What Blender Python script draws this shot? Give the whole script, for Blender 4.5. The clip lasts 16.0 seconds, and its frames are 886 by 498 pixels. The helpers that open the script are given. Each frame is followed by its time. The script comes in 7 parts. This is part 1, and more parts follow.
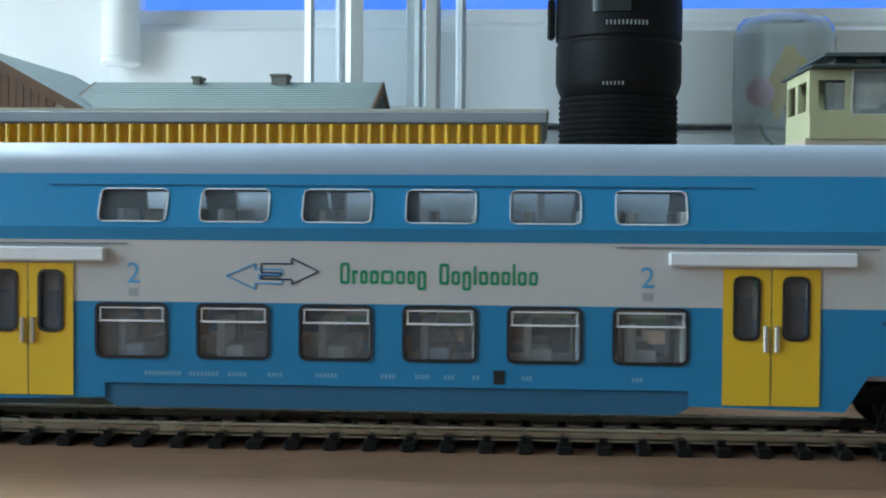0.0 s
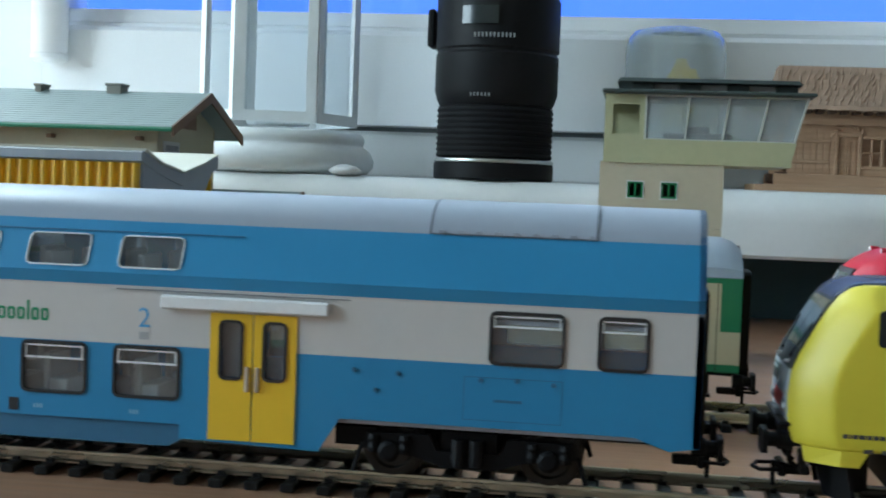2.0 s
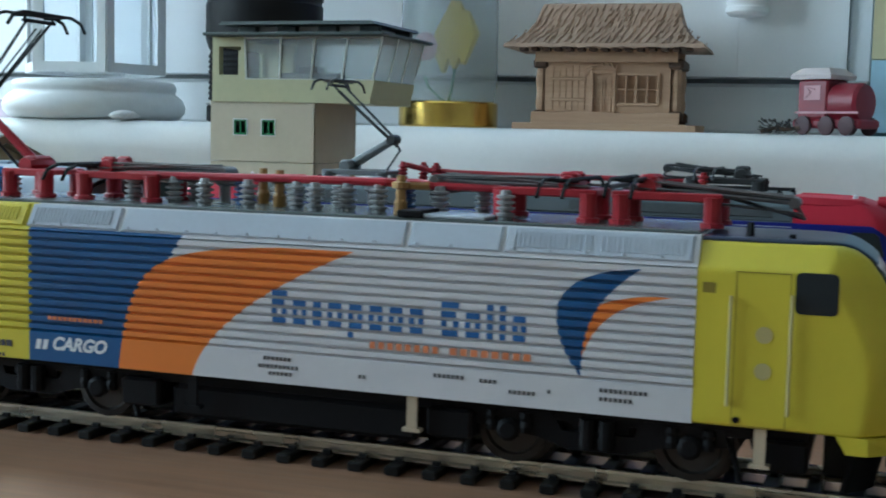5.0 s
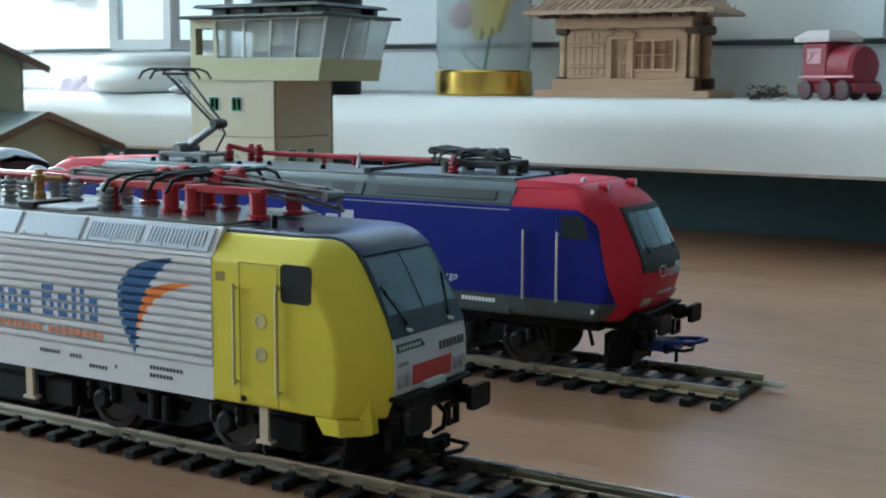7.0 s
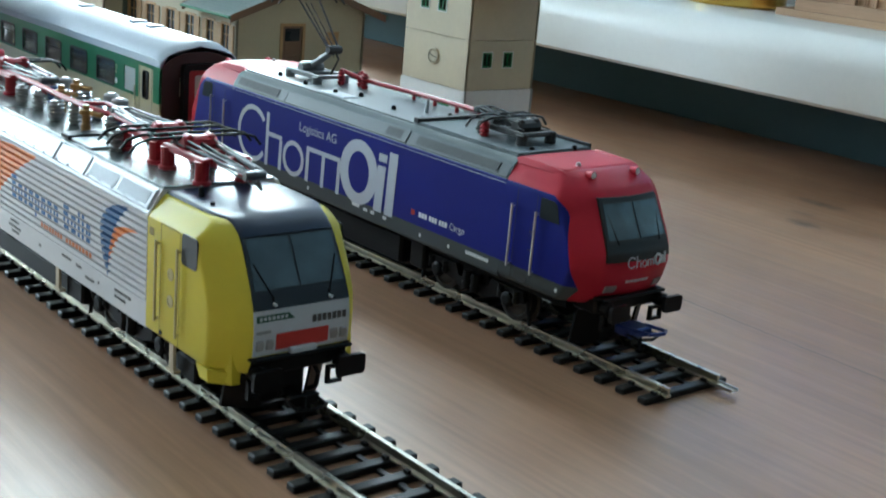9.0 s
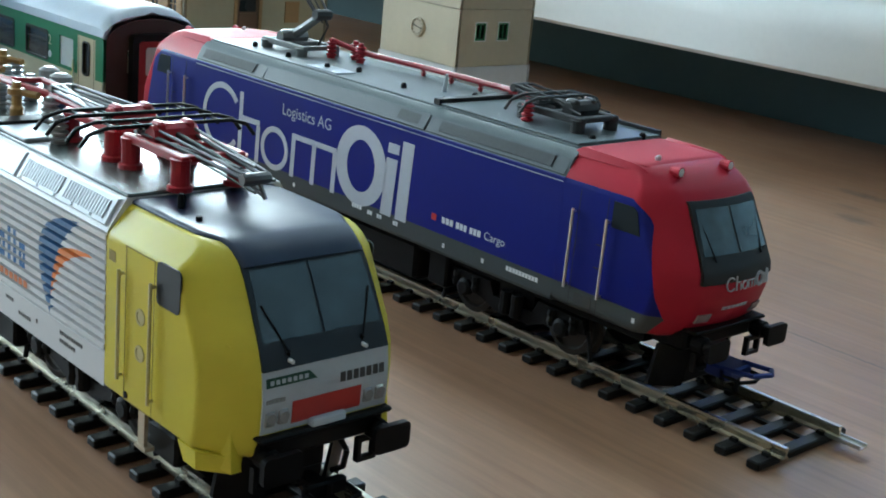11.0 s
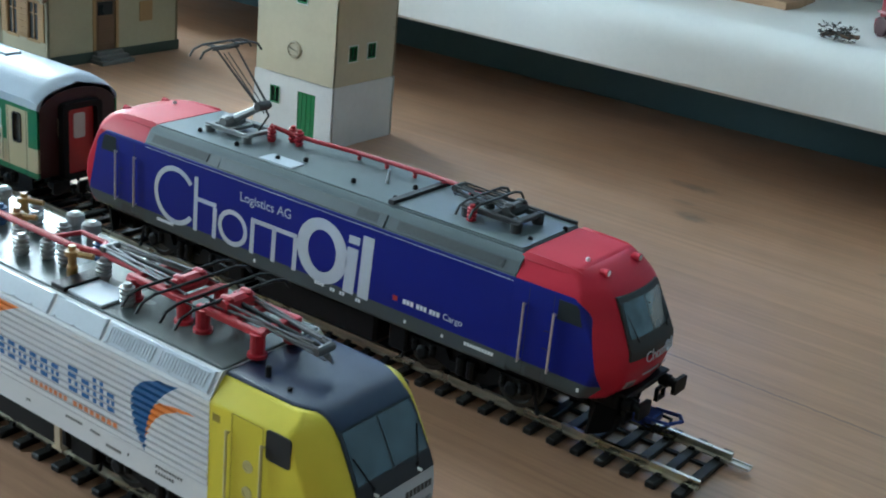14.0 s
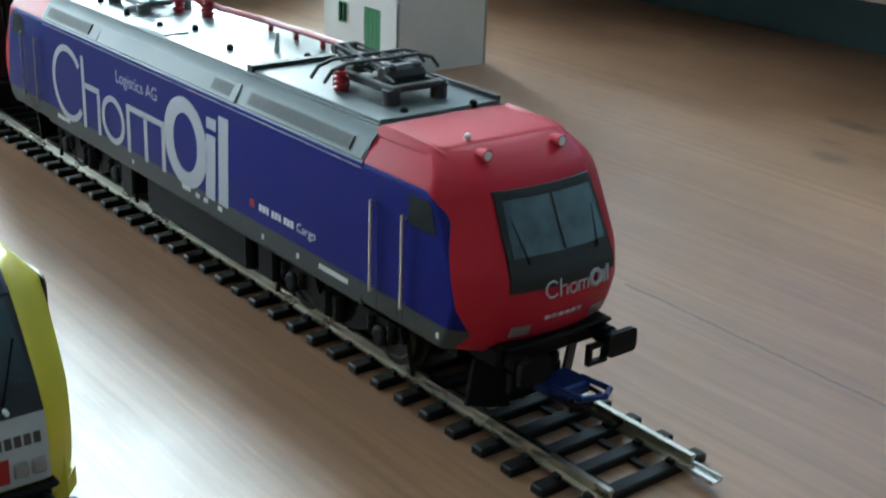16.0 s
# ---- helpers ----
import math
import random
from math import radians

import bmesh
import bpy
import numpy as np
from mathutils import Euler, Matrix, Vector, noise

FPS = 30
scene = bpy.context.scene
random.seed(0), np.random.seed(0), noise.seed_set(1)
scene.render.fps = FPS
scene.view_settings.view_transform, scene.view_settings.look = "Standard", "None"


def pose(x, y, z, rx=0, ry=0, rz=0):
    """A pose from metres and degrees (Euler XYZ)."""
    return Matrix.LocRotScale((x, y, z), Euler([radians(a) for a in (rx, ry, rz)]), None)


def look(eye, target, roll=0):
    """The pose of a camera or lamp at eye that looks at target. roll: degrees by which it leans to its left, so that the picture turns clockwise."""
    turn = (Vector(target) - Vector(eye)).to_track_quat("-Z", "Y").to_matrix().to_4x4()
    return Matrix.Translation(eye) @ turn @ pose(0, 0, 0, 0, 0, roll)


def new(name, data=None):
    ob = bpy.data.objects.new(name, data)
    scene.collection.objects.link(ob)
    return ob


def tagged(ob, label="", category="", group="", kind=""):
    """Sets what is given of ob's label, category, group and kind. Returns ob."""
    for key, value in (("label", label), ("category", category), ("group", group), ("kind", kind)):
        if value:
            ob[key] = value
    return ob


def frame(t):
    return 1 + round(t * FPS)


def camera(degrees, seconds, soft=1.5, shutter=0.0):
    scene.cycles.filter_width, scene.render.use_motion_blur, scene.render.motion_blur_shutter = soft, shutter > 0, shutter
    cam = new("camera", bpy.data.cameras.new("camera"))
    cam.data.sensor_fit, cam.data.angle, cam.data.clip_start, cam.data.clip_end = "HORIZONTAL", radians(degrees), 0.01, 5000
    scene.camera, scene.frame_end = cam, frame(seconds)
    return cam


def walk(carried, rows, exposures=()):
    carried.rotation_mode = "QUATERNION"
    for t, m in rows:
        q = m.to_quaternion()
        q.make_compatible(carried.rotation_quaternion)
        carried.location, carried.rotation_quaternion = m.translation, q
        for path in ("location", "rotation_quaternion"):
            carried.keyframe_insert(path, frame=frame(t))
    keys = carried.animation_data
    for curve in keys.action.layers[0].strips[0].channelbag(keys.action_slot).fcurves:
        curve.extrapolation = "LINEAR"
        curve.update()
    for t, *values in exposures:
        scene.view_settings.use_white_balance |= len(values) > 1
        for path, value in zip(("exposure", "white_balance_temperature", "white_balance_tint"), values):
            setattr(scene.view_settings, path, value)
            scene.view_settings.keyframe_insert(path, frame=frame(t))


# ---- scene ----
cam = camera(38.5, 16.0, 1.85, 0.25)
PATH = [
    (0, (-24.410, -23.575, 4.208), (-24.539, -21.580, 4.153), 0.39),
    (0.5, (-21.869, -23.661, 4.848), (-22.052, -21.671, 4.777), 1.02),
    (1, (-18.649, -23.340, 5.385), (-18.902, -21.357, 5.307), 1.55),
    (1.5, (-16.636, -23.827, 5.772), (-16.913, -21.849, 5.681), 2.24),
    (2, (-13.418, -23.933, 5.715), (-13.714, -21.957, 5.621), 2.15),
    (2.5, (-9.644, -24.036, 6.095), (-9.992, -22.070, 5.985), 1.70),
    (3, (-5.882, -23.865, 6.487), (-6.329, -21.920, 6.350), 1.76),
    (3.5, (-2.728, -23.186, 6.002), (-3.234, -21.256, 5.858), 1.52),
    (4, (0.052, -23.145, 5.607), (-0.487, -21.225, 5.459), 0.65),
    (4.5, (5.541, -22.249, 6.210), (4.938, -20.349, 6.048), 0.57),
    (5, (9.675, -21.310, 5.888), (9.016, -19.430, 5.707), 1.36),
    (5.2, (10.770, -20.920, 6.063), (10.100, -19.045, 5.880), 1.25),
    (7.3, (22.756, -16.882, 7.248), (21.590, -15.289, 6.928), 1.40),
    (7.5, (23.746, -16.437, 8.074), (22.495, -14.920, 7.708), 2.26),
    (8, (26.869, -15.828, 9.983), (25.515, -14.417, 9.564), 3.04),
    (8.5, (28.485, -13.564, 11.571), (27.025, -12.298, 11.055), 5.17),
    (9, (29.685, -13.151, 10.868), (28.220, -11.906, 10.315), 5.07),
    (9.2, (29.495, -13.459, 9.915), (28.031, -12.211, 9.369), 4.41),
    (11.3, (22.875, -10.195, 9.489), (21.493, -8.870, 8.910), 5.64),
    (11.5, (22.917, -10.369, 10.622), (21.530, -9.059, 10.023), 5.69),
    (12, (24.342, -13.104, 11.647), (22.958, -11.794, 11.040), 5.73),
    (12.5, (24.761, -16.837, 13.175), (23.402, -15.517, 12.535), 5.82),
    (13, (24.183, -17.775, 13.388), (22.855, -16.434, 12.727), 4.13),
    (13.5, (23.347, -17.256, 14.361), (22.148, -15.823, 13.646), 3.40),
    (14, (22.248, -16.444, 15.509), (21.177, -14.919, 14.783), 5.53),
    (14.5, (22.169, -11.863, 15.507), (21.006, -10.399, 14.797), 5.29),
    (15, (23.270, -8.809, 14.137), (21.994, -7.443, 13.426), 3.83),
    (15.5, (23.789, -5.134, 12.367), (22.422, -3.866, 11.643), 3.91),
    (16, (23.496, -3.636, 10.178), (22.043, -2.468, 9.452), 2.01),
]
CM = 0.01
walk(cam, [(t, look([c * CM for c in eye], [c * CM for c in target], roll)) for t, eye, target, roll in PATH],
     exposures=[(0.0, -0.08, 5550, -1), (1.0, 0.12, 5650, -1), (3.0, 0.07, 5590, -1), (5.0, 0.24, 5400, -1), (7.5, 0.68, 5680, -2), (9.0, 0.64, 5700, -2), (12.5, 0.66, 5640, -3), (13.5, 0.52, 5590, -3), (14.5, 0.79, 5660, -3), (15.5, 0.67, 5770, -3), (16.0, 0.7, 5790, -3)])
# ------------------------------------------------------------ world and light
SUN_EL, SUN_ROT = 38.0, 300.0
world = bpy.data.worlds.new("sky")
world.use_nodes = True
scene.world = world
wn = world.node_tree
sky = wn.nodes.new("ShaderNodeTexSky")
sky.sky_type, sky.sun_disc = "NISHITA", False
sky.sun_elevation, sky.sun_rotation = radians(SUN_EL), radians(SUN_ROT)
wn.links.new(sky.outputs[0], wn.nodes["Background"].inputs[0])
wn.nodes["Background"].inputs[1].default_value = 0.12


def area_lamp(name, eye, target, sx, sy, watts, colour):
    data = bpy.data.lights.new(name, "AREA")
    data.shape, data.size, data.size_y, data.energy, data.color = "RECTANGLE", sx, sy, watts, colour
    ob = new(name, data)
    ob.matrix_world = look(eye, target)
    return ob


# daylight that enters by the clear left window and by the window in the side wall
area_lamp("window_daylight", (-0.87, 0.47, 0.6), (-0.87, -1.0, 0.6), 0.56, 0.9, 23.0, (0.9, 0.97, 1.0))
area_lamp("side_window_daylight", (-1.21, -0.37, 0.36), (0.0, -0.2, 0.3), 0.55, 0.42, 5.8, (0.9, 0.97, 1.0))

# ------------------------------------------------------------ building helpers, in millimetres
MM = 0.001


def thing(name, at=(0, 0, 0), rz=0.0, label="", category="", group="", kind=""):
    ob = new(name)
    ob.empty_display_size = 0.01
    ob.matrix_basis = pose(at[0] * MM, at[1] * MM, at[2] * MM, 0, 0, rz)
    return tagged(ob, label, category, group, kind)


def part(name, bm, material, parent=None, label="", smooth=False, sharp=22):
    bmesh.ops.recalc_face_normals(bm, faces=bm.faces)
    for v in bm.verts:
        v.co *= MM
    me = bpy.data.meshes.new(name)
    bm.to_mesh(me)
    bm.free()
    for m in (material if isinstance(material, (list, tuple)) else [material]):
        me.materials.append(m)
    for p in me.polygons:
        p.use_smooth = True
    if not smooth:
        me.set_sharp_from_angle(angle=radians(sharp))
    ob = new(name, me)
    if parent:
        ob.parent = parent
    if label:
        ob["label"] = label
    return ob


def pieces(name, bm, material, parent=None, label="", smooth=False):
    """Each separate shell of a bmesh becomes a part of its own."""
    left = set(bm.verts)
    made = []
    while left:
        stack, shell = [left.pop()], set()
        while stack:
            v = stack.pop()
            shell.add(v)
            for e in v.link_edges:
                o = e.other_vert(v)
                if o in left:
                    left.discard(o)
                    stack.append(o)
        order = sorted(shell, key=lambda v: v.index)
        one = bmesh.new()
        new_v = {v: one.verts.new(v.co) for v in order}
        for f in {f for v in shell for f in v.link_faces}:
            one.faces.new([new_v[v] for v in f.verts])
        made.append((min(v.co.x for v in order), min(v.co.y for v in order), min(v.co.z for v in order), one))
    bm.free()
    made.sort(key=lambda m: m[:3])
    return [part(name, m[3], material, parent, label, smooth) for m in made]


def same_part(name, mesh, parent, at=(0, 0, 0), rz=0.0, scale=1.0):
    """Another part on the mesh of an earlier one."""
    ob = new(name, mesh)
    ob.parent = parent
    ob.matrix_basis = pose(at[0] * MM, at[1] * MM, at[2] * MM, 0, 0, rz) @ Matrix.Diagonal((scale, scale, scale, 1))
    return ob


def structure(ob, label, category):
    return tagged(ob, label, category, kind="structure")


def B():
    return bmesh.new()


def hull(bm, rings, caps=True, closed=True):
    """Skin from ring to ring."""
    vs = [[bm.verts.new(p) for p in ring] for ring in rings]
    n = len(vs[0])
    for a, b in zip(vs, vs[1:]):
        for i in range(n if closed else n - 1):
            j = (i + 1) % n
            bm.faces.new((a[i], a[j], b[j], b[i]))
    if caps:
        bm.faces.new(vs[0][::-1])
        bm.faces.new(vs[-1])
    return bm


def box(bm, x0, x1, y0, y1, z0, z1, bev=0.0):
    b = bev
    if b <= 0:
        r = lambda z: [(x0, y0, z), (x1, y0, z), (x1, y1, z), (x0, y1, z)]
        return hull(bm, [r(z0), r(z1)])

    def r(z, s):
        return [(x0 + b + s, y0 + s, z), (x1 - b - s, y0 + s, z), (x1 - s, y0 + b + s, z), (x1 - s, y1 - b - s, z),
                (x1 - b - s, y1 - s, z), (x0 + b + s, y1 - s, z), (x0 + s, y1 - b - s, z), (x0 + s, y0 + b + s, z)]
    return hull(bm, [r(z0, b), r(z0 + b, 0), r(z1 - b, 0), r(z1, b)])


def prism(bm, pts, axis, a, b):
    """A flat outline pushed along an axis; pts are the other two coordinates, in x, y, z order."""
    put = {"x": lambda p, c: (c, p[0], p[1]), "y": lambda p, c: (p[0], c, p[1]), "z": lambda p, c: (p[0], p[1], c)}[axis]
    return hull(bm, [[put(p, a) for p in pts], [put(p, b) for p in pts]])


def lathe(bm, prof, at=(0, 0, 0), seg=24, axis="z", caps=True):
    """prof: (radius, height) from one end to the other."""
    rings = []
    for r, h in prof:
        ring = []
        for i in range(seg):
            a = 2 * math.pi * i / seg
            u, v = r * math.cos(a), r * math.sin(a)
            p = {"z": (u, v, h), "x": (h, u, v), "y": (u, h, v)}[axis]
            ring.append((at[0] + p[0], at[1] + p[1], at[2] + p[2]))
        rings.append(ring)
    return hull(bm, rings, caps)


def rod(bm, p, q, r, seg=6, r2=None):
    p, q = Vector(p), Vector(q)
    d = (q - p).normalized()
    u = d.orthogonal().normalized()
    v = d.cross(u)
    ring = lambda c, rr: [tuple(c + (u * math.cos(t) + v * math.sin(t)) * rr) for t in [2 * math.pi * i / seg for i in range(seg)]]
    return hull(bm, [ring(p, r), ring(q, r if r2 is None else r2)])


def pipe(bm, pts, r, seg=6):
    for p, q in zip(pts, pts[1:]):
        rod(bm, p, q, r, seg)
    return bm


def rounded(w, h, r, n=3, cx=0.0, cy=0.0):
    """Outline of a rectangle with rounded corners."""
    pts = []
    for sx, sy, a0 in ((1, 1, 0), (-1, 1, 90), (-1, -1, 180), (1, -1, 270)):
        for i in range(n + 1):
            a = radians(a0 + 90 * i / n)
            pts.append((cx + sx * (w / 2 - r) + r * math.cos(a), cy + sy * (h / 2 - r) + r * math.sin(a)))
    return pts


def frame_ring(bm, outer, inner, axis, a, b):
    """A rim between two outlines of the same number of points."""
    put = {"x": lambda p, c: (c, p[0], p[1]), "y": lambda p, c: (p[0], c, p[1]), "z": lambda p, c: (p[0], p[1], c)}[axis]
    rings = [[put(p, c) for p in pts] for pts, c in ((outer, a), (outer, b), (inner, b), (inner, a), (outer, a))]
    return hull(bm, rings, caps=False)


# ------------------------------------------------------------ materials
class Ex:
    """A value in a node tree, with arithmetic."""

    def __init__(self, tree, sock):
        self.tree, self.sock = tree, sock

    def op(self, kind, other=None, third=None):
        n = self.tree.nodes.new("ShaderNodeMath")
        n.operation = kind
        for i, v in enumerate((self, other, third)):
            if isinstance(v, Ex):
                self.tree.links.new(v.sock, n.inputs[i])
            elif v is not None:
                n.inputs[i].default_value = v
        return Ex(self.tree, n.outputs[0])

    def __add__(self, o): return self.op("ADD", o)
    def __sub__(self, o): return self.op("SUBTRACT", o)
    def __mul__(self, o): return self.op("MULTIPLY", o)
    def __gt__(self, o): return self.op("GREATER_THAN", o)
    def __lt__(self, o): return self.op("LESS_THAN", o)
    def sq(self): return self.op("MULTIPLY", self)
    def size(self): return self.op("ABSOLUTE")
    def either(self, o): return self.op("MAXIMUM", o)


def surface(name, colour, rough=0.5, metal=0.0, grain=900.0, vary=0.06, bump=0.02, blotch=40.0, patchy=0.06, paint=None, coat=0.0, spec=0.5, each=0.0):
    """A painted, moulded or cast surface: fine grain, large faint stains (painted reflections on the windscreens),
    small relief. paint(x, y, z): (mask, colour) pairs laid over, in mm.
    """
    m = bpy.data.materials.new(name)
    m.use_nodes = True
    t = m.node_tree
    N, L = t.nodes, t.links
    bsdf = N["Principled BSDF"]
    tc = N.new("ShaderNodeTexCoord")

    def noise_tex(scale, detail):
        n = N.new("ShaderNodeTexNoise")
        n.inputs["Scale"].default_value, n.inputs["Detail"].default_value = scale, detail
        L.new(tc.outputs["Object"], n.inputs["Vector"])
        return n

    fine, wide = noise_tex(grain, 4), noise_tex(blotch, 3)
    rgb = N.new("ShaderNodeRGB")
    rgb.outputs[0].default_value = (*colour, 1)
    col = rgb.outputs[0]
    if paint:
        sep = N.new("ShaderNodeSeparateXYZ")
        L.new(tc.outputs["Object"], sep.inputs[0])
        xyz = [Ex(t, s) * 1000.0 for s in sep.outputs]
        for mask, c in paint(*xyz):
            mix = N.new("ShaderNodeMix")
            mix.data_type = "RGBA"
            L.new(mask.sock, mix.inputs[0])
            L.new(col, mix.inputs[6])
            mix.inputs[7].default_value = (*c, 1)
            col = mix.outputs[2]
    val = Ex(t, fine.outputs[0]) * (2 * vary) + Ex(t, wide.outputs[0]) * (2 * patchy) + (1.0 - vary - patchy)
    if each:
        info = N.new("ShaderNodeObjectInfo")
        val = val + (Ex(t, info.outputs["Random"]) - 0.5) * (2 * each)
    mul = N.new("ShaderNodeMix")
    mul.data_type, mul.blend_type = "RGBA", "MULTIPLY"
    mul.inputs[0].default_value = 1.0
    L.new(col, mul.inputs[6])
    comb = N.new("ShaderNodeCombineColor")
    for i in range(3):
        L.new(val.sock, comb.inputs[i])
    L.new(comb.outputs[0], mul.inputs[7])
    L.new(mul.outputs[2], bsdf.inputs["Base Color"])
    r = Ex(t, wide.outputs[0]) * 0.16 + (rough - 0.08)
    L.new(r.sock, bsdf.inputs["Roughness"])
    bsdf.inputs["Metallic"].default_value = metal
    bsdf.inputs["Specular IOR Level"].default_value = spec
    bsdf.inputs["Coat Weight"].default_value = coat
    bsdf.inputs["Coat Roughness"].default_value = 0.15
    if bump:
        b = N.new("ShaderNodeBump")
        b.inputs["Strength"].default_value = 0.35
        b.inputs["Distance"].default_value = bump * MM
        L.new(fine.outputs[0], b.inputs["Height"])
        L.new(b.outputs[0], bsdf.inputs["Normal"])
    return m


def wood_surface(name, light, dark, scale, along="x", rough=0.45, spec=0.4, marks=None, smudge=0.0):
    """Wood with long grain, pores and broad tone bands."""
    m = bpy.data.materials.new(name)
    m.use_nodes = True
    t = m.node_tree
    N, L = t.nodes, t.links
    bsdf = N["Principled BSDF"]
    tc, mp = N.new("ShaderNodeTexCoord"), N.new("ShaderNodeMapping")
    L.new(tc.outputs["Object"], mp.inputs[0])
    mp.inputs["Scale"].default_value = {"x": (0.06, 1, 1), "y": (1, 0.06, 1), "z": (1, 1, 0.06)}[along]

    def tex(s, d, src):
        n = N.new("ShaderNodeTexNoise")
        n.inputs["Scale"].default_value, n.inputs["Detail"].default_value = s, d
        n.inputs["Roughness"].default_value = 0.65
        L.new(src, n.inputs["Vector"])
        return Ex(t, n.outputs[0])

    bands, pores, wide = tex(scale, 5, mp.outputs[0]), tex(scale * (7 if not smudge else 11), 3, mp.outputs[0]), tex(9, 3, tc.outputs["Object"])
    v = bands * (1.1 if not smudge else 0.65) + pores * (0.5 if not smudge else 0.75) + wide * 0.45 - (0.55 if not smudge else 0.42)
    if smudge:
        # long fine grain lines
        lm = N.new("ShaderNodeMapping")
        L.new(tc.outputs["Object"], lm.inputs[0])
        lm.inputs["Scale"].default_value = (0.008, 1, 1)
        v = v + (tex(420, 1.5, lm.outputs[0]) - 0.5) * 0.5
    ramp = N.new("ShaderNodeValToRGB")
    L.new(v.sock, ramp.inputs[0])
    ramp.color_ramp.elements[0].color, ramp.color_ramp.elements[1].color = (*dark, 1), (*light, 1)
    ramp.color_ramp.elements[0].position, ramp.color_ramp.elements[1].position = (0.2, 0.8) if not smudge else (0.15, 0.85)
    col = ramp.outputs[0]
    if marks:
        sep = N.new("ShaderNodeSeparateXYZ")
        L.new(tc.outputs["Object"], sep.inputs[0])
        xyz = [Ex(t, s) * 1000.0 for s in sep.outputs]
        for mask, c in marks(*xyz, tex(160, 4, tc.outputs["Object"])):
            mix = N.new("ShaderNodeMix")
            mix.data_type = "RGBA"
            L.new(mask.sock, mix.inputs[0])
            L.new(col, mix.inputs[6])
            mix.inputs[7].default_value = (*c, 1)
            col = mix.outputs[2]
    L.new(col, bsdf.inputs["Base Color"])
    rr = pores * (0.12 if not smudge else 0.3) + wide * 0.14 + (rough - (0.13 if not smudge else 0.2))
    if smudge:
        rr = rr + (tex(38, 5, tc.outputs["Object"]) - 0.5) * smudge + (tex(scale * 0.5, 4, mp.outputs[0]) - 0.5) * smudge
        rr = rr.either(0.28)
    L.new(rr.sock, bsdf.inputs["Roughness"])
    bsdf.inputs["Specular IOR Level"].default_value = spec
    b = N.new("ShaderNodeBump")
    b.inputs["Strength"].default_value, b.inputs["Distance"].default_value = 0.25, 0.0002
    L.new(pores.sock, b.inputs["Height"])
    L.new(b.outputs[0], bsdf.inputs["Normal"])
    return m


def clear(name, tint=(0.95, 0.98, 1.0), rough=0.02, ior=1.45, haze=0.0):
    m = bpy.data.materials.new(name)
    m.use_nodes = True
    b = m.node_tree.nodes["Principled BSDF"]
    b.inputs["Base Color"].default_value = (*tint, 1)
    b.inputs["Transmission Weight"].default_value = 1.0 - haze
    b.inputs["Roughness"].default_value = rough
    b.inputs["IOR"].default_value = ior
    return m


def glow(name, colour, strength):
    m = bpy.data.materials.new(name)
    m.use_nodes = True
    b = m.node_tree.nodes["Principled BSDF"]
    b.inputs["Base Color"].default_value = (0, 0, 0, 1)
    b.inputs["Emission Color"].default_value = (*colour, 1)
    b.inputs["Emission Strength"].default_value = strength
    return m




def table_marks(x, y, z, n):
    """Dark scuffs, a thin crack and a few short scratches."""
    def blob(cx, cy, rx, ry, strength):
        d = ((x - cx) * (1.0 / rx)).sq() + ((y - cy) * (1.0 / ry)).sq() + (n - 0.5) * 2.2
        return (d * -1.0 + 1.0).either(0.0).op("MINIMUM", 1.0) * strength
    crack = ((y - 147.0 + (x - 68.0) * 0.026 + (n - 0.5) * 2.0).size() < 0.45) * (x > 68.0) * (x < 310.0) * 0.55
    scuffs = [(12, -42, 10, 4, 0.5), (29, -49, 8, 3, 0.4), (3, -45, 5, 2.5, 0.3), (19, 297, 13, 4.5, 0.75), (36, 262, 9, 5, 0.7), (26, 276, 6, 2.5, 0.4), (-175, 240, 9, 2.2, 0.35), (150, 205, 7, 2, 0.3), (112, 262, 5, 2, 0.35), (190, 60, 6, 1.6, 0.3)]
    return [(crack, (0.05, 0.035, 0.03))] + [(blob(*s), (0.075, 0.06, 0.055)) for s in scuffs]


TABLE = wood_surface("beech_laminate", (0.43, 0.25, 0.152), (0.215, 0.112, 0.063), 60, "x", 0.35, 0.7, table_marks, 0.22)
WALLPAINT = surface("cream_wall_paint", (0.38, 0.35, 0.3), 0.8, grain=400, blotch=6, bump=0.2)
TEAL = surface("dark_teal_wall_paint", (0.07, 0.13, 0.15), 0.7, grain=300, blotch=9, bump=0.2)
CEIL = surface("off_white_ceiling_paint", (0.65, 0.65, 0.63), 0.9, grain=300, blotch=3)
FLOOR = wood_surface("brown_floor_boards", (0.3, 0.19, 0.11), (0.2, 0.12, 0.07), 18, "y", 0.5)
PVC = surface("white_window_plastic", (0.89, 0.9, 0.9), 0.32, grain=500, blotch=12, vary=0.02, patchy=0.05, bump=0.01)
SILL = surface("white_sill_laminate", (0.88, 0.885, 0.875), 0.35, grain=350, blotch=14, vary=0.03, patchy=0.06, bump=0.02)
SEAM = surface("grey_gasket_rubber", (0.2, 0.22, 0.23), 0.6)
GLASS = clear("window_glass")
BLUE_OUT = glow("glowing_blue_backdrop", (0.09, 0.2, 0.9), 1.6)
GREY_GLOW = glow("glowing_grey_backdrop", (0.75, 0.85, 0.92), 1.0)
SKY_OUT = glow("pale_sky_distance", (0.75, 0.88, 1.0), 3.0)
YELLOWPAPER = surface("pale_yellow_wallpaper", (0.62, 0.58, 0.36), 0.8, grain=200, blotch=15)
BLUEPAPER = surface("pale_blue_wallpaper", (0.42, 0.62, 0.75), 0.8, grain=200, blotch=30, patchy=0.2)

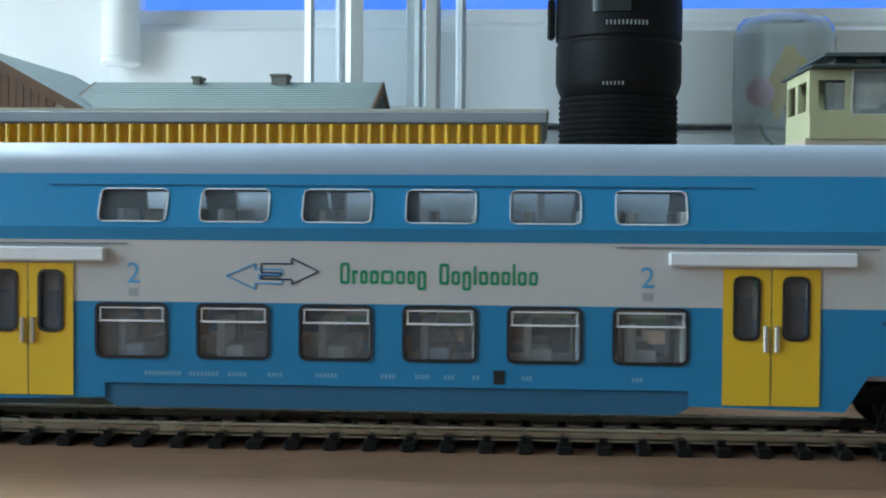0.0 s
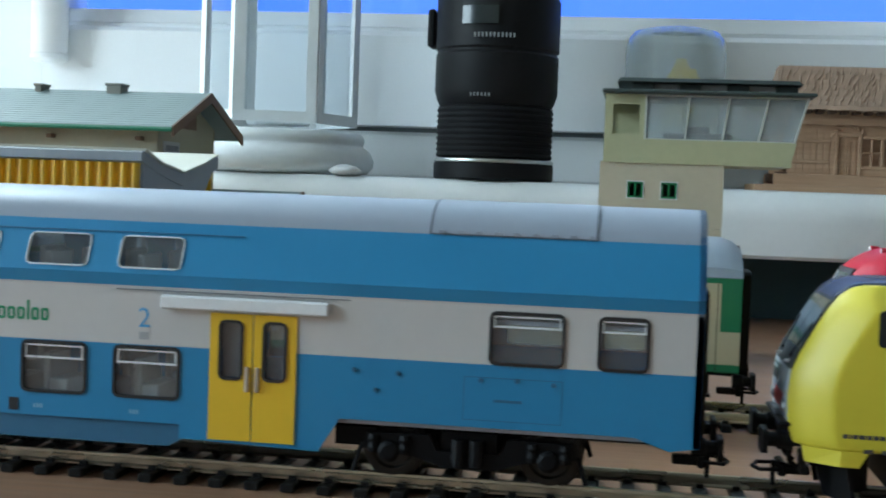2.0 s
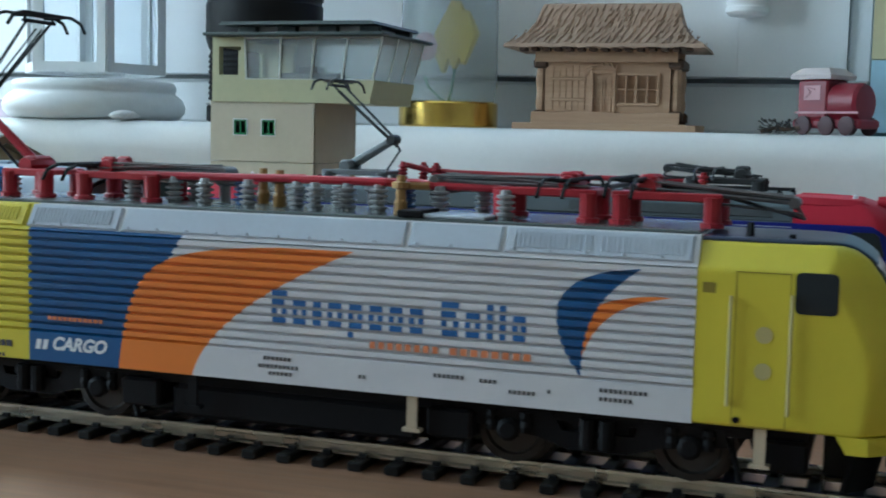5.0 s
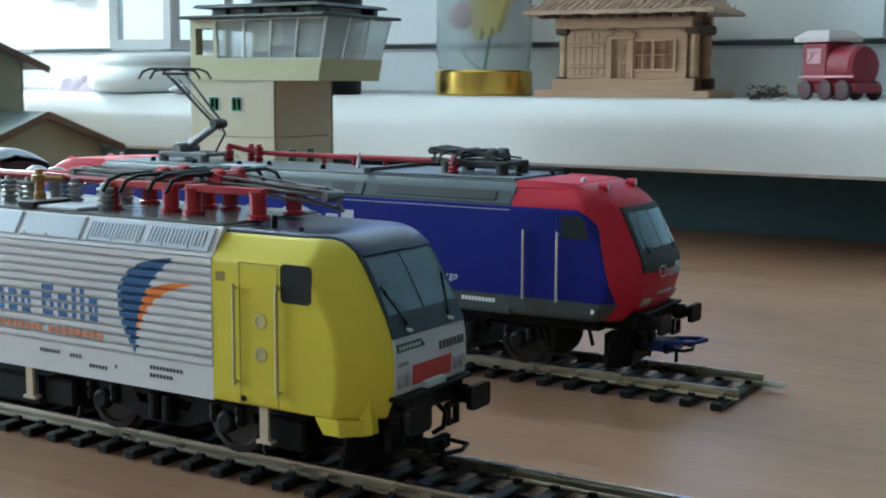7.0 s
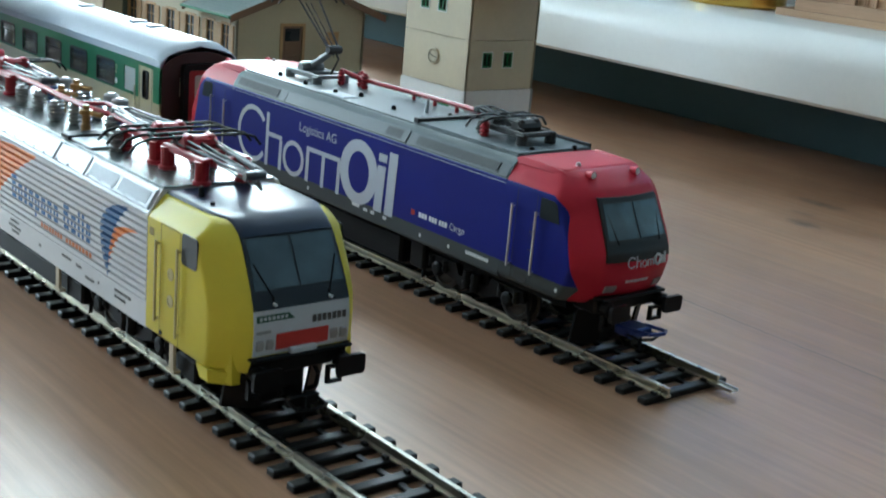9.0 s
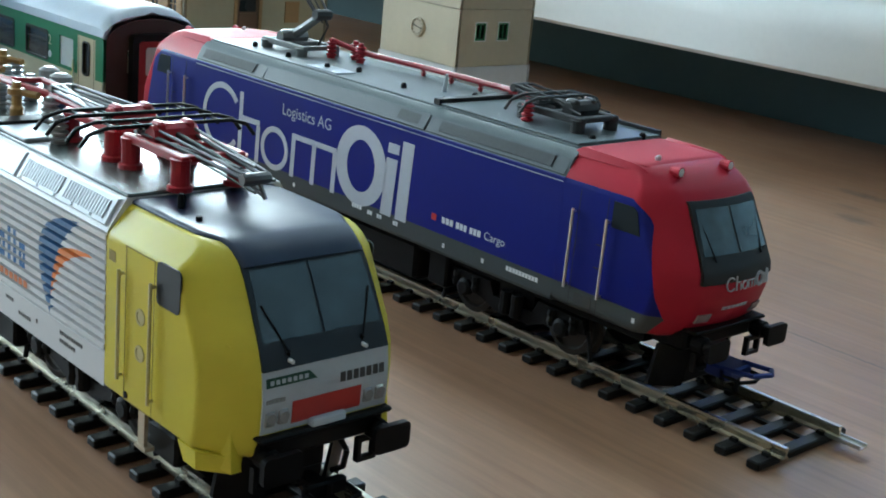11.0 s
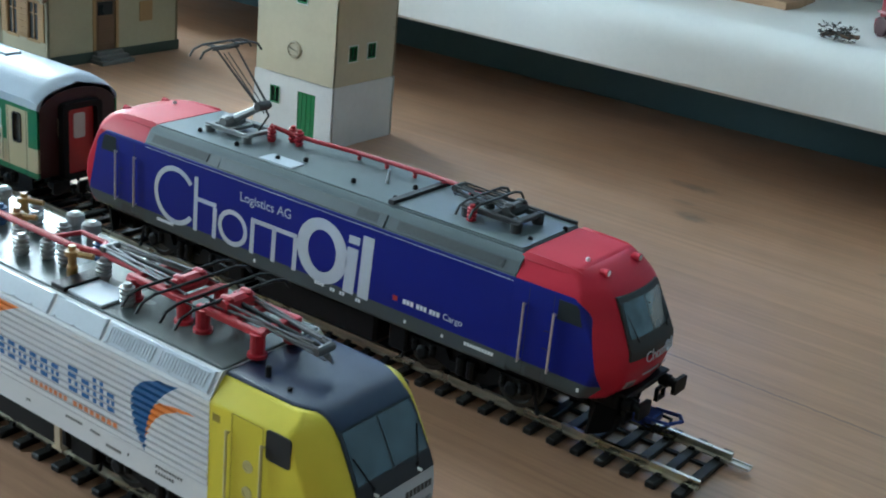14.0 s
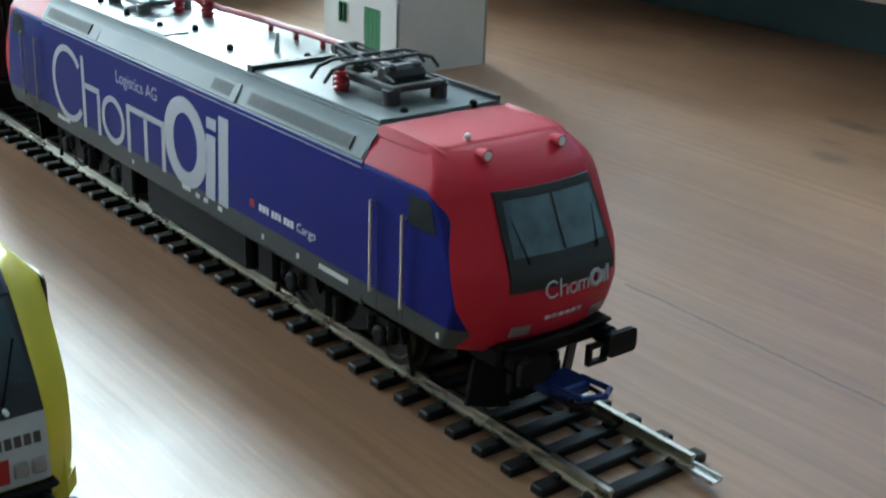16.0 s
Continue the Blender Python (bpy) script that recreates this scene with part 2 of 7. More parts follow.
RAIL = surface("nickel_silver_rail", (0.55, 0.52, 0.44), 0.28, metal=1.0, grain=600, blotch=90, patchy=0.25)
TIE = surface("black_sleeper_plastic", (0.007, 0.0065, 0.0065), 0.42, grain=900, vary=0.3, each=0.12, spec=0.25)
BLACK = surface("black_moulded_plastic", (0.005, 0.005, 0.006), 0.5, grain=800, vary=0.2, spec=0.16)
DARK = surface("dark_grey_plastic", (0.035, 0.036, 0.038), 0.5, grain=800, vary=0.15)
WHEEL = surface("darkened_wheel_metal", (0.05, 0.046, 0.042), 0.45, metal=0.7)
COPPER = surface("bare_bronze_tab", (0.5, 0.42, 0.3), 0.5, metal=0.3)
RUBBER = surface("dark_red_brown_plastic", (0.05, 0.014, 0.012), 0.55)
SILVERMETAL = surface("bare_bright_metal", (0.66, 0.66, 0.64), 0.3, metal=0.9)
# slight diffuse haze in the coach panes stands in for the reflected room
WINGLASS = clear("hazed_window_plastic", (0.78, 0.82, 0.86), 0.05, haze=0.05)
DARKGLASS = surface("dark_tinted_glazing", (0.02, 0.026, 0.03), 0.3, grain=200, vary=0.1, bump=0.0, spec=0.25)
CREAMIN = surface("cream_interior_plastic", (0.56, 0.54, 0.48), 0.6)
GREYIN = surface("grey_interior_plastic", (0.42, 0.45, 0.5), 0.6)
WHITEPRINT = surface("white_print", (0.75, 0.77, 0.8), 0.5)
FAINTPRINT = surface("faint_pale_blue_print", (0.22, 0.4, 0.56), 0.5)
STRIPGREY = surface("mid_grey_strip", (0.2, 0.21, 0.22), 0.5)
BLACKPRINT = surface("black_print", (0.06, 0.06, 0.065), 0.5)

# ------------------------------------------------------------ the room
room = B()
box(room, -1500, 1500, -2500, 700, -770, -750)
structure(part("floor", room, FLOOR), "brown wooden floor boards far below the table", "floor")
c = B()
box(c, -1500, 1500, -2500, 700, 1750, 1770)
structure(part("ceiling", c, CEIL), "plain white painted ceiling", "ceiling")
w = B()
box(w, -1500, 1500, -2520, -2500, -750, 1750)
structure(part("wall_south", w, WALLPAINT), "plain white painted wall behind the camera", "wall")
w = B()
box(w, 1480, 1500, -2500, 700, -750, 1750)
structure(part("wall_east", w, WALLPAINT), "plain white painted side wall", "wall")
w = B()
box(w, -1240, -1220, -2500, -1010, -750, 1750)
box(w, -1240, -1220, -90, 700, -750, 1750)
box(w, -1240, -1220, -1010, -90, -750, 140)
box(w, -1240, -1220, -1010, -90, 1110, 1750)
for ob in pieces("wall_west", w, WALLPAINT):
    structure(ob, "white painted wall round a bright window opening", "wall")
W_L, W_R = -520.0, 74.0
w = B()
box(w, -1220, -1190, 402, 560, -750, 1750)
box(w, W_R + 12, 1480, 402, 560, -750, 1750)
box(w, -1190, W_R + 12, 402, 560, -750, 31)
box(w, -1190, W_R + 12, 402, 560, 1130, 1750)
for ob in pieces("wall_north", w, TEAL):
    structure(ob, "dark teal painted wall round the windows", "wall")
w = B()
box(w, W_R + 12, W_R + 21, 396, 401.5, 97, 1130)
structure(part("trim", w, YELLOWPAPER), "pale yellow strip beside the window", "trim")
w = B()
box(w, W_R + 12, W_R + 700, 396.5, 401.5, 64, 96.6)
box(w, W_R + 21.3, W_R + 700, 396.5, 401.5, 96.7, 1130)
structure(part("wall_panel", w, BLUEPAPER), "pale blue patterned wall covering beside the window", "wall")

# window over the sill: outer frame, sash with bead, glass, hinge covers
win = thing("window_1", ((W_L + W_R) / 2, 452, 62), label="white plastic window with a deep sash rail and hinge covers", category="window", kind="structure")
HALF = (W_R - W_L) / 2
b = B()
box(b, -HALF - 30, HALF + 11.5, 0, 60, 0, 26.0, 2)
part("frame_rail", b, PVC, win)
b = B()
box(b, -HALF - 30, HALF + 11.5, 0, 60, 1030, 1068, 2)
part("frame_head", b, PVC, win)
for sx in (-1, 1):
    b = B()
    x0, x1 = sorted((sx * (HALF + (30 if sx < 0 else 11.5)), sx * (HALF + 0.3)))
    box(b, x0, x1, -11, 60, 26.3, 1029.7, 1)
    part("frame_post", b, PVC, win)
    b = B()
    x0, x1 = sorted((sx * HALF, sx * (HALF - 52)))
    outer, inner = sx * HALF, sx * (HALF - 52.2)
    prism(b, [(outer, -14), (inner, -14), (inner - sx * 6, -2), (inner - sx * 6, 30), (outer, 30)], "z", 28.5, 1029)
    part("sash_post", b, PVC, win)
b = B()
box(b, -HALF - 29, HALF + 10, 3, 40, 26.2, 28.3)
part("gasket", b, SEAM, win, "thin grey sealing joint")
b = B()
prism(b, [(-14, 28.5), (-14, 77), (-11, 79.5), (-4, 80.5), (-4, 82.5), (30, 82.5), (30, 28.5)], "x", -HALF + 52.3, HALF - 52.3)
part("sash_rail", b, PVC, win)
b = B()
prism(b, [(-3, 82.8), (2, 91), (20, 91), (20, 82.8)], "x", -HALF + 52.3, HALF - 52.3)
part("glazing_bead", b, PVC, win)
b = B()
box(b, -HALF + 50, HALF - 50, 12, 16, 91, 1029)
pane = part("pane", b, GLASS, win)
pane.visible_shadow = False
for x, name in ((-236.0, "left"), (249.6, "right")):
    b = B()
    lathe(b, [(5, 57.2), (8.6, 57.6), (10.2, 59.2), (10.2, 61.5), (9.6, 62.0), (9.6, 63.0), (10.0, 64.0), (10.0, 150), (9, 152)], (x, -24.2, 0), 32)
    box(b, x - 6, x + 6, -20, -14.2, 62, 148, 1)
    hinge = part("hinge_cover", b, PVC, win, "white plastic hinge cover")
    b = B()
    lathe(b, [(8, 152.2), (8.6, 153), (8.6, 190)], (x, -24.2, 0), 32)
    part("hinge_barrel", b, PVC, hinge)
# glowing blue sheet, stands for the blue low beyond the pane
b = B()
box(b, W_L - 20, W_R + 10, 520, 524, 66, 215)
structure(part("backdrop", b, BLUE_OUT), "glowing blue sheet low outside the window", "backdrop")
# added glowing grey sheet, out of view: lights the sill, roofs and table
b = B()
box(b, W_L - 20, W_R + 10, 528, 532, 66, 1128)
structure(part("backdrop", b, GREY_GLOW), "unseen pale grey glowing sheet outside the window", "backdrop")

# the clear window further along the wall
win2 = thing("window_2", (-870, 430, 62), label="white plastic window with clear panes full of daylight", category="window", kind="structure")
for x0, x1, z0, z1 in ((-319, 319, 0, 70), (-319, 319, 1020, 1068), (-319, -280, 70.3, 1019.7), (280, 319, 70.3, 1019.7)):
    b = B()
    box(b, x0, x1, 0, 60, z0, z1, 2)
    part("frame_rail", b, PVC, win2)
b = B()
box(b, -280, 280, 20, 24, 70, 1020)
pane = part("pane", b, GLASS, win2)
pane.visible_shadow = False
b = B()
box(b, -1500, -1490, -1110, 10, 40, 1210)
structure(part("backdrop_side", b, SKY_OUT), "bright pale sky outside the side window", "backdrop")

# sill with a rounded nose, standing out over the back of the table
prof = [(326, 33.5), (327.5, 32)]
prof += [(500, 32), (500, 62)]
for i in range(7):
    a = radians(90 + 90 * i / 6)
    prof.append((340 + 14 * math.cos(a), 48 + 14 * math.sin(a)))
b = B()
prism(b, prof, "x", -1210, 700)
structure(part("window_sill", b, SILL, smooth=False), "thick white laminate window sill with a rounded nose", "sill")

table = thing("table", (0, 0, 0), label="wide wooden table top with reddish beech grain and dark scuffs", category="table")
b = B()
box(b, -1000, 800, -700, 398, -28, 0, 2)
part("tabletop", b, TABLE, table)
for x in (-950, 750):
    for y in (-650, 340):
        b = B()
        box(b, x - 25, x + 25, y - 25, y + 25, -750, -28.5, 2)
        part("leg", b, TABLE, table)


# ------------------------------------------------------------ track
PITCH = 6.9


def track(name, y, x0, x1, label, joiner):
    tr = thing(name, (0, y, 0), label=label, category="railway track", group="tracks on the table")
    for sy in (-1, 1):
        b = B()
        yc = sy * 8.75
        prism(b, [(yc - 1.1, 1.7), (yc + 1.1, 1.7), (yc + 1.1, 2.0), (yc + 0.3, 2.3), (yc + 0.3, 3.2), (yc + 0.55, 3.5), (yc + 0.5, 4.0),
                  (yc - 0.5, 4.0), (yc - 0.55, 3.5), (yc - 0.3, 3.2), (yc - 0.3, 2.3), (yc - 1.1, 2.0)], "x", x0, x1 + 1.0)
        part("rail", b, RAIL, tr)
    if joiner:
        b = B()
        prism(b, [(7.5, 1.5), (10.0, 1.5), (10.0, 2.3), (9.7, 2.3), (9.7, 1.8), (7.8, 1.8), (7.8, 2.3), (7.5, 2.3)], "x", x1 - 3, x1 + 6)
        part("rail_joiner", b, SILVERMETAL, tr, "bright metal rail joiner at the track end")
    b = B()
    box(b, -1.35, 1.35, -14.3, 14.3, 0.05, 1.7, 0.25)
    for s in (-1, 1):
        for d in (-1.5, 1.5):
            box(b, -0.7, 0.7, s * 8.75 + d - 0.45, s * 8.75 + d + 0.45, 1.65, 2.4)
    me = None
    n = int((x1 - 2 - x0) / PITCH)
    for i in range(n):
        x = x1 - 2 - i * PITCH
        if me is None:
            ob = part("sleeper", b, TIE, tr)
            me = ob.data
            ob.location.x = x * MM
        else:
            same_part("sleeper", me, tr, (x, 0, 0))
    b = B()
    for s in (-1, 1):
        box(b, x0, x1 - 3, s * 4.6 - 0.6, s * 4.6 + 0.6, 0.1, 0.9)
    part("sleeper_web", b, TIE, tr)
    return tr


FAR_Y = 91.0
track("track", 0, -440, 262, "straight model railway track with metal rails and black sleepers", False)
track("track", FAR_Y, -440, 127, "model railway track that ends on the bare table", True)


# ------------------------------------------------------------ rolling stock helpers
def pierced(bm, u0, u1, v0, v1, holes, place, depth=0.9):
    """A sheet from u0..u1, v0..v1 with rectangular holes and their reveals. place(u, v, d): d is the depth behind the face."""
    us = sorted({u0, u1, *[h[0] for h in holes], *[h[1] for h in holes]})
    vs = sorted({v0, v1, *[h[2] for h in holes], *[h[3] for h in holes]})
    pts = {}

    def vert(u, v, d):
        k = (round(u, 3), round(v, 3), d)
        if k not in pts:
            pts[k] = bm.verts.new(place(u, v, d))
        return pts[k]

    def in_hole(u, v):
        return any(h[0] < u < h[1] and h[2] < v < h[3] for h in holes)
    for a, b_ in zip(us, us[1:]):
        for p, q in zip(vs, vs[1:]):
            if in_hole((a + b_) / 2, (p + q) / 2):
                continue
            for d in (0, depth):
                bm.faces.new((vert(a, p, d), vert(b_, p, d), vert(b_, q, d), vert(a, q, d)))
    for h in holes:
        c4 = [(h[0], h[2]), (h[1], h[2]), (h[1], h[3]), (h[0], h[3])]
        for (ua, va), (ub, vb) in zip(c4, c4[1:] + c4[:1]):
            bm.faces.new((vert(ua, va, 0), vert(ub, vb, 0), vert(ub, vb, depth), vert(ua, va, depth)))
    return bm


def wheel(parent, x, r, y):
    b = B()
    for s in (-1, 1):
        lathe(b, [(r + 0.9, s * 7.2), (r + 0.9, s * 7.9), (r, s * 8.1), (r, s * 9.9), (r - 1.2, s * 10.1), (r - 1.6, s * 9.6), (1.2, s * 9.5)], (x, y, 4.0 + r), 20, "y", True)
    rod(b, (x, y - 9, 4 + r), (x, y + 9, 4 + r), 1.0)
    return part("wheelset", b, WHEEL, parent, smooth=False)


def bogie(parent, x, r, base, wide=12.4, label=""):
    """Side frames, axle boxes, springs, a bolster and two wheelsets."""
    b = B()
    for s in (-1, 1):
        y0, y1 = sorted((s * wide, s * (wide - 1.6)))
        h = 4 + r
        prism(b, [(x - base / 2 - r, h + 0.5), (x - base / 2 - r + 1, h + 3.2), (x - base / 4, h + 3.4), (x - base / 5, h + 0.6), (x + base / 5, h + 0.6),
                  (x + base / 4, h + 3.4), (x + base / 2 + r - 1, h + 3.2), (x + base / 2 + r, h + 0.5), (x + base / 3, h - 0.8), (x + base / 6, h - 2.4),
                  (x - base / 6, h - 2.4), (x - base / 3, h - 0.8)], "y", y0, y1)
        for dx in (-base / 2, base / 2):
            lathe(b, [(2.0, s * (wide - 0.4)), (2.0, s * (wide + 0.7)), (1.3, s * (wide + 1.1))], (x + dx, 0, h), 10, "y")
            for e in (-2.9, 2.9):
                lathe(b, [(1.0, h - 0.3), (1.2, h + 0.6), (1.0, h + 1.5), (1.2, h + 2.2), (1.0, h + 3)], (x + dx + e, s * (wide - 0.2), 0), 8)
        for e in (-1.6, 1.6):
            lathe(b, [(1.3, h - 1.8), (1.5, h - 0.6), (1.3, h + 0.5), (1.5, h + 1.8), (1.3, h + 3)], (x + e, s * (wide + 0.2), 0), 10)
        rod(b, (x - base / 2 - r, s * (wide - 1), h + 1), (x - base / 2 - r - 1.6, s * (wide - 1), 5.2), 0.5)
        rod(b, (x + base / 2 + r, s * (wide - 1), h + 1), (x + base / 2 + r + 1.6, s * (wide - 1), 5.2), 0.5)
    box(b, x - 5, x + 5, -wide + 1, wide - 1, 4 + r, 4 + r + 4)
    box(b, x - base / 2, x + base / 2, -6, 6, 4 + r - 1, 4 + r + 3)
    bg = part("bogie", b, BLACK, parent, label)
    for dx in (-base / 2, base / 2):
        wheel(bg, x + dx, r, 0)
    return bg


def coupling(parent, x, s, z=8.0):
    """Hook, loop and shank of a model coupling, pointing to s."""
    b = B()
    box(b, min(x, x + s * 5), max(x, x + s * 5), -1.4, 1.4, z - 0.8, z + 0.8, 0.2)
    box(b, min(x + s * 4.5, x + s * 6), max(x + s * 4.5, x + s * 6), -3.6, 3.6, z - 0.9, z + 1.6, 0.3)
    pipe(b, [(x + s * 5.5, -3.4, z + 0.4), (x + s * 9.2, -3.4, z + 0.2), (x + s * 10.2, 0, z + 0.1), (x + s * 9.2, 3.4, z + 0.2), (x + s * 5.5, 3.4, z + 0.4)], 0.4)
    rod(b, (x + s * 6.5, 0, z + 1.4), (x + s * 6.5, 0, z - 3.2), 0.45)
    return part("coupling", b, BLACK, parent, "black hook and loop coupling")


def buffers(parent, x, s, z, half=10.0, wide=6.6, high=4.2):
    for sy in (-1, 1):
        b = B()
        lathe(b, [(1.7, 0), (1.7, s * 2.4), (1.3, s * 2.6), (1.3, s * 4.4)], (x, sy * half, z), 12, "x")
        pts = rounded(wide, high, 0.8, 2, sy * half, z)
        prism(b, pts, "x", x + s * 4.4, x + s * 5.4)
        part("buffer", b, BLACK, parent)


def bars(name, parent, material, y, x0, z, height, widths, gap, lean=0.0, out=-1, label=""):
    """Illegible or trade writing as a row of upright bars."""
    b = B()
    x = x0
    for wd in widths:
        if wd > 0:
            hh = height * (0.78 if wd < 90 else 1.0)
            prism(b, [(x, z), (x + wd, z), (x + wd + lean * hh, z + hh), (x + lean * hh, z + hh)], "y", y, y + out * 0.06)
            x += wd + gap
        else:
            x += -wd
    return part(name, b, material, parent, label)


def lettering(parent, text, size, material, x, y, z, s, shear=0.0, bold=0.0):
    """Readable words set in the built-in font on a body side; s: the side that faces out."""
    word = bpy.data.curves.new("word", "FONT")
    word.body, word.size, word.shear, word.offset = text, size * MM, shear, bold * MM
    tmp = bpy.data.objects.new("tmp", word)
    me = bpy.data.meshes.new_from_object(tmp)
    bpy.data.objects.remove(tmp)
    me.materials.append(material)
    ob = new("lettering", me)
    ob.parent = parent
    ob.matrix_basis = pose(x * MM, y * MM, z * MM, 90, 0, 0 if s < 0 else 180)
    return ob


# ------------------------------------------------------------ double-deck coach
SKYBLUE, OFFWHITE = (0.035, 0.225, 0.45), (0.55, 0.54, 0.53)
ROOFGREY = (0.31, 0.35, 0.42)
COACHPAINT = surface("sky_blue_and_white_coach_paint", SKYBLUE, 0.42, grain=500, vary=0.03, patchy=0.05, bump=0.01, blotch=25,
                     paint=lambda x, y, z: [((z > 26.3) * (z < 37.2), OFFWHITE), (z > 49.0, ROOFGREY)])
SKIRT = surface("dark_blue_underframe_paint", (0.035, 0.13, 0.24), 0.5)
YELLOWDOOR = surface("warm_yellow_door_paint", (0.78, 0.50, 0.02), 0.42, vary=0.03)
GREENPRINT = surface("green_print", (0.02, 0.25, 0.11), 0.5)
BLUEPRINT = surface("light_blue_print", (0.1, 0.35, 0.66), 0.5)
NAVYPRINT = surface("navy_print", (0.02, 0.03, 0.1), 0.5)
WHITETRIM = surface("white_window_trim", (0.78, 0.8, 0.82), 0.4)
BLACKTRIM = surface("black_window_rubber", (0.015, 0.015, 0.017), 0.5)


def coach_window(parent, cx, cz, wd, ht, place, material, bar=None, name="window", bar_material=None):
    """Pane, rim and sliding-light bars in a side; place(u, v, d)."""
    pane_ = B()
    hull(pane_, [[place(u, v, d) for u, v in rounded(wd, ht, 0.9, 2, cx, cz)] for d in (0.75, 0.45)])
    pw = part(name, pane_, WINGLASS, parent)
    pw.visible_shadow = False
    rim = B()
    g = 0.22 if material is WHITETRIM else 0.5
    o, i = rounded(wd + g, ht + g, 1.2, 2, cx, cz), rounded(wd - g, ht - g, 0.8, 2, cx, cz)
    hull(rim, [[place(u, v, d) for u, v in pts] for pts, d in ((o, 0.05), (o, -0.28), (i, -0.28), (i, 0.5), (o, 0.05))], caps=False)
    part("window_rim", rim, material, pw)
    if bar is not None:
        bb = B()
        for z, t in ((bar, 0.17), (cz + ht / 2 - 0.7, 0.13)):
            hull(bb, [[place(cx - wd / 2 + 0.4, z - t, d), place(cx + wd / 2 - 0.4, z - t, d), place(cx + wd / 2 - 0.4, z + t, d), place(cx - wd / 2 + 0.4, z + t, d)] for d in (0.2, -0.1)])
        for u in (cx - wd / 2 + 0.7, cx + wd / 2 - 0.7):
            hull(bb, [[place(u - 0.12, bar, d), place(u + 0.12, bar, d), place(u + 0.12, cz + ht / 2 - 0.6, d), place(u - 0.12, cz + ht / 2 - 0.6, d)] for d in (0.2, -0.1)])
        part("sliding_light", bb, bar_material or WHITETRIM, pw)
    return pw


def double_deck_coach():
    co = thing("double_deck_coach", (-267.0, -0.4, 0), label="sky-blue and white double-deck model coach with yellow doors", category="model coach")
    H = 145.7
    LOW, MID, TOP = 15.6, 16.2, 12.0
    wins = [-46.4 + 18.2 * i for i in range(6)]
    for s in (-1, 1):
        low = lambda u, v, d: (u, s * (LOW - d), v)

        def high(u, v, d):
            k = (v - 39.5) / 9.5
            return (u, s * (MID + (TOP - MID) * k - d), v)
        doors = (-65.0, 65.0)
        holes = [(x - 6.2, x + 6.2, 16.6, 25.8) for x in wins]
        ends = [(115.0, 13.0), (132.0, 8.6)]
        eh = [(e * x - w_ / 2, e * x + w_ / 2, 26.6, 35.6) for x, w_ in ends for e in (-1, 1)]
        dh = [(x + o - 1.9, x + o + 1.9, 21.2, 31.4) for x in doors for o in (-4.1, 4.1)]
        b = B()
        pierced(b, -H, H, 14.9, 36.8, holes + eh + dh, low)
        hull(b, [[low(-H, 36.8, 0), low(-H, 36.8, 0.9), high(-H, 39.5, 0.9), high(-H, 39.5, 0)], [low(H, 36.8, 0), low(H, 36.8, 0.9), high(H, 39.5, 0.9), high(H, 39.5, 0)]])
        up = [(x - 6.1, x + 6.1, 40.6, 46.2) for x in wins]
        pierced(b, -H, H, 39.5, 49.0, up, high)
        part("side", b, COACHPAINT, co)
        for x in wins:
            coach_window(co, x, 21.2, 12.6, 9.4, low, BLACKTRIM, 22.9)
            coach_window(co, x, 43.4, 12.2, 5.8, high, WHITETRIM)
        for x, w_ in ends:
            for e in (-1, 1):
                coach_window(co, e * x, 31.1, w_, 9.2, low, BLACKTRIM, 33.2)
        # lower panels, skirt and doors
        for e in (-1, 1):
            b = B()
            y0, y1 = sorted((s * (LOW - 0.9), s * LOW))
            prism(b, [(e * 51.2, 14.9), (e * 51.2, 9.3), (e * 77.6, 8.6), (e * 81.5, 14.9)], "y", y0, y1)
            prism(b, [(e * 134.5, 14.9), (e * 140.5, 12.8), (e * H, 13.6), (e * H, 14.9)], "y", y0, y1)
            pieces("lower_panel", b, COACHPAINT, co)
        b = B()
        y0, y1 = sorted((s * (LOW - 0.9), s * LOW))
        box(b, -51.2, 51.2, y0, y1, 11.9, 14.9)
        part("lower_panel", b, COACHPAINT, co)
        b = B()
        y0, y1 = sorted((s * (LOW - 2.2), s * (LOW - 0.5)))
        prism(b, [(-51.5, 12.2), (51.5, 12.2), (51.5, 9.0), (49, 7.6), (-49, 7.6), (-51.5, 9.0)], "y", y0, y1)
        part("skirt", b, SKIRT, co, "dark blue lower skirt")
        for x in doors:
            for o in (-4.15, 4.15):
                b = B()
                pierced(b, x + o - 4.05, x + o + 4.05, 9.6, 33.0, [(x + o - 1.95, x + o + 1.95, 21.1, 31.5)], lambda u, v, d: (u, s * (LOW + 0.3 - d), v), 0.5)
                leaf = part("door", b, YELLOWDOOR, co, "yellow folding door leaf")
                coach_window(leaf, x + o, 26.3, 4.2, 10.6, lambda u, v, d: (u, s * (LOW + 0.3 - d), v), BLACKTRIM)
                b = B()
                sx = -1 if o > 0 else 1
                box(b, x + o + sx * 3.2 - 0.4, x + o + sx * 3.2 + 0.4, *sorted((s * (LOW + 0.3), s * (LOW + 1.0))), 18.8, 23.4, 0.15)
                part("door_handle", b, SILVERMETAL, leaf)
            b = B()
            box(b, x - 17.5, x + 14.2, *sorted((s * LOW, s * (LOW + 1.7))), 33.4, 35.9, 0.3)
            part("door_gutter", b, WHITETRIM, co)
            b = B()
            box(b, x - 26.5, x + 18, *sorted((s * LOW, s * (LOW + 0.3))), 36.4, 36.65)
            part("rain_strip", b, STRIPGREY, co)
        b = B()
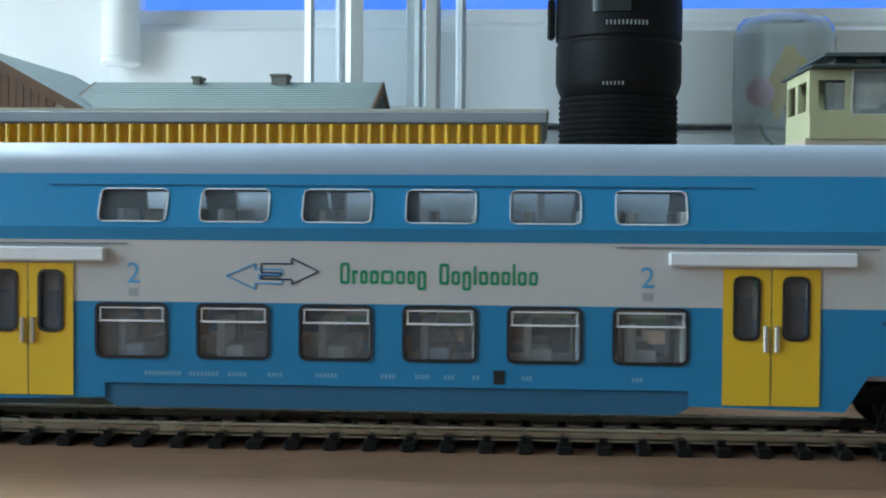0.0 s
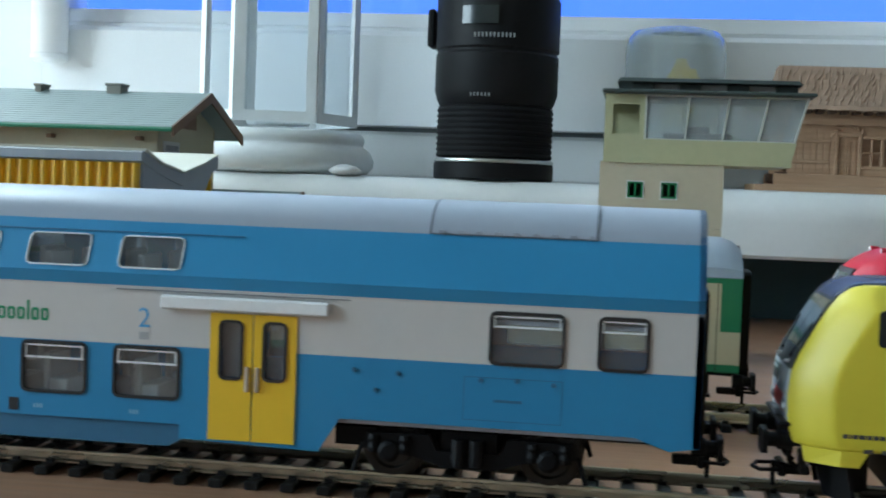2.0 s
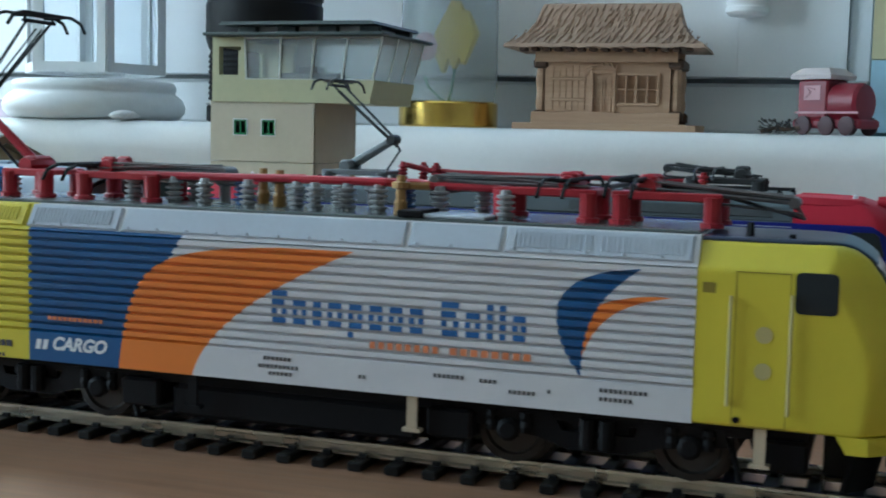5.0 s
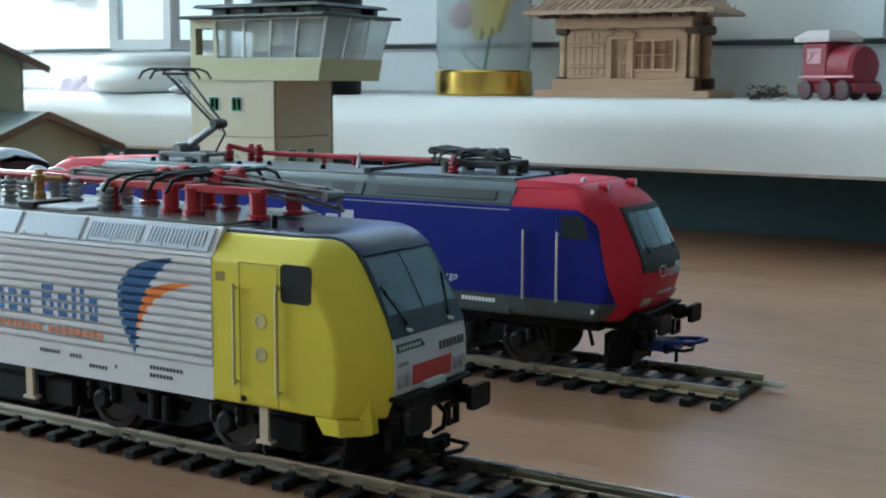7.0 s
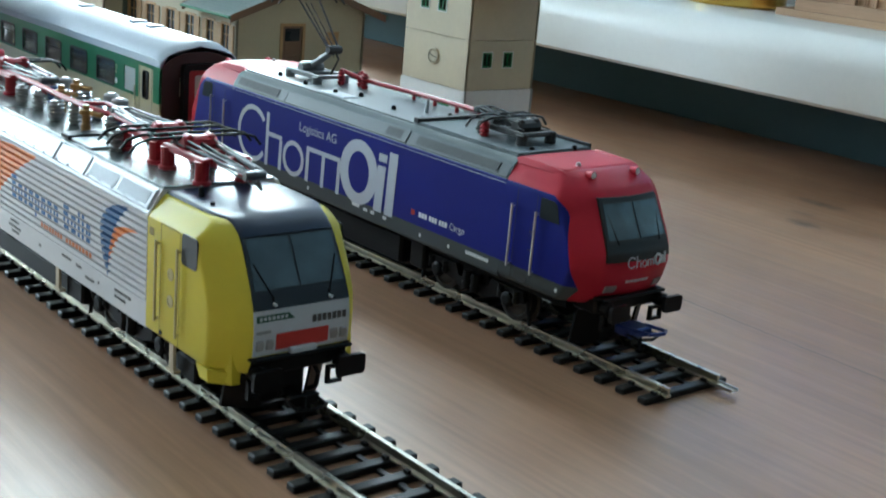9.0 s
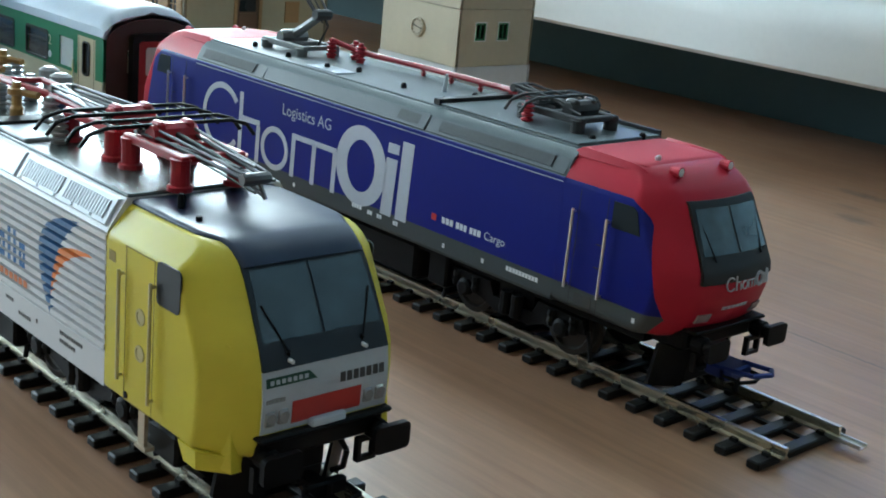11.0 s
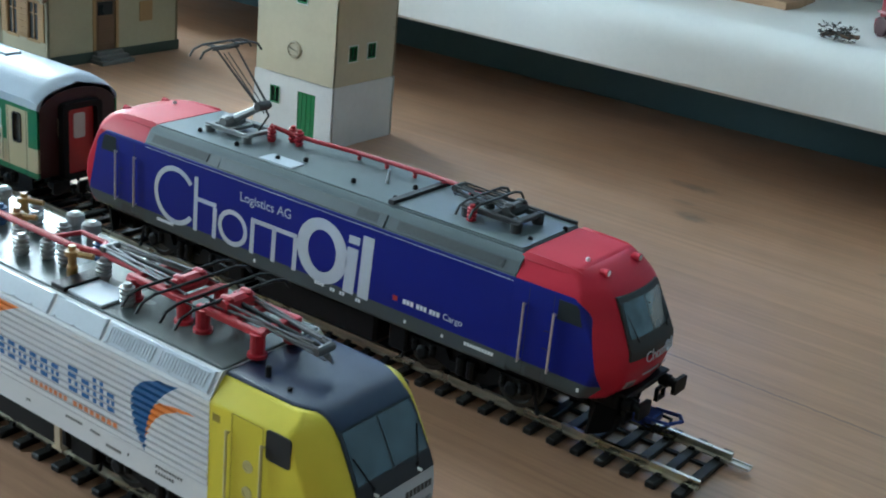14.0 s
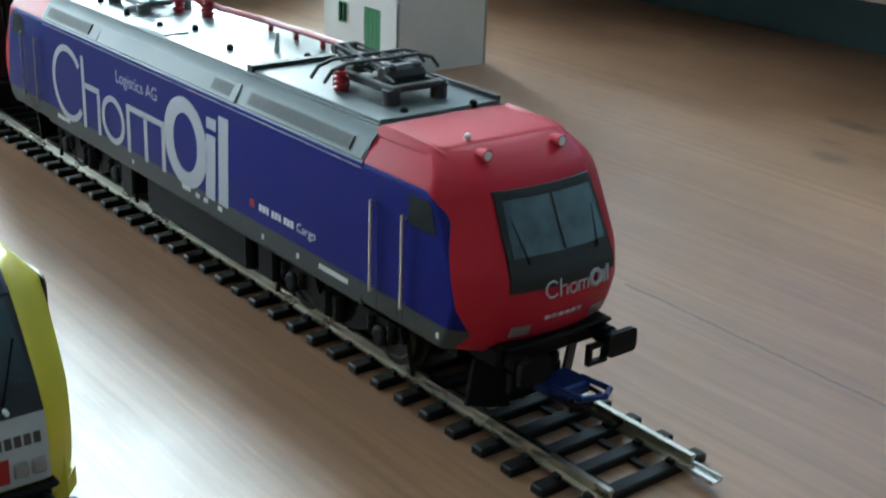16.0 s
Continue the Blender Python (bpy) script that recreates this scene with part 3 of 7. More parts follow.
        hull(b, [[high(u, 46.9, d), high(u, 47.1, d), high(u, 47.1, d - 0.3), high(u, 46.9, d - 0.3)] for u, d in ((-62, 0), (62, 0))])
        part("rain_strip", b, SKIRT, co)
        # class figures, lettering bars, arrow mark
        y = s * (LOW + 0.02)
        for x in (-46.0, 44.0):
            two = bpy.data.curves.new("figure", "FONT")
            two.body, two.size, two.align_x = "2", 5.2 * MM, "CENTER"
            tmp = bpy.data.objects.new("tmp", two)
            me = bpy.data.meshes.new_from_object(tmp)
            bpy.data.objects.remove(tmp)
            me.materials.append(BLUEPRINT)
            ob = new("class_figure", me)
            ob.parent = co
            ob.matrix_basis = pose(x * MM, (y + s * 0.06) * MM, 29.6 * MM, 90, 0, 0 if s < 0 else 180)
            b = B()
            box(b, x - 0.9, x + 0.9, *sorted((y, y + s * 0.05)), 27.3, 28.7)
            part("pictogram", b, surface("grey_print", (0.35, 0.36, 0.38), 0.5), co)
        b, x = B(), -9.3 if s < 0 else -26.8
        for w_, up, down in ((1.7, 1.3, 0), (1.0, 0, 0), (1.3, 0, 0), (1.5, 0, 0), (2.2, 0, 0), (1.6, 0, 0), (1.3, 0, 0), (1.5, 0, 1), (-1.9, 0, 0), (1.7, 1.3, 0), (1.5, 0, 0),
                             (1.5, 0, 1), (0.5, 0.9, 0), (1.6, 0, 0), (1.5, 0, 0), (1.5, 0, 0), (0.5, 1.3, 0), (1.5, 0, 0), (1.5, 0, 0)):
            if w_ < 0:
                x -= w_
                continue
            z0, z1 = 29.8 - down, 32.2 + up
            if w_ < 1.2:
                box(b, x, x + min(w_, 0.55), *sorted((y, y + s * 0.06)), z0, z1)
                if w_ > 0.6:
                    box(b, x + 0.56, x + w_, *sorted((y, y + s * 0.06)), z1 - 0.6, z1)
            else:
                frame_ring(b, rounded(w_, z1 - z0, 0.45, 2, x + w_ / 2, (z0 + z1) / 2), rounded(w_ - 0.95, z1 - z0 - 1.0, 0.2, 2, x + w_ / 2, (z0 + z1) / 2), "y", y, y + s * 0.06)
            x += w_ + 0.42
        part("lettering", b, GREENPRINT, co, "green lettering bars")
        for pts, m in (([(-29.4, 31.0), (-24.3, 33.2), (-24.3, 32.2), (-19.5, 32.2), (-19.5, 31.3), (-23.6, 31.3), (-23.6, 30.5), (-19.5, 30.5), (-19.5, 29.7), (-24.3, 29.7), (-24.3, 28.7)], BLUEPRINT),
                       ([(-13.1, 31.9), (-17.8, 34.2), (-17.8, 33.2), (-23.2, 33.2), (-23.2, 31.6), (-19.8, 31.6), (-19.8, 31.0), (-23.2, 31.0), (-23.2, 30.5), (-17.8, 30.5), (-17.8, 29.6)], NAVYPRINT)):
            b = B()
            for (xa, za), (xb, zb) in zip(pts, pts[1:] + pts[:1]):
                rod(b, (xa, y, za), (xb, y, zb), 0.17, 4)
            part("arrow_mark", b, m, co)
        for x0, n in ((-44, 10), (-36, 8), (-29, 5), (-22, 4), (-13.5, 6), (-2, 4), (4, 4), (9, 3), (14, 2), (22.5, 3), (41.5, 3)):
            bars("small_print", co, FAINTPRINT, y, x0, 13.3, 1.0, [0.42] * n, 0.25, out=s)
        b = B()
        box(b, 17.6, 19.5, *sorted((y - 0.0, y + s * 0.12)), 12.6, 15.0)
        part("vent_plate", b, BLACKTRIM, co, "small black vent plate")
        b = B()
        for xx in (104, 121.5):
            box(b, xx, xx + 0.12, *sorted((y, y + s * 0.03)), 16.2, 24.0)
        for zz in (16.2, 23.9):
            box(b, 104, 121.6, *sorted((y, y + s * 0.03)), zz, zz + 0.12)
        box(b, 109.5, 114.5, *sorted((y, y + s * 0.05)), 19.6, 20.1)
        part("hatch_outline", b, SKIRT, co)
        for xx, zz in ((84, 24), (92, 23.8), (88, 20.6), (107, 23.4), (113.5, 23.6), (120, 23.2)):
            b = B()
            lathe(b, [(0.45, s * LOW), (0.4, s * (LOW + 0.35))], (xx, 0, zz), 8, "y")
            part("stud", b, SKIRT, co)
    # roof
    arc = [(-TOP, 49.0), (-11.2, 50.6), (-9.9, 52.0), (-8.0, 53.3), (-5.6, 54.3), (-2.8, 54.9), (0, 55.1), (2.8, 54.9), (5.6, 54.3), (8.0, 53.3), (9.9, 52.0), (11.2, 50.6), (TOP, 49.0)]
    inner = [(y * 0.94, z - 1.0) for y, z in arc[::-1]]
    b = B()
    hull(b, [[(x, y, z) for y, z in arc + inner] for x in (-H, H)])
    part("roof", b, COACHPAINT, co, "light grey curved roof")
    for e in (-1, 1):
        hat = B()
        out = [(y * 1.01, z + 0.14) for y, z in arc]
        under = [(y * 0.98, z - 0.3) for y, z in arc[::-1]]
        hull(hat, [[(e * x, y, z) for y, z in out + under] for x in (96.5, 126.5)])
        h_ = part("roof_hatch", hat, COACHPAINT, co, "raised grey roof cover with studded edge")
        for x in (96.3, 126.3):
            b = B()
            hull(b, [[(e * (x + dx), y * 1.014, z + 0.2) for y, z in arc] + [(e * (x + dx), y * 0.99, z - 0.2) for y, z in arc[::-1]] for dx in (0.0, 0.35)])
            part("hatch_edge", b, surface("dark_roof_line", (0.13, 0.15, 0.18), 0.5) if (e, x) == (-1, 96.3) else bpy.data.materials["dark_roof_line"], h_)
        b = B()
        for sgn in (-1, 1):
            box(b, *sorted((e * 96.6, e * 126.4)), *sorted((sgn * (TOP - 0.6), sgn * (TOP + 0.28))), 49.0, 49.22)
        pieces("hatch_edge", b, bpy.data.materials["dark_roof_line"], h_)
        st = B()
        for sgn in (-1, 1):
            for i in range(9):
                box(st, e * 96.5 + e * (1.5 + i * 3.4), e * 96.5 + e * (2.6 + i * 3.4), *sorted((sgn * (TOP - 0.5), sgn * (TOP + 0.45))), 49.2, 49.8)
        pieces("hatch_stud", st, surface("pale_grey_plastic", ROOFGREY, 0.5), h_)
    # ends: blue wall, dark doorway, gangway bellows
    rim = [(-LOW, 13.6), (-LOW, 36.8), (-MID, 39.5)] + arc + [(MID, 39.5), (LOW, 36.8), (LOW, 13.6)]
    for e in (-1, 1):
        b = B()
        prism(b, rim, "x", e * (H - 1.2), e * (H + 0.02))
        part("end_wall", b, surface("blue_end_paint", (0.03, 0.12, 0.28), 0.4), co)
        b = B()
        prism(b, rounded(15, 28, 1.5, 2, 0, 26.5), "x", e * (H + 0.05), e * (H + 1.1))
        bel = part("gangway_bellows", b, BLACK, co, "black gangway bellows")
        b = B()
        prism(b, rounded(10.5, 23, 1.0, 2, 0, 25.5), "x", e * (H + 1.1), e * (H + 1.3))
        part("gangway_door", b, RUBBER, bel, "dark red gangway door")
        b = B()
        rod(b, (e * (H + 0.4), -13.8, 15), (e * (H + 0.4), -13.8, 36), 0.35)
        rod(b, (e * (H + 0.4), 13.8, 15), (e * (H + 0.4), 13.8, 36), 0.35)
        pieces("grab_rail", b, BLACK, co)
        buffers(co, e * (H - 1), e, 13.0, 10.0)
        coupling(co, e * (H - 4), e, 8.6)
    # inside: floors and seat rows
    b = B()
    box(b, -H + 2, H - 2, -14.4, 14.4, 33.5, 34.3)
    box(b, -H + 2, H - 2, -14.4, 14.4, 14.0, 14.9)
    box(b, -50, 50, -13.2, 13.2, 9.0, 13.9)
    pieces("interior_floor", b, GREYIN, co)
    for z in (14.95, 34.35):
        for i in range(12):
            for sy in (-1, 1):
                b = B()
                x = -50 + i * 9.1
                box(b, x, x + 1.4, *sorted((sy * 3.5, sy * 12.5)), z, z + 8.4, 0.3)
                box(b, x + 1.4, x + 5.0, *sorted((sy * 3.5, sy * 12.5)), z, z + 3.6, 0.3)
                part("seat", b, CREAMIN if (i + (sy > 0)) % 3 else GREYIN, co)
    b = B()
    for e in (-1, 1):
        box(b, e * 56 - 0.5, e * 56 + 0.5, -14.2, 14.2, 14.95, 33.4)
    pieces("partition", b, CREAMIN, co)
    for e in (-1, 1):
        bogie(co, e * 105, 5.2, 29, 13.6, "black two-axle bogie")
    b = B()
    box(b, -H + 6, H - 6, -10, 10, 12.8, 13.9)
    for e in (-1, 1):
        box(b, e * 84 - 4, e * 84 + 4, -12, 12, 9.6, 13)
    pieces("underframe", b, BLACK, co)
    return co


double_deck_coach()


# ------------------------------------------------------------ green and cream coach
GREENPAINT = surface("green_and_cream_coach_paint", (0.018, 0.17, 0.075), 0.42, grain=500, vary=0.04, blotch=30,
                     paint=lambda x, y, z: [((z > 17.0) * (z < 25.0), (0.5, 0.44, 0.3)),
                                            ((z > 17.0) * (z < 36.8) * (((x.size() - 131.0).size()) < 5.6), (0.5, 0.44, 0.3))])
GREENROOF = surface("blue_grey_roof_paint", (0.3, 0.35, 0.42), 0.45, grain=500, blotch=20)


def green_coach():
    H, W = 141.5, 15.9
    co = thing("passenger_coach", (-107.5 - H, FAR_Y, 0), label="green and cream model passenger coach with a grey roof", category="model coach")
    wins = [-98 + 24.5 * i for i in range(9)]
    for s in (-1, 1):
        flat = lambda u, v, d: (u, s * (W - d), v)
        holes = [(x - 7.6, x + 7.6, 26.0, 34.8) for x in wins] + [(e * 118 - 4.6, e * 118 + 4.6, 26.0, 34.8) for e in (-1, 1)]
        holes += [(e * 131 - 1.9, e * 131 + 1.9, 25.6, 35.2) for e in (-1, 1)]
        b = B()
        pierced(b, -H, H, 15.2, 38.6, holes, flat)
        part("side", b, GREENPAINT, co)
        for x in wins:
            coach_window(co, x, 30.4, 15.4, 9.0, flat, BLACKTRIM, 31.8, bar_material=DARK)
        for e in (-1, 1):
            b = B()
            prism(b, rounded(9.4, 9, 0.9, 2, e * 118, 30.4), "y", *sorted((s * (W - 0.6), s * (W - 0.3))))
            part("frosted_window", b, surface("frosted_white_glazing", (0.55, 0.58, 0.6), 0.35), co, "frosted white washroom window")
            coach_window(co, e * 131, 30.4, 4.2, 9.8, flat, BLACKTRIM)
            b = B()
            box(b, e * 131 - 4.9, e * 131 - 4.7, *sorted((s * W, s * (W + 0.05))), 15.5, 37)
            box(b, e * 131 + 4.7, e * 131 + 4.9, *sorted((s * W, s * (W + 0.05))), 15.5, 37)
            pieces("door_gap", b, BLACKTRIM, co)
            b = B()
            rod(b, (e * 131 - 7.4, s * (W + 0.6), 18), (e * 131 - 7.4, s * (W + 0.6), 29), 0.3)
            part("grab_rail", b, SILVERMETAL, co)
            b = B()
            box(b, e * 131 - 4, e * 131 + 4, *sorted((s * (W - 3), s * (W - 0.2))), 8.8, 9.5)
            box(b, e * 131 - 3.6, e * 131 + 3.6, *sorted((s * (W - 3.2), s * (W - 2.6))), 9.5, 15.2)
            pieces("step", b, BLACK, co)
        b = B()
        for x0, x1 in ((-H, -126.5), (-135.6 + 271.2, H), (-126.5, 126.5)):
            box(b, min(x0, x1), max(x0, x1), *sorted((s * W, s * (W + 0.02))), 15.0, 15.3)
        part("sole_bar", b, surface("dark_green_paint", (0.01, 0.1, 0.045), 0.4), co)
        for x0, z, n in ((-60, 19.5, 6), (20, 19.5, 8), (100, 16.0, 3)):
            bars("small_print", co, WHITEPRINT, s * (W + 0.02), x0, z, 1.0, [0.5] * n, 0.3, out=s)
        for x in (107, -107):
            cur = bpy.data.curves.new("figure", "FONT")
            cur.body, cur.size, cur.align_x = "2", 4.4 * MM, "CENTER"
            tmp = bpy.data.objects.new("tmp", cur)
            me = bpy.data.meshes.new_from_object(tmp)
            bpy.data.objects.remove(tmp)
            me.materials.append(surface("cream_print", (0.6, 0.55, 0.4), 0.5))
            ob = new("class_figure", me)
            ob.parent = co
            ob.matrix_basis = pose(x * MM, s * (W + 0.08) * MM, 31 * MM, 90, 0, 0 if s < 0 else 180)
            b = B()
            lathe(b, [(1.1, s * W), (1.1, s * (W + 0.08))], (x, 0, 28), 10, "y")
            part("pictogram", b, WHITEPRINT, co)
    arc = [(-W - 0.2, 38.2), (-W + 0.3, 40.6), (-13.2, 43.6), (-9.5, 45.9), (-5, 47.2), (0, 47.7), (5, 47.2), (9.5, 45.9), (13.2, 43.6), (W - 0.3, 40.6), (W + 0.2, 38.2)]
    inner = [(y * 0.93, z - 1.0) for y, z in arc[::-1]]
    rings = []
    for x, dz in ((-H, -2.6), (-H + 2.0, -1.0), (-H + 5, 0), (H - 5, 0), (H - 2.0, -1.0), (H, -2.6)):
        rings.append([(x, y, 38.2 + (z - 38.2) * (1 + dz / 9.5)) for y, z in arc] + [(x, y, 37.6 + max(0, (z - 38.2)) * (1 + dz / 9.5)) for y, z in inner])
    b = B()
    hull(b, rings)
    part("roof", b, GREENROOF, co, "blue-grey curved roof")
    for x in (-90, -45, -20, 0, 45, 92, 106):
        b = B()
        box(b, x - 2.2, x + 2.2, -3, 3, 47.0, 48.3, 0.3)
        part("roof_vent", b, GREENROOF, co)
    for e in (-1, 1):
        b = B()
        flat_end = lambda u, v, d: (e * (H - d), u, v)
        pierced(b, -W + 0.9, W - 0.9, 15.2, 38.4, [(5.2, 8.0, 27.5, 34.5), (-8.0, -5.2, 27.5, 34.5)], flat_end)
        prism(b, [(-W + 0.9, 38.4), (-12.6, 42.4), (0, 45.6), (12.6, 42.4), (W - 0.9, 38.4)], "x", e * (H - 1.6), e * H)
        part("end_wall", b, surface("dark_red_end_paint", (0.03, 0.008, 0.008), 0.6), co)
        b = B()
        frame_ring(b, rounded(15.5, 26, 1.8, 3, 0, 26.5), rounded(11.5, 22.4, 1.0, 3, 0, 26.2), "x", e * (H + 0.02), e * (H + 2.8))
        bel = part("gangway_bellows", b, BLACK, co, "black rubber gangway tubes")
        b = B()
        prism(b, rounded(11.3, 22, 0.8, 2, 0, 26), "x", e * (H + 0.02), e * (H + 0.6))
        door = part("gangway_door", b, surface("dark_red_door_paint", (0.34, 0.014, 0.02), 0.4), bel, "dark red gangway door")
        b = B()
        prism(b, rounded(4.6, 8.5, 0.8, 2, 0, 31), "x", e * (H + 0.6), e * (H + 0.75))
        part("door_pane", b, surface("pale_door_glazing", (0.5, 0.5, 0.48), 0.2), door)
        buffers(co, e * (H - 1), e, 12.4)
        coupling(co, e * (H - 4), e, 8.4)
        bogie(co, e * 106, 5.2, 28, 12.2, "black two-axle bogie")
    b = B()
    box(b, -H + 2, H - 2, -14.8, 14.8, 14.2, 15.1)
    box(b, -70, -30, -11, 11, 8, 14)
    box(b, -10, 34, -11.5, 11.5, 8.6, 14)
    box(b, 48, 66, -12, 12, 9.2, 14)
    pieces("underframe", b, BLACK, co)
    b = B()
    box(b, -110, 110, 4.6, 5.2, 15.2, 37.5)
    part("corridor_wall", b, CREAMIN, co)
    for i in range(9):
        b = B()
        x = -110 + i * 24.5
        box(b, x - 0.4, x + 0.4, -14.6, 4.4, 15.2, 37.5)
        box(b, x + 0.4, x + 4.6, -14, 4, 15.2, 19.5, 0.3)
        box(b, x + 0.4, x + 1.8, -14, 4, 19.5, 28.5, 0.3)
        part("seat", b, surface("brown_seat_plastic", (0.12, 0.07, 0.05), 0.6) if i == 0 else bpy.data.materials["brown_seat_plastic"], co)
    return co


green_coach()


# ------------------------------------------------------------ electric locomotives
def cab_slices(levels, back, chamfer, nose_in, front=None, bow=0.0):
    """Plan outlines of a cab, level by level: (z, front x, half width)."""
    rings = []
    for z, xf, w_ in levels:
        n = nose_in if front is None else max(1.2, w_ - front)
        c = chamfer * n / nose_in
        fh = w_ - n
        half = [(back, w_), (xf - c - bow, w_), (xf - c * 0.35 - bow, fh + n * 0.45)] + [(xf - bow * (k / 3) ** 2, fh * k / 3) for k in (3, 2, 1)]
        rings.append([(x, -y, z) for x, y in half] + [(xf, 0.0, z)] + [(x, y, z) for x, y in half[::-1]])
    return rings


def at_level(levels, z):
    for (z0, x0, w0), (z1, x1, w1) in zip(levels, levels[1:]):
        if z0 <= z <= z1:
            k = (z - z0) / (z1 - z0)
            return x0 + (x1 - x0) * k, w0 + (w1 - w0) * k
    return levels[-1][1], levels[-1][2]


def front_patch(bm, levels, z0, z1, y0a, y1a, y0b, y1b, e, lift, n=6, thick=0.5, bow=0.0, m=8):
    """A plate that follows the cab front between two heights."""
    rings = []
    for i in range(n + 1):
        k = i / n
        z = z0 + (z1 - z0) * k
        x, _ = at_level(levels, z)
        a, b_ = y0a + (y0b - y0a) * k, y1a + (y1b - y1a) * k
        ys = [a + (b_ - a) * k / m for k in range(m + 1)]
        rings.append([(e * (x + lift - bow * (y / 12.0) ** 2), y, z) for y in ys] + [(e * (x - thick - bow * (y / 12.0) ** 2), y, z) for y in ys[::-1]])
    return hull(bm, rings)


def ring_mark(b, cx, cz, rx, rz, tx, tz, y, out, a0=0, a1=360, n=28):
    """A flat ring or arc of paint."""
    full = a1 - a0 >= 360
    o, i = [], []
    for k in range(n + (0 if full else 1)):
        a = radians(a0 + (a1 - a0) * k / n)
        o.append((cx + rx * math.cos(a), cz + rz * math.sin(a)))
        i.append((cx + (rx - tx) * math.cos(a), cz + (rz - tz) * math.sin(a)))
    if full:
        return frame_ring(b, o, i, "y", y, y + out * 0.06)
    for k in range(n):
        prism(b, [o[k], o[k + 1], i[k + 1], i[k]], "y", y, y + out * 0.06)
    return b


def soften(bm, back, offset=0.7, least=17):
    """Round the hard edges of a moulded shell."""
    bmesh.ops.recalc_face_normals(bm, faces=bm.faces)
    bm.normal_update()
    edges = [e for e in bm.edges if len(e.link_faces) == 2 and e.calc_face_angle(0) > radians(least) and max(abs(v.co.x) for v in e.verts) > back + 0.1]
    bmesh.ops.bevel(bm, geom=edges, offset=offset, offset_type="OFFSET", segments=3, profile=0.5, affect="EDGES", clamp_overlap=True)


def roof_sheet(bm, stations, e, lift, crown=0.2):
    """A curved roof skin: stations of x, z, slope out, slope up, half width."""
    rings = []
    for x, z, nx, nz, w_ in stations:
        top = [(-w_, 0.0), (-w_ + 0.25, 0.7), (-w_ + 0.8, 1.0), (-w_ * 0.5, 1.0), (0.0, 1.0), (w_ * 0.5, 1.0), (w_ - 0.8, 1.0), (w_ - 0.25, 0.7), (w_, 0.0)]
        ring = []
        for y, k in top:
            d = lift * k + crown * (1 - (y / w_) ** 2)
            ring.append((e * (x + nx * d), y, z + nz * d))
        for y in (w_, 0.0, -w_):
            ring.append((e * (x - nx * 0.6), y, z - nz * 0.6))
        rings.append(ring)
    return hull(bm, rings)


def mirror_x(rings, e):
    return [[(e * x, y, z) for x, y, z in r] for r in rings]


def insulator(parent, x, y, z, material, h=5.4, r=1.5, n=4, name="insulator"):
    b = B()
    prof = [(r * 0.75, 0), (r * 0.75, 0.5)]
    step = (h - 1.0) / n
    for i in range(n):
        z0 = 0.5 + i * step
        prof += [(r, z0 + step * 0.25), (r, z0 + step * 0.6), (r * 0.6, z0 + step * 0.75), (r * 0.6, z0 + step)]
    prof += [(r * 0.5, h)]
    lathe(b, prof, (x, y, z), 12)
    return part(name, b, material, parent, smooth=False)


ARMSTEEL = surface("dull_steel_rod", (0.16, 0.155, 0.155), 0.36, metal=0.8)


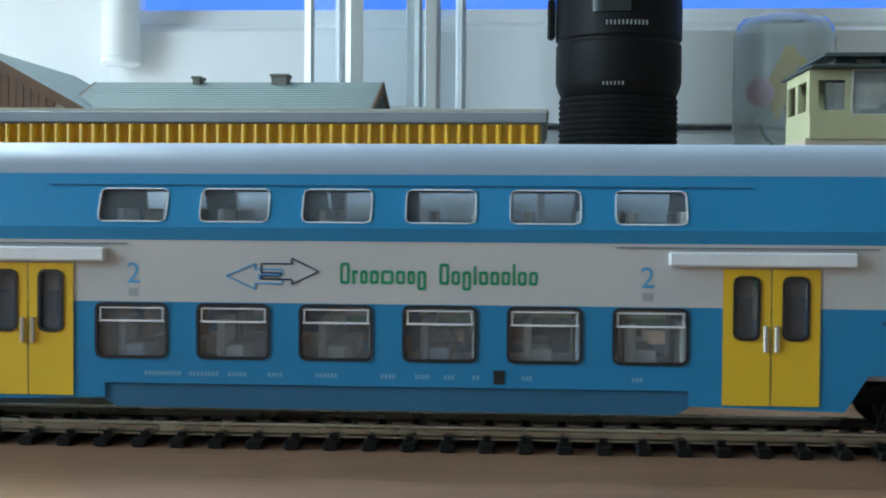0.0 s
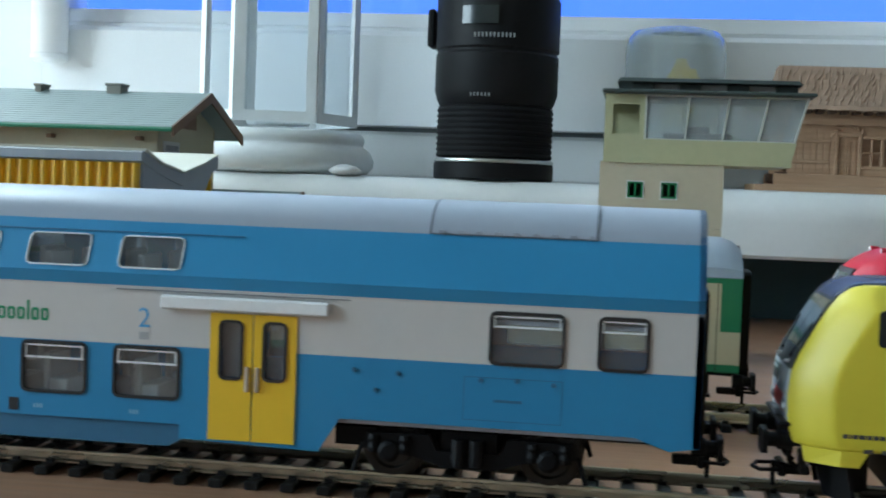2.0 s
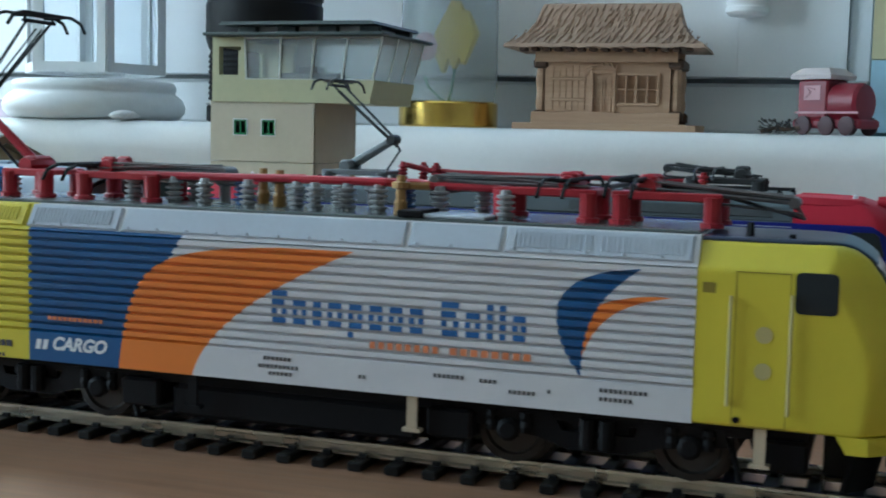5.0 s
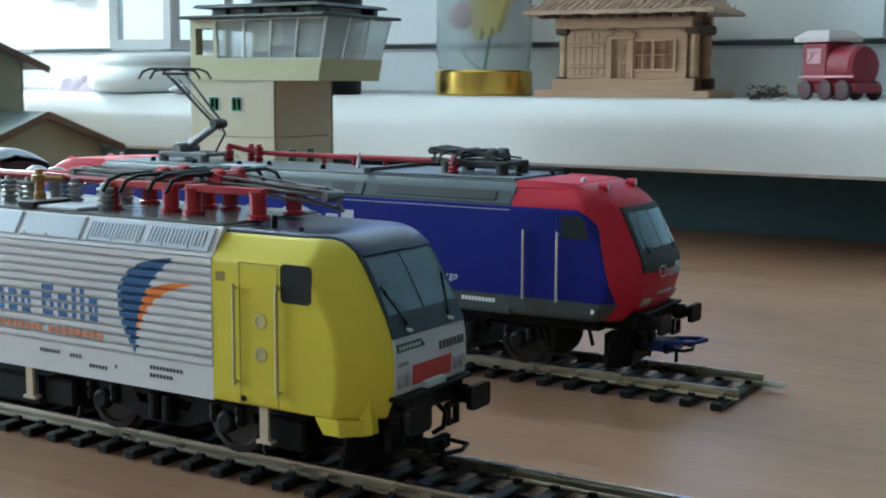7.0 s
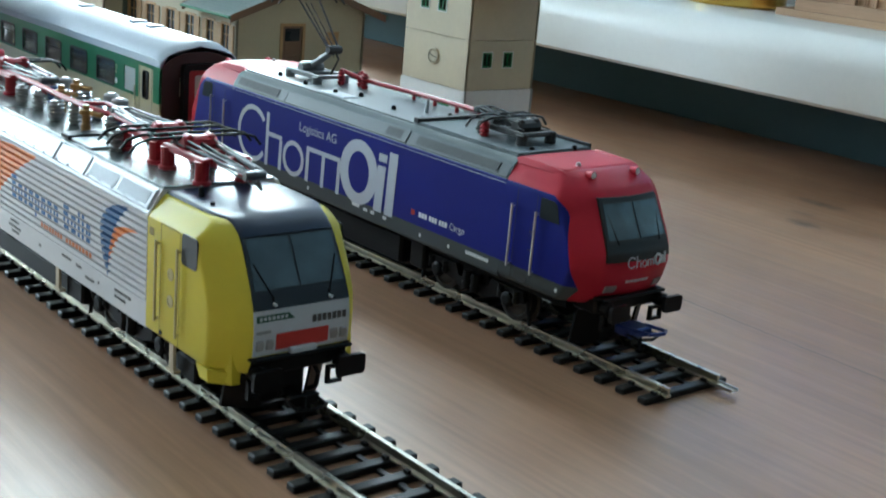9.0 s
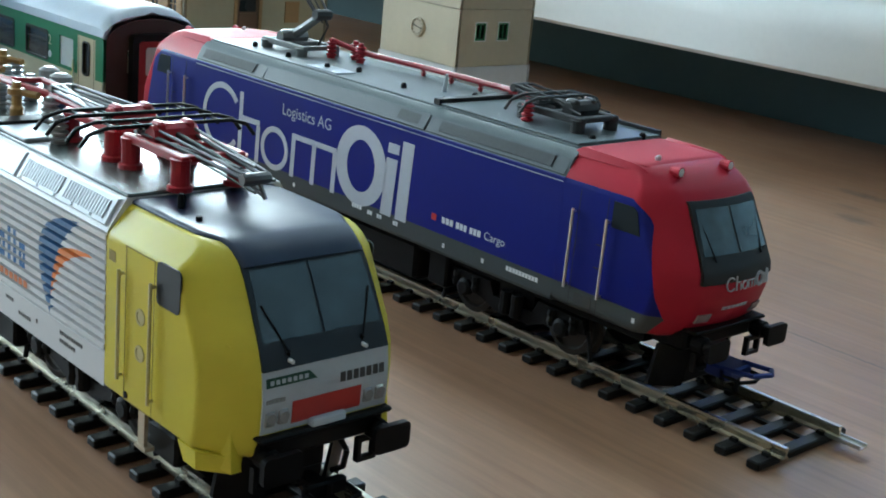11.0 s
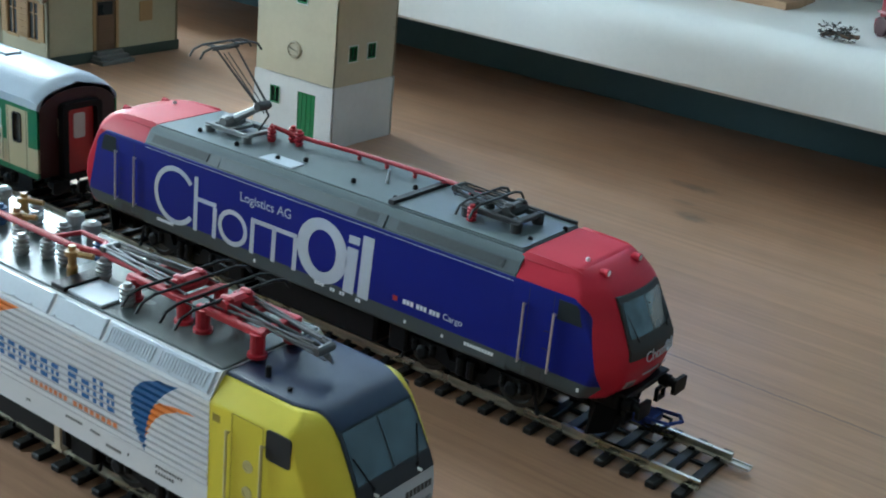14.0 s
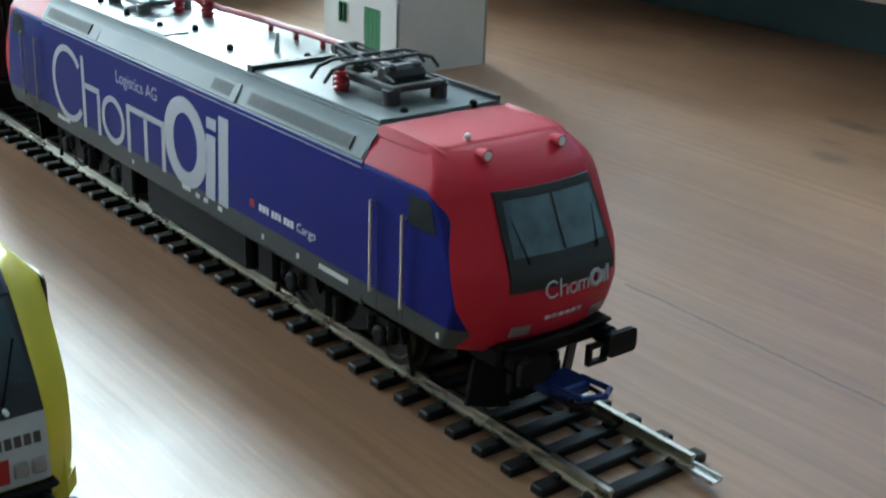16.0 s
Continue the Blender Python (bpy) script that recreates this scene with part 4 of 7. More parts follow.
def pantograph(parent, x, z, e, raised, colour, arm, head_z, knee_dx, knee_z, head_dx, wide=13.0, legs=True, hub=None, span=7.5, thick=1.0):
    """Base frame, lower arm, knee, upper arms, rocker and contact strips. e: the side to which the knee points."""
    base = B()
    for s in (-1, 1):
        box(base, x - span - 1.5, x + span + 1.5, s * 5.0 - 0.7, s * 5.0 + 0.7, z + 4.2, z + 5.6, 0.2)
    for dx in (-span, 0, span):
        box(base, x + dx - 0.9, x + dx + 0.9, -5.2, 5.2, z + 4.4, z + 5.5, 0.2)
    hub = x - e * 3.5 if hub is None else hub
    panto = part("pantograph_base", base, colour, parent)
    for s in (-1, 1):
        for dx in ((-span, span) if legs else ()):
            b = B()
            lathe(b, [(2.0, z + 0.1), (2.0, z + 0.8), (1.5, z + 1.0), (1.5, z + 4.2), (1.7, z + 5.0)], (x + dx, s * 5.0, 0), 12)
            part("support", b, colour, panto)
    b = B()
    lathe(b, [(1.5, -4), (1.9, -3), (1.9, 3), (1.5, 4)], (hub, 0, z + 6.2), 10, "y")
    if raised:
        box(b, hub - 1.6, hub + 1.6, -3.0, 3.0, z + 5, z + 8.0, 0.4)
    else:
        for s in (-1, 1):
            box(b, hub - 1.5, hub + 1.5, s * 2.6 - 0.8, s * 2.6 + 0.8, z + 5, z + 8.4, 0.4)
    part("hub", b, colour, panto)
    K, Hd = (x + e * knee_dx, 0, knee_z), (x + e * head_dx, 0, head_z)
    b = B()
    rod(b, (hub, 0, z + 6.4), K, (1.0 if raised else 0.6) * thick, 8, (0.75 if raised else 0.45) * thick)
    part("lower_arm", b, colour if raised else arm, panto)
    b = B()
    kr = 1.0 if raised else 0.7
    lathe(b, [(1.2 * kr, -2.4), (1.4 * kr, -1.8), (1.4 * kr, 1.8), (1.2 * kr, 2.4)], K, 10, "y")
    for s in (-1, 1):
        rod(b, (K[0], s * 1.8, K[2]), (Hd[0], s * 3.8, Hd[2] - 1.2), 0.38, 6, 0.28)
        rod(b, (K[0] + e * 1.2, s * 0.7, K[2] - 1.8), (Hd[0], s * 0.9, Hd[2] - 2.6), 0.2, 5)
    rod(b, (Hd[0], -5, Hd[2] - 1.2), (Hd[0], 5, Hd[2] - 1.2), 0.4)
    if not raised:
        for s in (-1, 1):
            rod(b, (hub, s * 3.2, z + 7.2), (K[0], s * 2.0, K[2] + 0.8), 0.26, 6)
            rod(b, (x - e * span, s * 4.4, z + 6.0), (K[0] - e * 2, s * 1.2, K[2] + 1.2), 0.25, 6)
    rod(b, (x + e * 6.5, 0.8, z + 5.6), (K[0] + e * 1.6, 0.8, K[2] - 2.6), 0.3, 5)
    rod(b, (K[0] + e * 1.6, 0.8, K[2] - 2.8), (K[0], 0.4, K[2]), 0.35, 5)
    pieces("upper_arm_rod", b, ARMSTEEL if colour is RED and not raised else arm, panto)
    b = B()
    for dx in (-2.1, 2.1):
        hx = Hd[0] + dx
        pipe(b, [(hx, -wide - 3.2, Hd[2] - 2.6), (hx, -wide - 1.6, Hd[2] - 0.7), (hx, -wide + 1.5, Hd[2] + 0.15), (hx, wide - 1.5, Hd[2] + 0.15), (hx, wide + 1.6, Hd[2] - 0.7), (hx, wide + 3.2, Hd[2] - 2.6)], 0.34, 6)
    for s in (-1, 1):
        rod(b, (Hd[0] - 2.1, s * 4.4, Hd[2] - 0.2), (Hd[0] + 2.1, s * 4.4, Hd[2] - 0.2), 0.35, 5)
        rod(b, (Hd[0], s * 4.4, Hd[2] - 0.2), (Hd[0], s * 4.2, Hd[2] - 1.3), 0.35, 5)
        rod(b, (Hd[0] - 2.1, s * (wide - 3), Hd[2]), (Hd[0] + 2.1, s * (wide - 3), Hd[2]), 0.25, 5)
    part("contact_head", b, BLACK if arm is not DARK else DARK, panto)
    return panto


# strong blotches paint pale reflections into the colour of both windscreens
SCREENGLASS = surface("dark_windscreen_painted_glints", (0.04, 0.06, 0.08), 0.06, grain=70, vary=0.7, bump=0.0, blotch=40, patchy=0.5, coat=1.0)
PALESCREEN = surface("pale_windscreen_painted_glints", (0.06, 0.09, 0.115), 0.06, grain=120, vary=0.6, bump=0.0, blotch=110, patchy=0.9, coat=1.0)
RED = surface("signal_red_plastic", (0.36, 0.011, 0.023), 0.4, vary=0.08)
GREYINS = surface("grey_insulator_plastic", (0.27, 0.275, 0.28), 0.33)
DIMBLUE = surface("dark_blue_insulator", (0.03, 0.09, 0.24), 0.4)
BLUEINS = surface("light_blue_insulator", (0.05, 0.33, 0.75), 0.35)
BRASS = surface("ochre_brown_plastic", (0.34, 0.19, 0.05), 0.45)

LEMON, DEEPBLUE, ORANGE, SILVER = (0.62, 0.53, 0.035), (0.012, 0.085, 0.24), (0.72, 0.2, 0.025), (0.63, 0.63, 0.65)


def lemon_livery(x, y, z):
    front = x.size() > 70.6
    left = (x + 52.4) < 0.0
    near = z < 39.9
    # broad orange swoosh between two curved edges
    edge_l = (z * 0.0 + 66.0).op("DIVIDE", z * -1.0 + 40.6) - 35.5
    edge_r = (z - 16.3) * 0.928 + (z - 16.3) * (z - 28.8) * 0.0439 - 17.3
    swoosh = (x > edge_l) * (x < edge_r) * (z < 38.7)
    slant = (z - 30.0) * 0.61 - 26.0
    blue = ((z > 30.5) * (x < slant)).either((z < 30.6) * (x < edge_l))
    # small double sail
    b_in = (z - 20.3) * (z - 20.3) * (z - 20.3) * 0.00151 + 52.8
    b_out = ((z * 0.0 + 30.0).op("DIVIDE", z * -1.0 + 40.4) + 45.0).either((z - 30.5).sq() * 0.045 * (z < 30.5) + 48.6)
    sail = (x > b_out) * (x < b_in) * (z < 38.8) * (z > 19.8)
    o_out = (z * 0.0 + 60.0).op("DIVIDE", z * -1.0 + 37.6) + 48.5
    small = (x > b_in) * (x < o_out) * (z > 21.0) * (z < ((x - 65.0).sq() * -0.02 + 34.4)) * (z < 35.0)
    return [(blue * near, DEEPBLUE), (swoosh * near, ORANGE), (sail, DEEPBLUE), (small, ORANGE), (left, LEMON), (front, LEMON)]


LEMONPAINT = surface("silver_blue_orange_and_lemon_paint", SILVER, 0.4, grain=600, vary=0.03, patchy=0.05, bump=0.008, blotch=30, paint=lemon_livery)
SURROUND = surface("blue_black_surround", (0.012, 0.016, 0.026), 0.4)
NAVYROOF = surface("dark_navy_cab_roof", (0.014, 0.022, 0.055), 0.29)
SILVERDARK = surface("grey_front_print", (0.26, 0.27, 0.29), 0.5)
ROOFDECK = surface("grey_green_roof_deck", (0.085, 0.098, 0.095), 0.27, grain=500, blotch=30, patchy=0.1)
# silver panels, with reflected sky put into the colour as a bluish tint
SILVERPANEL = surface("sky_tinted_silver", (0.47, 0.515, 0.58), 0.34, blotch=30)
REDPANEL = surface("bright_red_panel", (0.42, 0.022, 0.02), 0.45)


def lemon_loco():
    lo = thing("electric_locomotive", (-1.0, -0.5, 0), label="lemon-yellow, silver, blue and orange model electric locomotive with ribbed sides", category="model locomotive")
    W = 16.75
    LV = [(12.0, 101.6, 16.1), (15.0, 102.6, W), (17.0, 103.2, W), (20, 103.6, W), (24, 103.7, W), (27.6, 103.3, W), (31, 101.9, W), (36, 99.2, W), (39.2, 97.3, W), (41.4, 95.6, 14.7), (42.7, 93.8, 13.5), (43.4, 91.6, 13.0)]
    BACK = 70.6
    rib_z0, rib_n, rib_p = 20.9, 12, 1.56
    # centre section, ribbed on both sides
    half = [(W, 15.0), (W, 20.4)]
    for i in range(rib_n):
        z = rib_z0 + i * rib_p
        half += [(W - 0.75, z), (W + 0.16, z + 0.12), (W + 0.16, z + 1.0), (W - 0.75, z + 1.12)]
    half += [(W, 39.4), (16.4, 39.8), (13.9, 43.8), (13.5, 44.2)]
    ring = [(y, z) for y, z in half] + [(-y, z) for y, z in half[::-1]]
    b = B()
    prism(b, ring, "x", -BACK + 0.02, BACK - 0.02)
    body = part("body", b, LEMONPAINT, lo, "ribbed silver body side with blue and orange fields")
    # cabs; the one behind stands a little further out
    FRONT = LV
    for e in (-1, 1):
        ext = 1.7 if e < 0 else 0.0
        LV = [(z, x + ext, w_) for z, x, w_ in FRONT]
        b = B()
        lv = [l for l in LV if l[0] >= 15.0]
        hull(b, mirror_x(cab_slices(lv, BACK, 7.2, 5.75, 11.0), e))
        soften(b, BACK)
        cab = part("cab", b, LEMONPAINT, lo, "lemon-yellow driving cab", sharp=24)
        # skirts under the cab side
        for s in (-1, 1):
            b = B()
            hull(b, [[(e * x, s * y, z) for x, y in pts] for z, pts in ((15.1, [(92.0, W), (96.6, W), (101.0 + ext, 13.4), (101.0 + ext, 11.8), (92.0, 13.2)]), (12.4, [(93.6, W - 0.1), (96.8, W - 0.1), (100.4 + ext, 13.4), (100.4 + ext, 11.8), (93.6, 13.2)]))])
            part("skirt", b, LEMONPAINT, cab)
            b = B()
            hull(b, [[(e * x, s * (y + o), z) for x, y, z, o in pts] for pts in (
                [(99.4, 14.3, 12.9, 0), (101.4, 13.2, 12.9, 0.7), (101.4, 12.6, 12.9, -0.4)],
                [(98.0, 14.4, 31, 0), (99.4, 13.3, 31, 0.4), (99.4, 12.8, 31, -0.4)])])
            part("corner_rib", b, LEMONPAINT, cab)
        # front: windscreen with dark surround, silver panel, red field
        b = B()
        front_patch(b, LV, 28.0, 41.3, -10.9, 10.9, -10.5, 10.5, e, 0.3, 28)
        hood = part("windscreen_surround", b, SURROUND, cab, "black windscreen surround")
        b = B()
        front_patch(b, LV, 31.6, 40.3, -10.2, -0.25, -9.6, -0.25, e, 0.42, 12)
        front_patch(b, LV, 31.6, 40.3, 0.25, 10.2, 0.25, 9.6, e, 0.42, 12)
        part("windscreen", b, SCREENGLASS, hood)
        b = B()
        front_patch(b, LV, 18.9, 27.9, -10.95, 10.95, -10.95, 10.95, e, 0.12)
        panel = part("front_panel", b, SILVERPANEL, cab, "pale silver lower front panel")
        b = B()
        front_patch(b, LV, 19.7, 23.0, -6.0, 6.0, -6.0, 6.0, e, 0.24)
        part("red_field", b, REDPANEL, panel)
        for y0, y1, z0, z1, m in ((2.2, 10.4, 24.2, 25.6, BLACKPRINT), (-10.4, -7.2, 23.4, 24.0, SILVERDARK)):
            b = B()
            n = 7
            for i in range(n):
                a = y0 + (y1 - y0) * i / n
                front_patch(b, LV, z0, z1, a, a + (y1 - y0) / n * 0.72, a, a + (y1 - y0) / n * 0.72, e, 0.22, 1)
            part("print_bar", b, m, panel)
        b = B()
        front_patch(b, LV, 25.7, 27.0, *sorted((-10.4 * e, -3.4 * e)), *sorted((-10.4 * e, -3.4 * e)), e, 0.22, 1)
        front_patch(b, LV, 25.7, 27.0, *sorted((-3.4 * e, -1.9 * e)), *sorted((-3.4 * e, -3.2 * e)), e, 0.22, 1)
        arrow = part("arrow_field", b, surface("dark_green_field", (0.012, 0.07, 0.045), 0.5) if e < 0 else bpy.data.materials["dark_green_field"], panel, "dark green arrow-shaped field")
        b = B()
        for i in range(7):
            a = (-9.8 + i * 0.95) * e
            front_patch(b, LV, 26.05, 26.65, *sorted((a, a + 0.6 * e)), *sorted((a, a + 0.6 * e)), e, 0.3, 1, m=1)
        part("print_bar", b, SILVERPANEL, arrow)
        for s in (-1, 1):
            for dy in (7.4, 9.6):
                b = B()
                x, _ = at_level(LV, 21.4)
                box(b, *sorted((e * (x - 0.4), e * (x + 0.3))), s * dy - 0.95, s * dy + 0.95, 19.9, 22.3, 0.25)
                lathe(b, [(0.95, e * (x + 0.3)), (0.8, e * (x + 0.55))], (0, s * dy, 21.2), 10, "x")
                part("headlight", b, surface("grey_headlight", (0.3, 0.31, 0.33), 0.3, metal=0.4), panel)
            b = B()
            x, _ = at_level(LV, 30)
            rod(b, (e * (x + 0.5), s * 6.5, 30.2), (e * (at_level(LV, 36)[0] + 0.5), s * 9.3, 36.2), 0.14, 5)
            rod(b, (e * (x + 0.5), s * 6.5, 30.2), (e * (x + 0.1), s * 6.2, 29.0), 0.35, 5)
            part("wiper", b, BLACK, hood)
            b = B()
            lathe(b, [(0.35, e * (at_level(LV, 29)[0])), (0.3, e * (at_level(LV, 29)[0] + 1.2))], (0, s * 6.4, 28.9), 8, "x")
            part("washer_nozzle", b, WHITEPRINT, hood)
        b = B()
        x, _ = at_level(LV, 19)
        box(b, *sorted((e * (x - 0.2), e * (x + 1.3))), -3.0, 3.0, 18.6, 19.9, 0.2)
        part("coupling_cover", b, SILVERPANEL, panel)
        b = B()
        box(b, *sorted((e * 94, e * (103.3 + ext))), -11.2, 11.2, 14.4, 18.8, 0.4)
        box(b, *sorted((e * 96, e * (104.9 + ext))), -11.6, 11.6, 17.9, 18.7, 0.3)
        part("buffer_beam", b, BLACK, lo)
        b = B()
        box(b, *sorted((e * 90, e * 97.4)), -5.4, 5.4, 5.8, 13.2, 0.5)
        box(b, *sorted((e * 95, e * 100.2)), -3.2, 3.2, 9.6, 13.4, 0.4)
        part("coupling_box", b, BLACK, lo)
        for s in (-1, 1):
            b = B()
            hull(b, mirror_x([[(x, s * y, 13.6), (x - 0.7, s * y, 13.6), (x - 2.6, s * y, 5.2), (x - 1.8, s * y, 5.2)] for x, y in ((99.6, 5.4), (98.0, 8.8), (95.4, 11.6))], e))
            part("plough", b, BLACK, lo)
            b = B()
            frame_ring(b, [(s * 7.4, 13.5), (s * 11.0, 13.5), (s * 11.0, 9.6), (s * 7.4, 9.6)], [(s * 8.1, 12.8), (s * 10.3, 12.8), (s * 10.3, 10.3), (s * 8.1, 10.3)], "x", *sorted((e * 101.6, e * 102.6)))
            part("shunter_step", b, BLACK, lo)
            b = B()
            pipe(b, [(e * 102.0, s * 4.2, 14.4), (e * 103.8, s * 4.3, 13.0), (e * 103.6, s * 4.0, 10.4), (e * 101.8, s * 3.4, 9.2)], 0.45, 6)
            part("brake_hose", b, BLACK, lo)
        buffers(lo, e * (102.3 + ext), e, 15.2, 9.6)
        coupling(lo, e * 99.4, e, 8.2)
        # cab roof
        b = B()
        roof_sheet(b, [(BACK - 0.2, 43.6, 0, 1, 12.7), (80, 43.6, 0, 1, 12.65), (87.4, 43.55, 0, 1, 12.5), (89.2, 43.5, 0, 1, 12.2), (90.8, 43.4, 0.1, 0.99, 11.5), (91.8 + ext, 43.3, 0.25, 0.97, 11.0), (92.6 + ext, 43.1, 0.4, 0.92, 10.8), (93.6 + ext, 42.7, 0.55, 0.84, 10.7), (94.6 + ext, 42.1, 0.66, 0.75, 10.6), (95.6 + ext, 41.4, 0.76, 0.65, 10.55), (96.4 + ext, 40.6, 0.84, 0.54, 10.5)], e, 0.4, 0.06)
        part("cab_roof", b, NAVYROOF, cab, "dark navy cab roof curving down to the windscreen", sharp=40)
        b = B()
        lathe(b, [(0.6, 43.9), (0.6, 45.8), (0.45, 46.2)], (e * 77.5, -8.6 * e, 0), 8)
        lathe(b, [(0.5, 43.9), (0.5, 44.6)], (e * 84, -9.6 * e, 0), 8)
        pieces("aerial", b, BLACK, cab)
        # side windows, doors, handrails
        for s in (-1, 1):
            b = B()
            prism(b, rounded(6.2, 6.3, 0.8, 2, e * 88.4, 36.3), "y", *sorted((s * (W - 0.2), s * (W + 0.1))))
            part("side_window", b, DARKGLASS, cab, "dark cab side window")
            b = B()
            for zz in (15.3, 39.0):
                box(b, *sorted((e * 76.6, e * 84.6)), *sorted((s * W, s * (W + 0.04))), zz, zz + 0.15)
            for xx in (76.6, 84.6):
                box(b, e * xx - 0.08, e * xx + 0.08, *sorted((s * W, s * (W + 0.04))), 15.3, 39.1)
            box(b, *sorted((e * 71.5, e * 73.5)), *sorted((s * W, s * (W + 0.04))), 35.6, 37.2)
            part("door_outline", b, surface("dark_ochre_line", (0.25, 0.19, 0.02), 0.5) if e < 0 and s < 0 else bpy.data.materials["dark_ochre_line"], cab)
            for xx, z0, z1 in ((75.9, 18.4, 35.4), (84.9, 17.6, 36.0)):
                b = B()
                rod(b, (e * xx, s * (W + 0.8), z0), (e * xx, s * (W + 0.8), z1), 0.3)
                rod(b, (e * xx, s * W, z0 + 0.6), (e * xx, s * (W + 0.8), z0 + 0.6), 0.25, 5)
                rod(b, (e * xx, s * W, z1 - 0.6), (e * xx, s * (W + 0.8), z1 - 0.6), 0.25, 5)
                part("handrail", b, surface("pale_ochre_rail", (0.5, 0.44, 0.2), 0.4) if (e, s, xx) == (-1, -1, 75.9) else bpy.data.materials["pale_ochre_rail"], cab)
            for zz in (24.0, 29.6):
                b = B()
                lathe(b, [(1.3, s * (W - 0.1)), (1.3, s * (W + 0.12)), (0.9, s * (W + 0.16)), (0.9, s * (W + 0.05)), (0.2, s * (W + 0.04))], (e * 81.0, 0, zz), 14, "y")
                part("door_step", b, bpy.data.materials["pale_ochre_rail"], cab, "small pale door foothold")
            b = B()
            lathe(b, [(0.55, s * W), (0.55, s * (W + 0.2))], (e * 77.3, 0, 16.2), 8, "y")
            part("door_lock", b, BLACK, cab)
            if e > 0:
                continue
            bars("print_bar", cab, BLACKPRINT, s * (W + 0.05), e * 92.5 - 4.0, 17.4, 0.95, [0.8, 0.4, 0.8, 1.1, 0.8, 0.9, 0.8], 0.22, out=s)
            bars("print_bar", cab, BLACKPRINT, s * (W + 0.05), e * 88.0 - 5, 15.0, 0.9, [1.6, -1.2, 0.7, 0.7, 0.7], 0.25, out=s)
    # roof deck with side panels
    b = B()
    box(b, -BACK + 0.3, BACK - 0.3, -13.3, 13.3, 44.0, 44.7, 0.2)
    part("roof_deck", b, ROOFDECK, lo, "grey roof deck")
    for s in (-1, 1):
        plane = lambda u, k, d: (u, s * (16.45 - 2.55 * k + d * 0.86), 39.95 + 4.1 * k + d * 0.5)
        for x0, x1, kind in ((-69.8, -53.8, "vent"), (-53.2, -33.5, "vent2"), (-32.8, 22.0, "plain"), (22.8, 38.8, "plain"), (39.4, 69.8, "vent2")):
            b = B()
            hull(b, [[plane(x0, 0.02, 0), plane(x1, 0.02, 0), plane(x1, 0.99, 0), plane(x0, 0.99, 0)], [plane(x0 + 0.3, 0.06, 0.35), plane(x1 - 0.3, 0.06, 0.35), plane(x1 - 0.3, 0.94, 0.35), plane(x0 + 0.3, 0.94, 0.35)]])
            pn = part("roof_side_panel", b, LEMONPAINT if kind == "vent" else SILVERPANEL, lo)
            if kind != "plain":
                mid = (x0 + x1) / 2
                for a0, a1 in (((x0 + 1.2, mid - 0.6), (mid + 0.6, x1 - 1.2)) if kind == "vent2" and x1 > 60 else ((x0 + 1.2, x1 - 1.5),)):
                    b = B()
                    n = int((a1 - a0) / 0.8)
                    for i in range(n):
                        u = a0 + (a1 - a0) * i / n
                        hull(b, [[plane(u, 0.2, 0.3), plane(u + 0.42, 0.2, 0.3), plane(u + 0.42, 0.8, 0.3), plane(u, 0.8, 0.3)], [plane(u, 0.2, 0.55), plane(u + 0.42, 0.2, 0.55), plane(u + 0.42, 0.8, 0.55), plane(u, 0.8, 0.55)]])
                    pieces("louvre", b, LEMONPAINT if kind == "vent" else SILVERPANEL, pn)
            b = B()
            for i in range(max(2, int((x1 - x0) / 6))):
                u = x0 + 1.5 + i * 6
                lathe(b, [(0.35, 0), (0.3, 0.35)], plane(u, 0.1, 0.3), 6)
            pieces("bolt", b, SILVERPANEL, pn)
        # side lettering bars and small print
        big = [2.9, 2.7, 1.8, 2.8, 2.7, 2.6, 2.6, 2.6, -2.0, 3.1, 2.7, 1.1, 1.1, 2.4]
        blue_print = surface("blue_print", (0.015, 0.1, 0.3), 0.5) if s < 0 else bpy.data.materials["blue_print"]
        x = -2.0 if s < 0 else -49.0
        for k, w_ in enumerate(big):
            if w_ < 0:
                x -= w_
                continue
            b = B()
            tall, low = k in (0, 9, 11, 12), k == 4
            for r in range(-1 if low else 0, 4 if tall else 3):
                z = rib_z0 + (r + 3) * rib_p
                if w_ < 1.3:
                    stems = [(0, w_)]
                elif r == -1:
                    stems = [(0, 1.0)]
                elif r in (0, 2) and not (tall and r == 2):
                    stems = [(0.15, w_ - 0.15)]
                elif tall:
                    stems = [(0, w_ - (0.0 if r == 3 else 0.5))] if r > 1 else [(0, 1.0), (w_ - 1.0, w_)]
                else:
                    stems = [(0, 0.95), (w_ - 0.95, w_)]
                for a0, a1 in stems:
                    box(b, x + a0, x + a1, *sorted((s * (W + 0.1), s * (W + 0.2))), z + 0.1, z + 1.1)
            part("lettering", b, blue_print, body, "blue lettering bar")
            x += w_ + 1.05
        bars("lettering", body, surface("orange_print", (0.6, 0.2, 0.08), 0.5) if s < 0 else bpy.data.materials["orange_print"], s * (W + 0.3), 16.5 if s < 0 else -46, 22.6, 1.5, [1.0] * 8 + [-1.5] + [1.2] * 8, 0.6, out=s)
        bars("lettering", body, WHITEPRINT, s * (W + 0.05), -51.0 if s < 0 else 49, 17.2, 2.4, [1.0, 1.0], 0.5, 0.25, out=s, label="white slanted mark")
        lettering(body, "CARGO", 3.3, WHITEPRINT, -47.4 if s < 0 else 47.4, s * (W + 0.08), 17.4, s, 0.3, 0.14)
        bars("lettering", body, bpy.data.materials["orange_print"], s * (W + 0.3), -48, 22.9, 0.9, [0.8] * 11, 0.3, out=s)
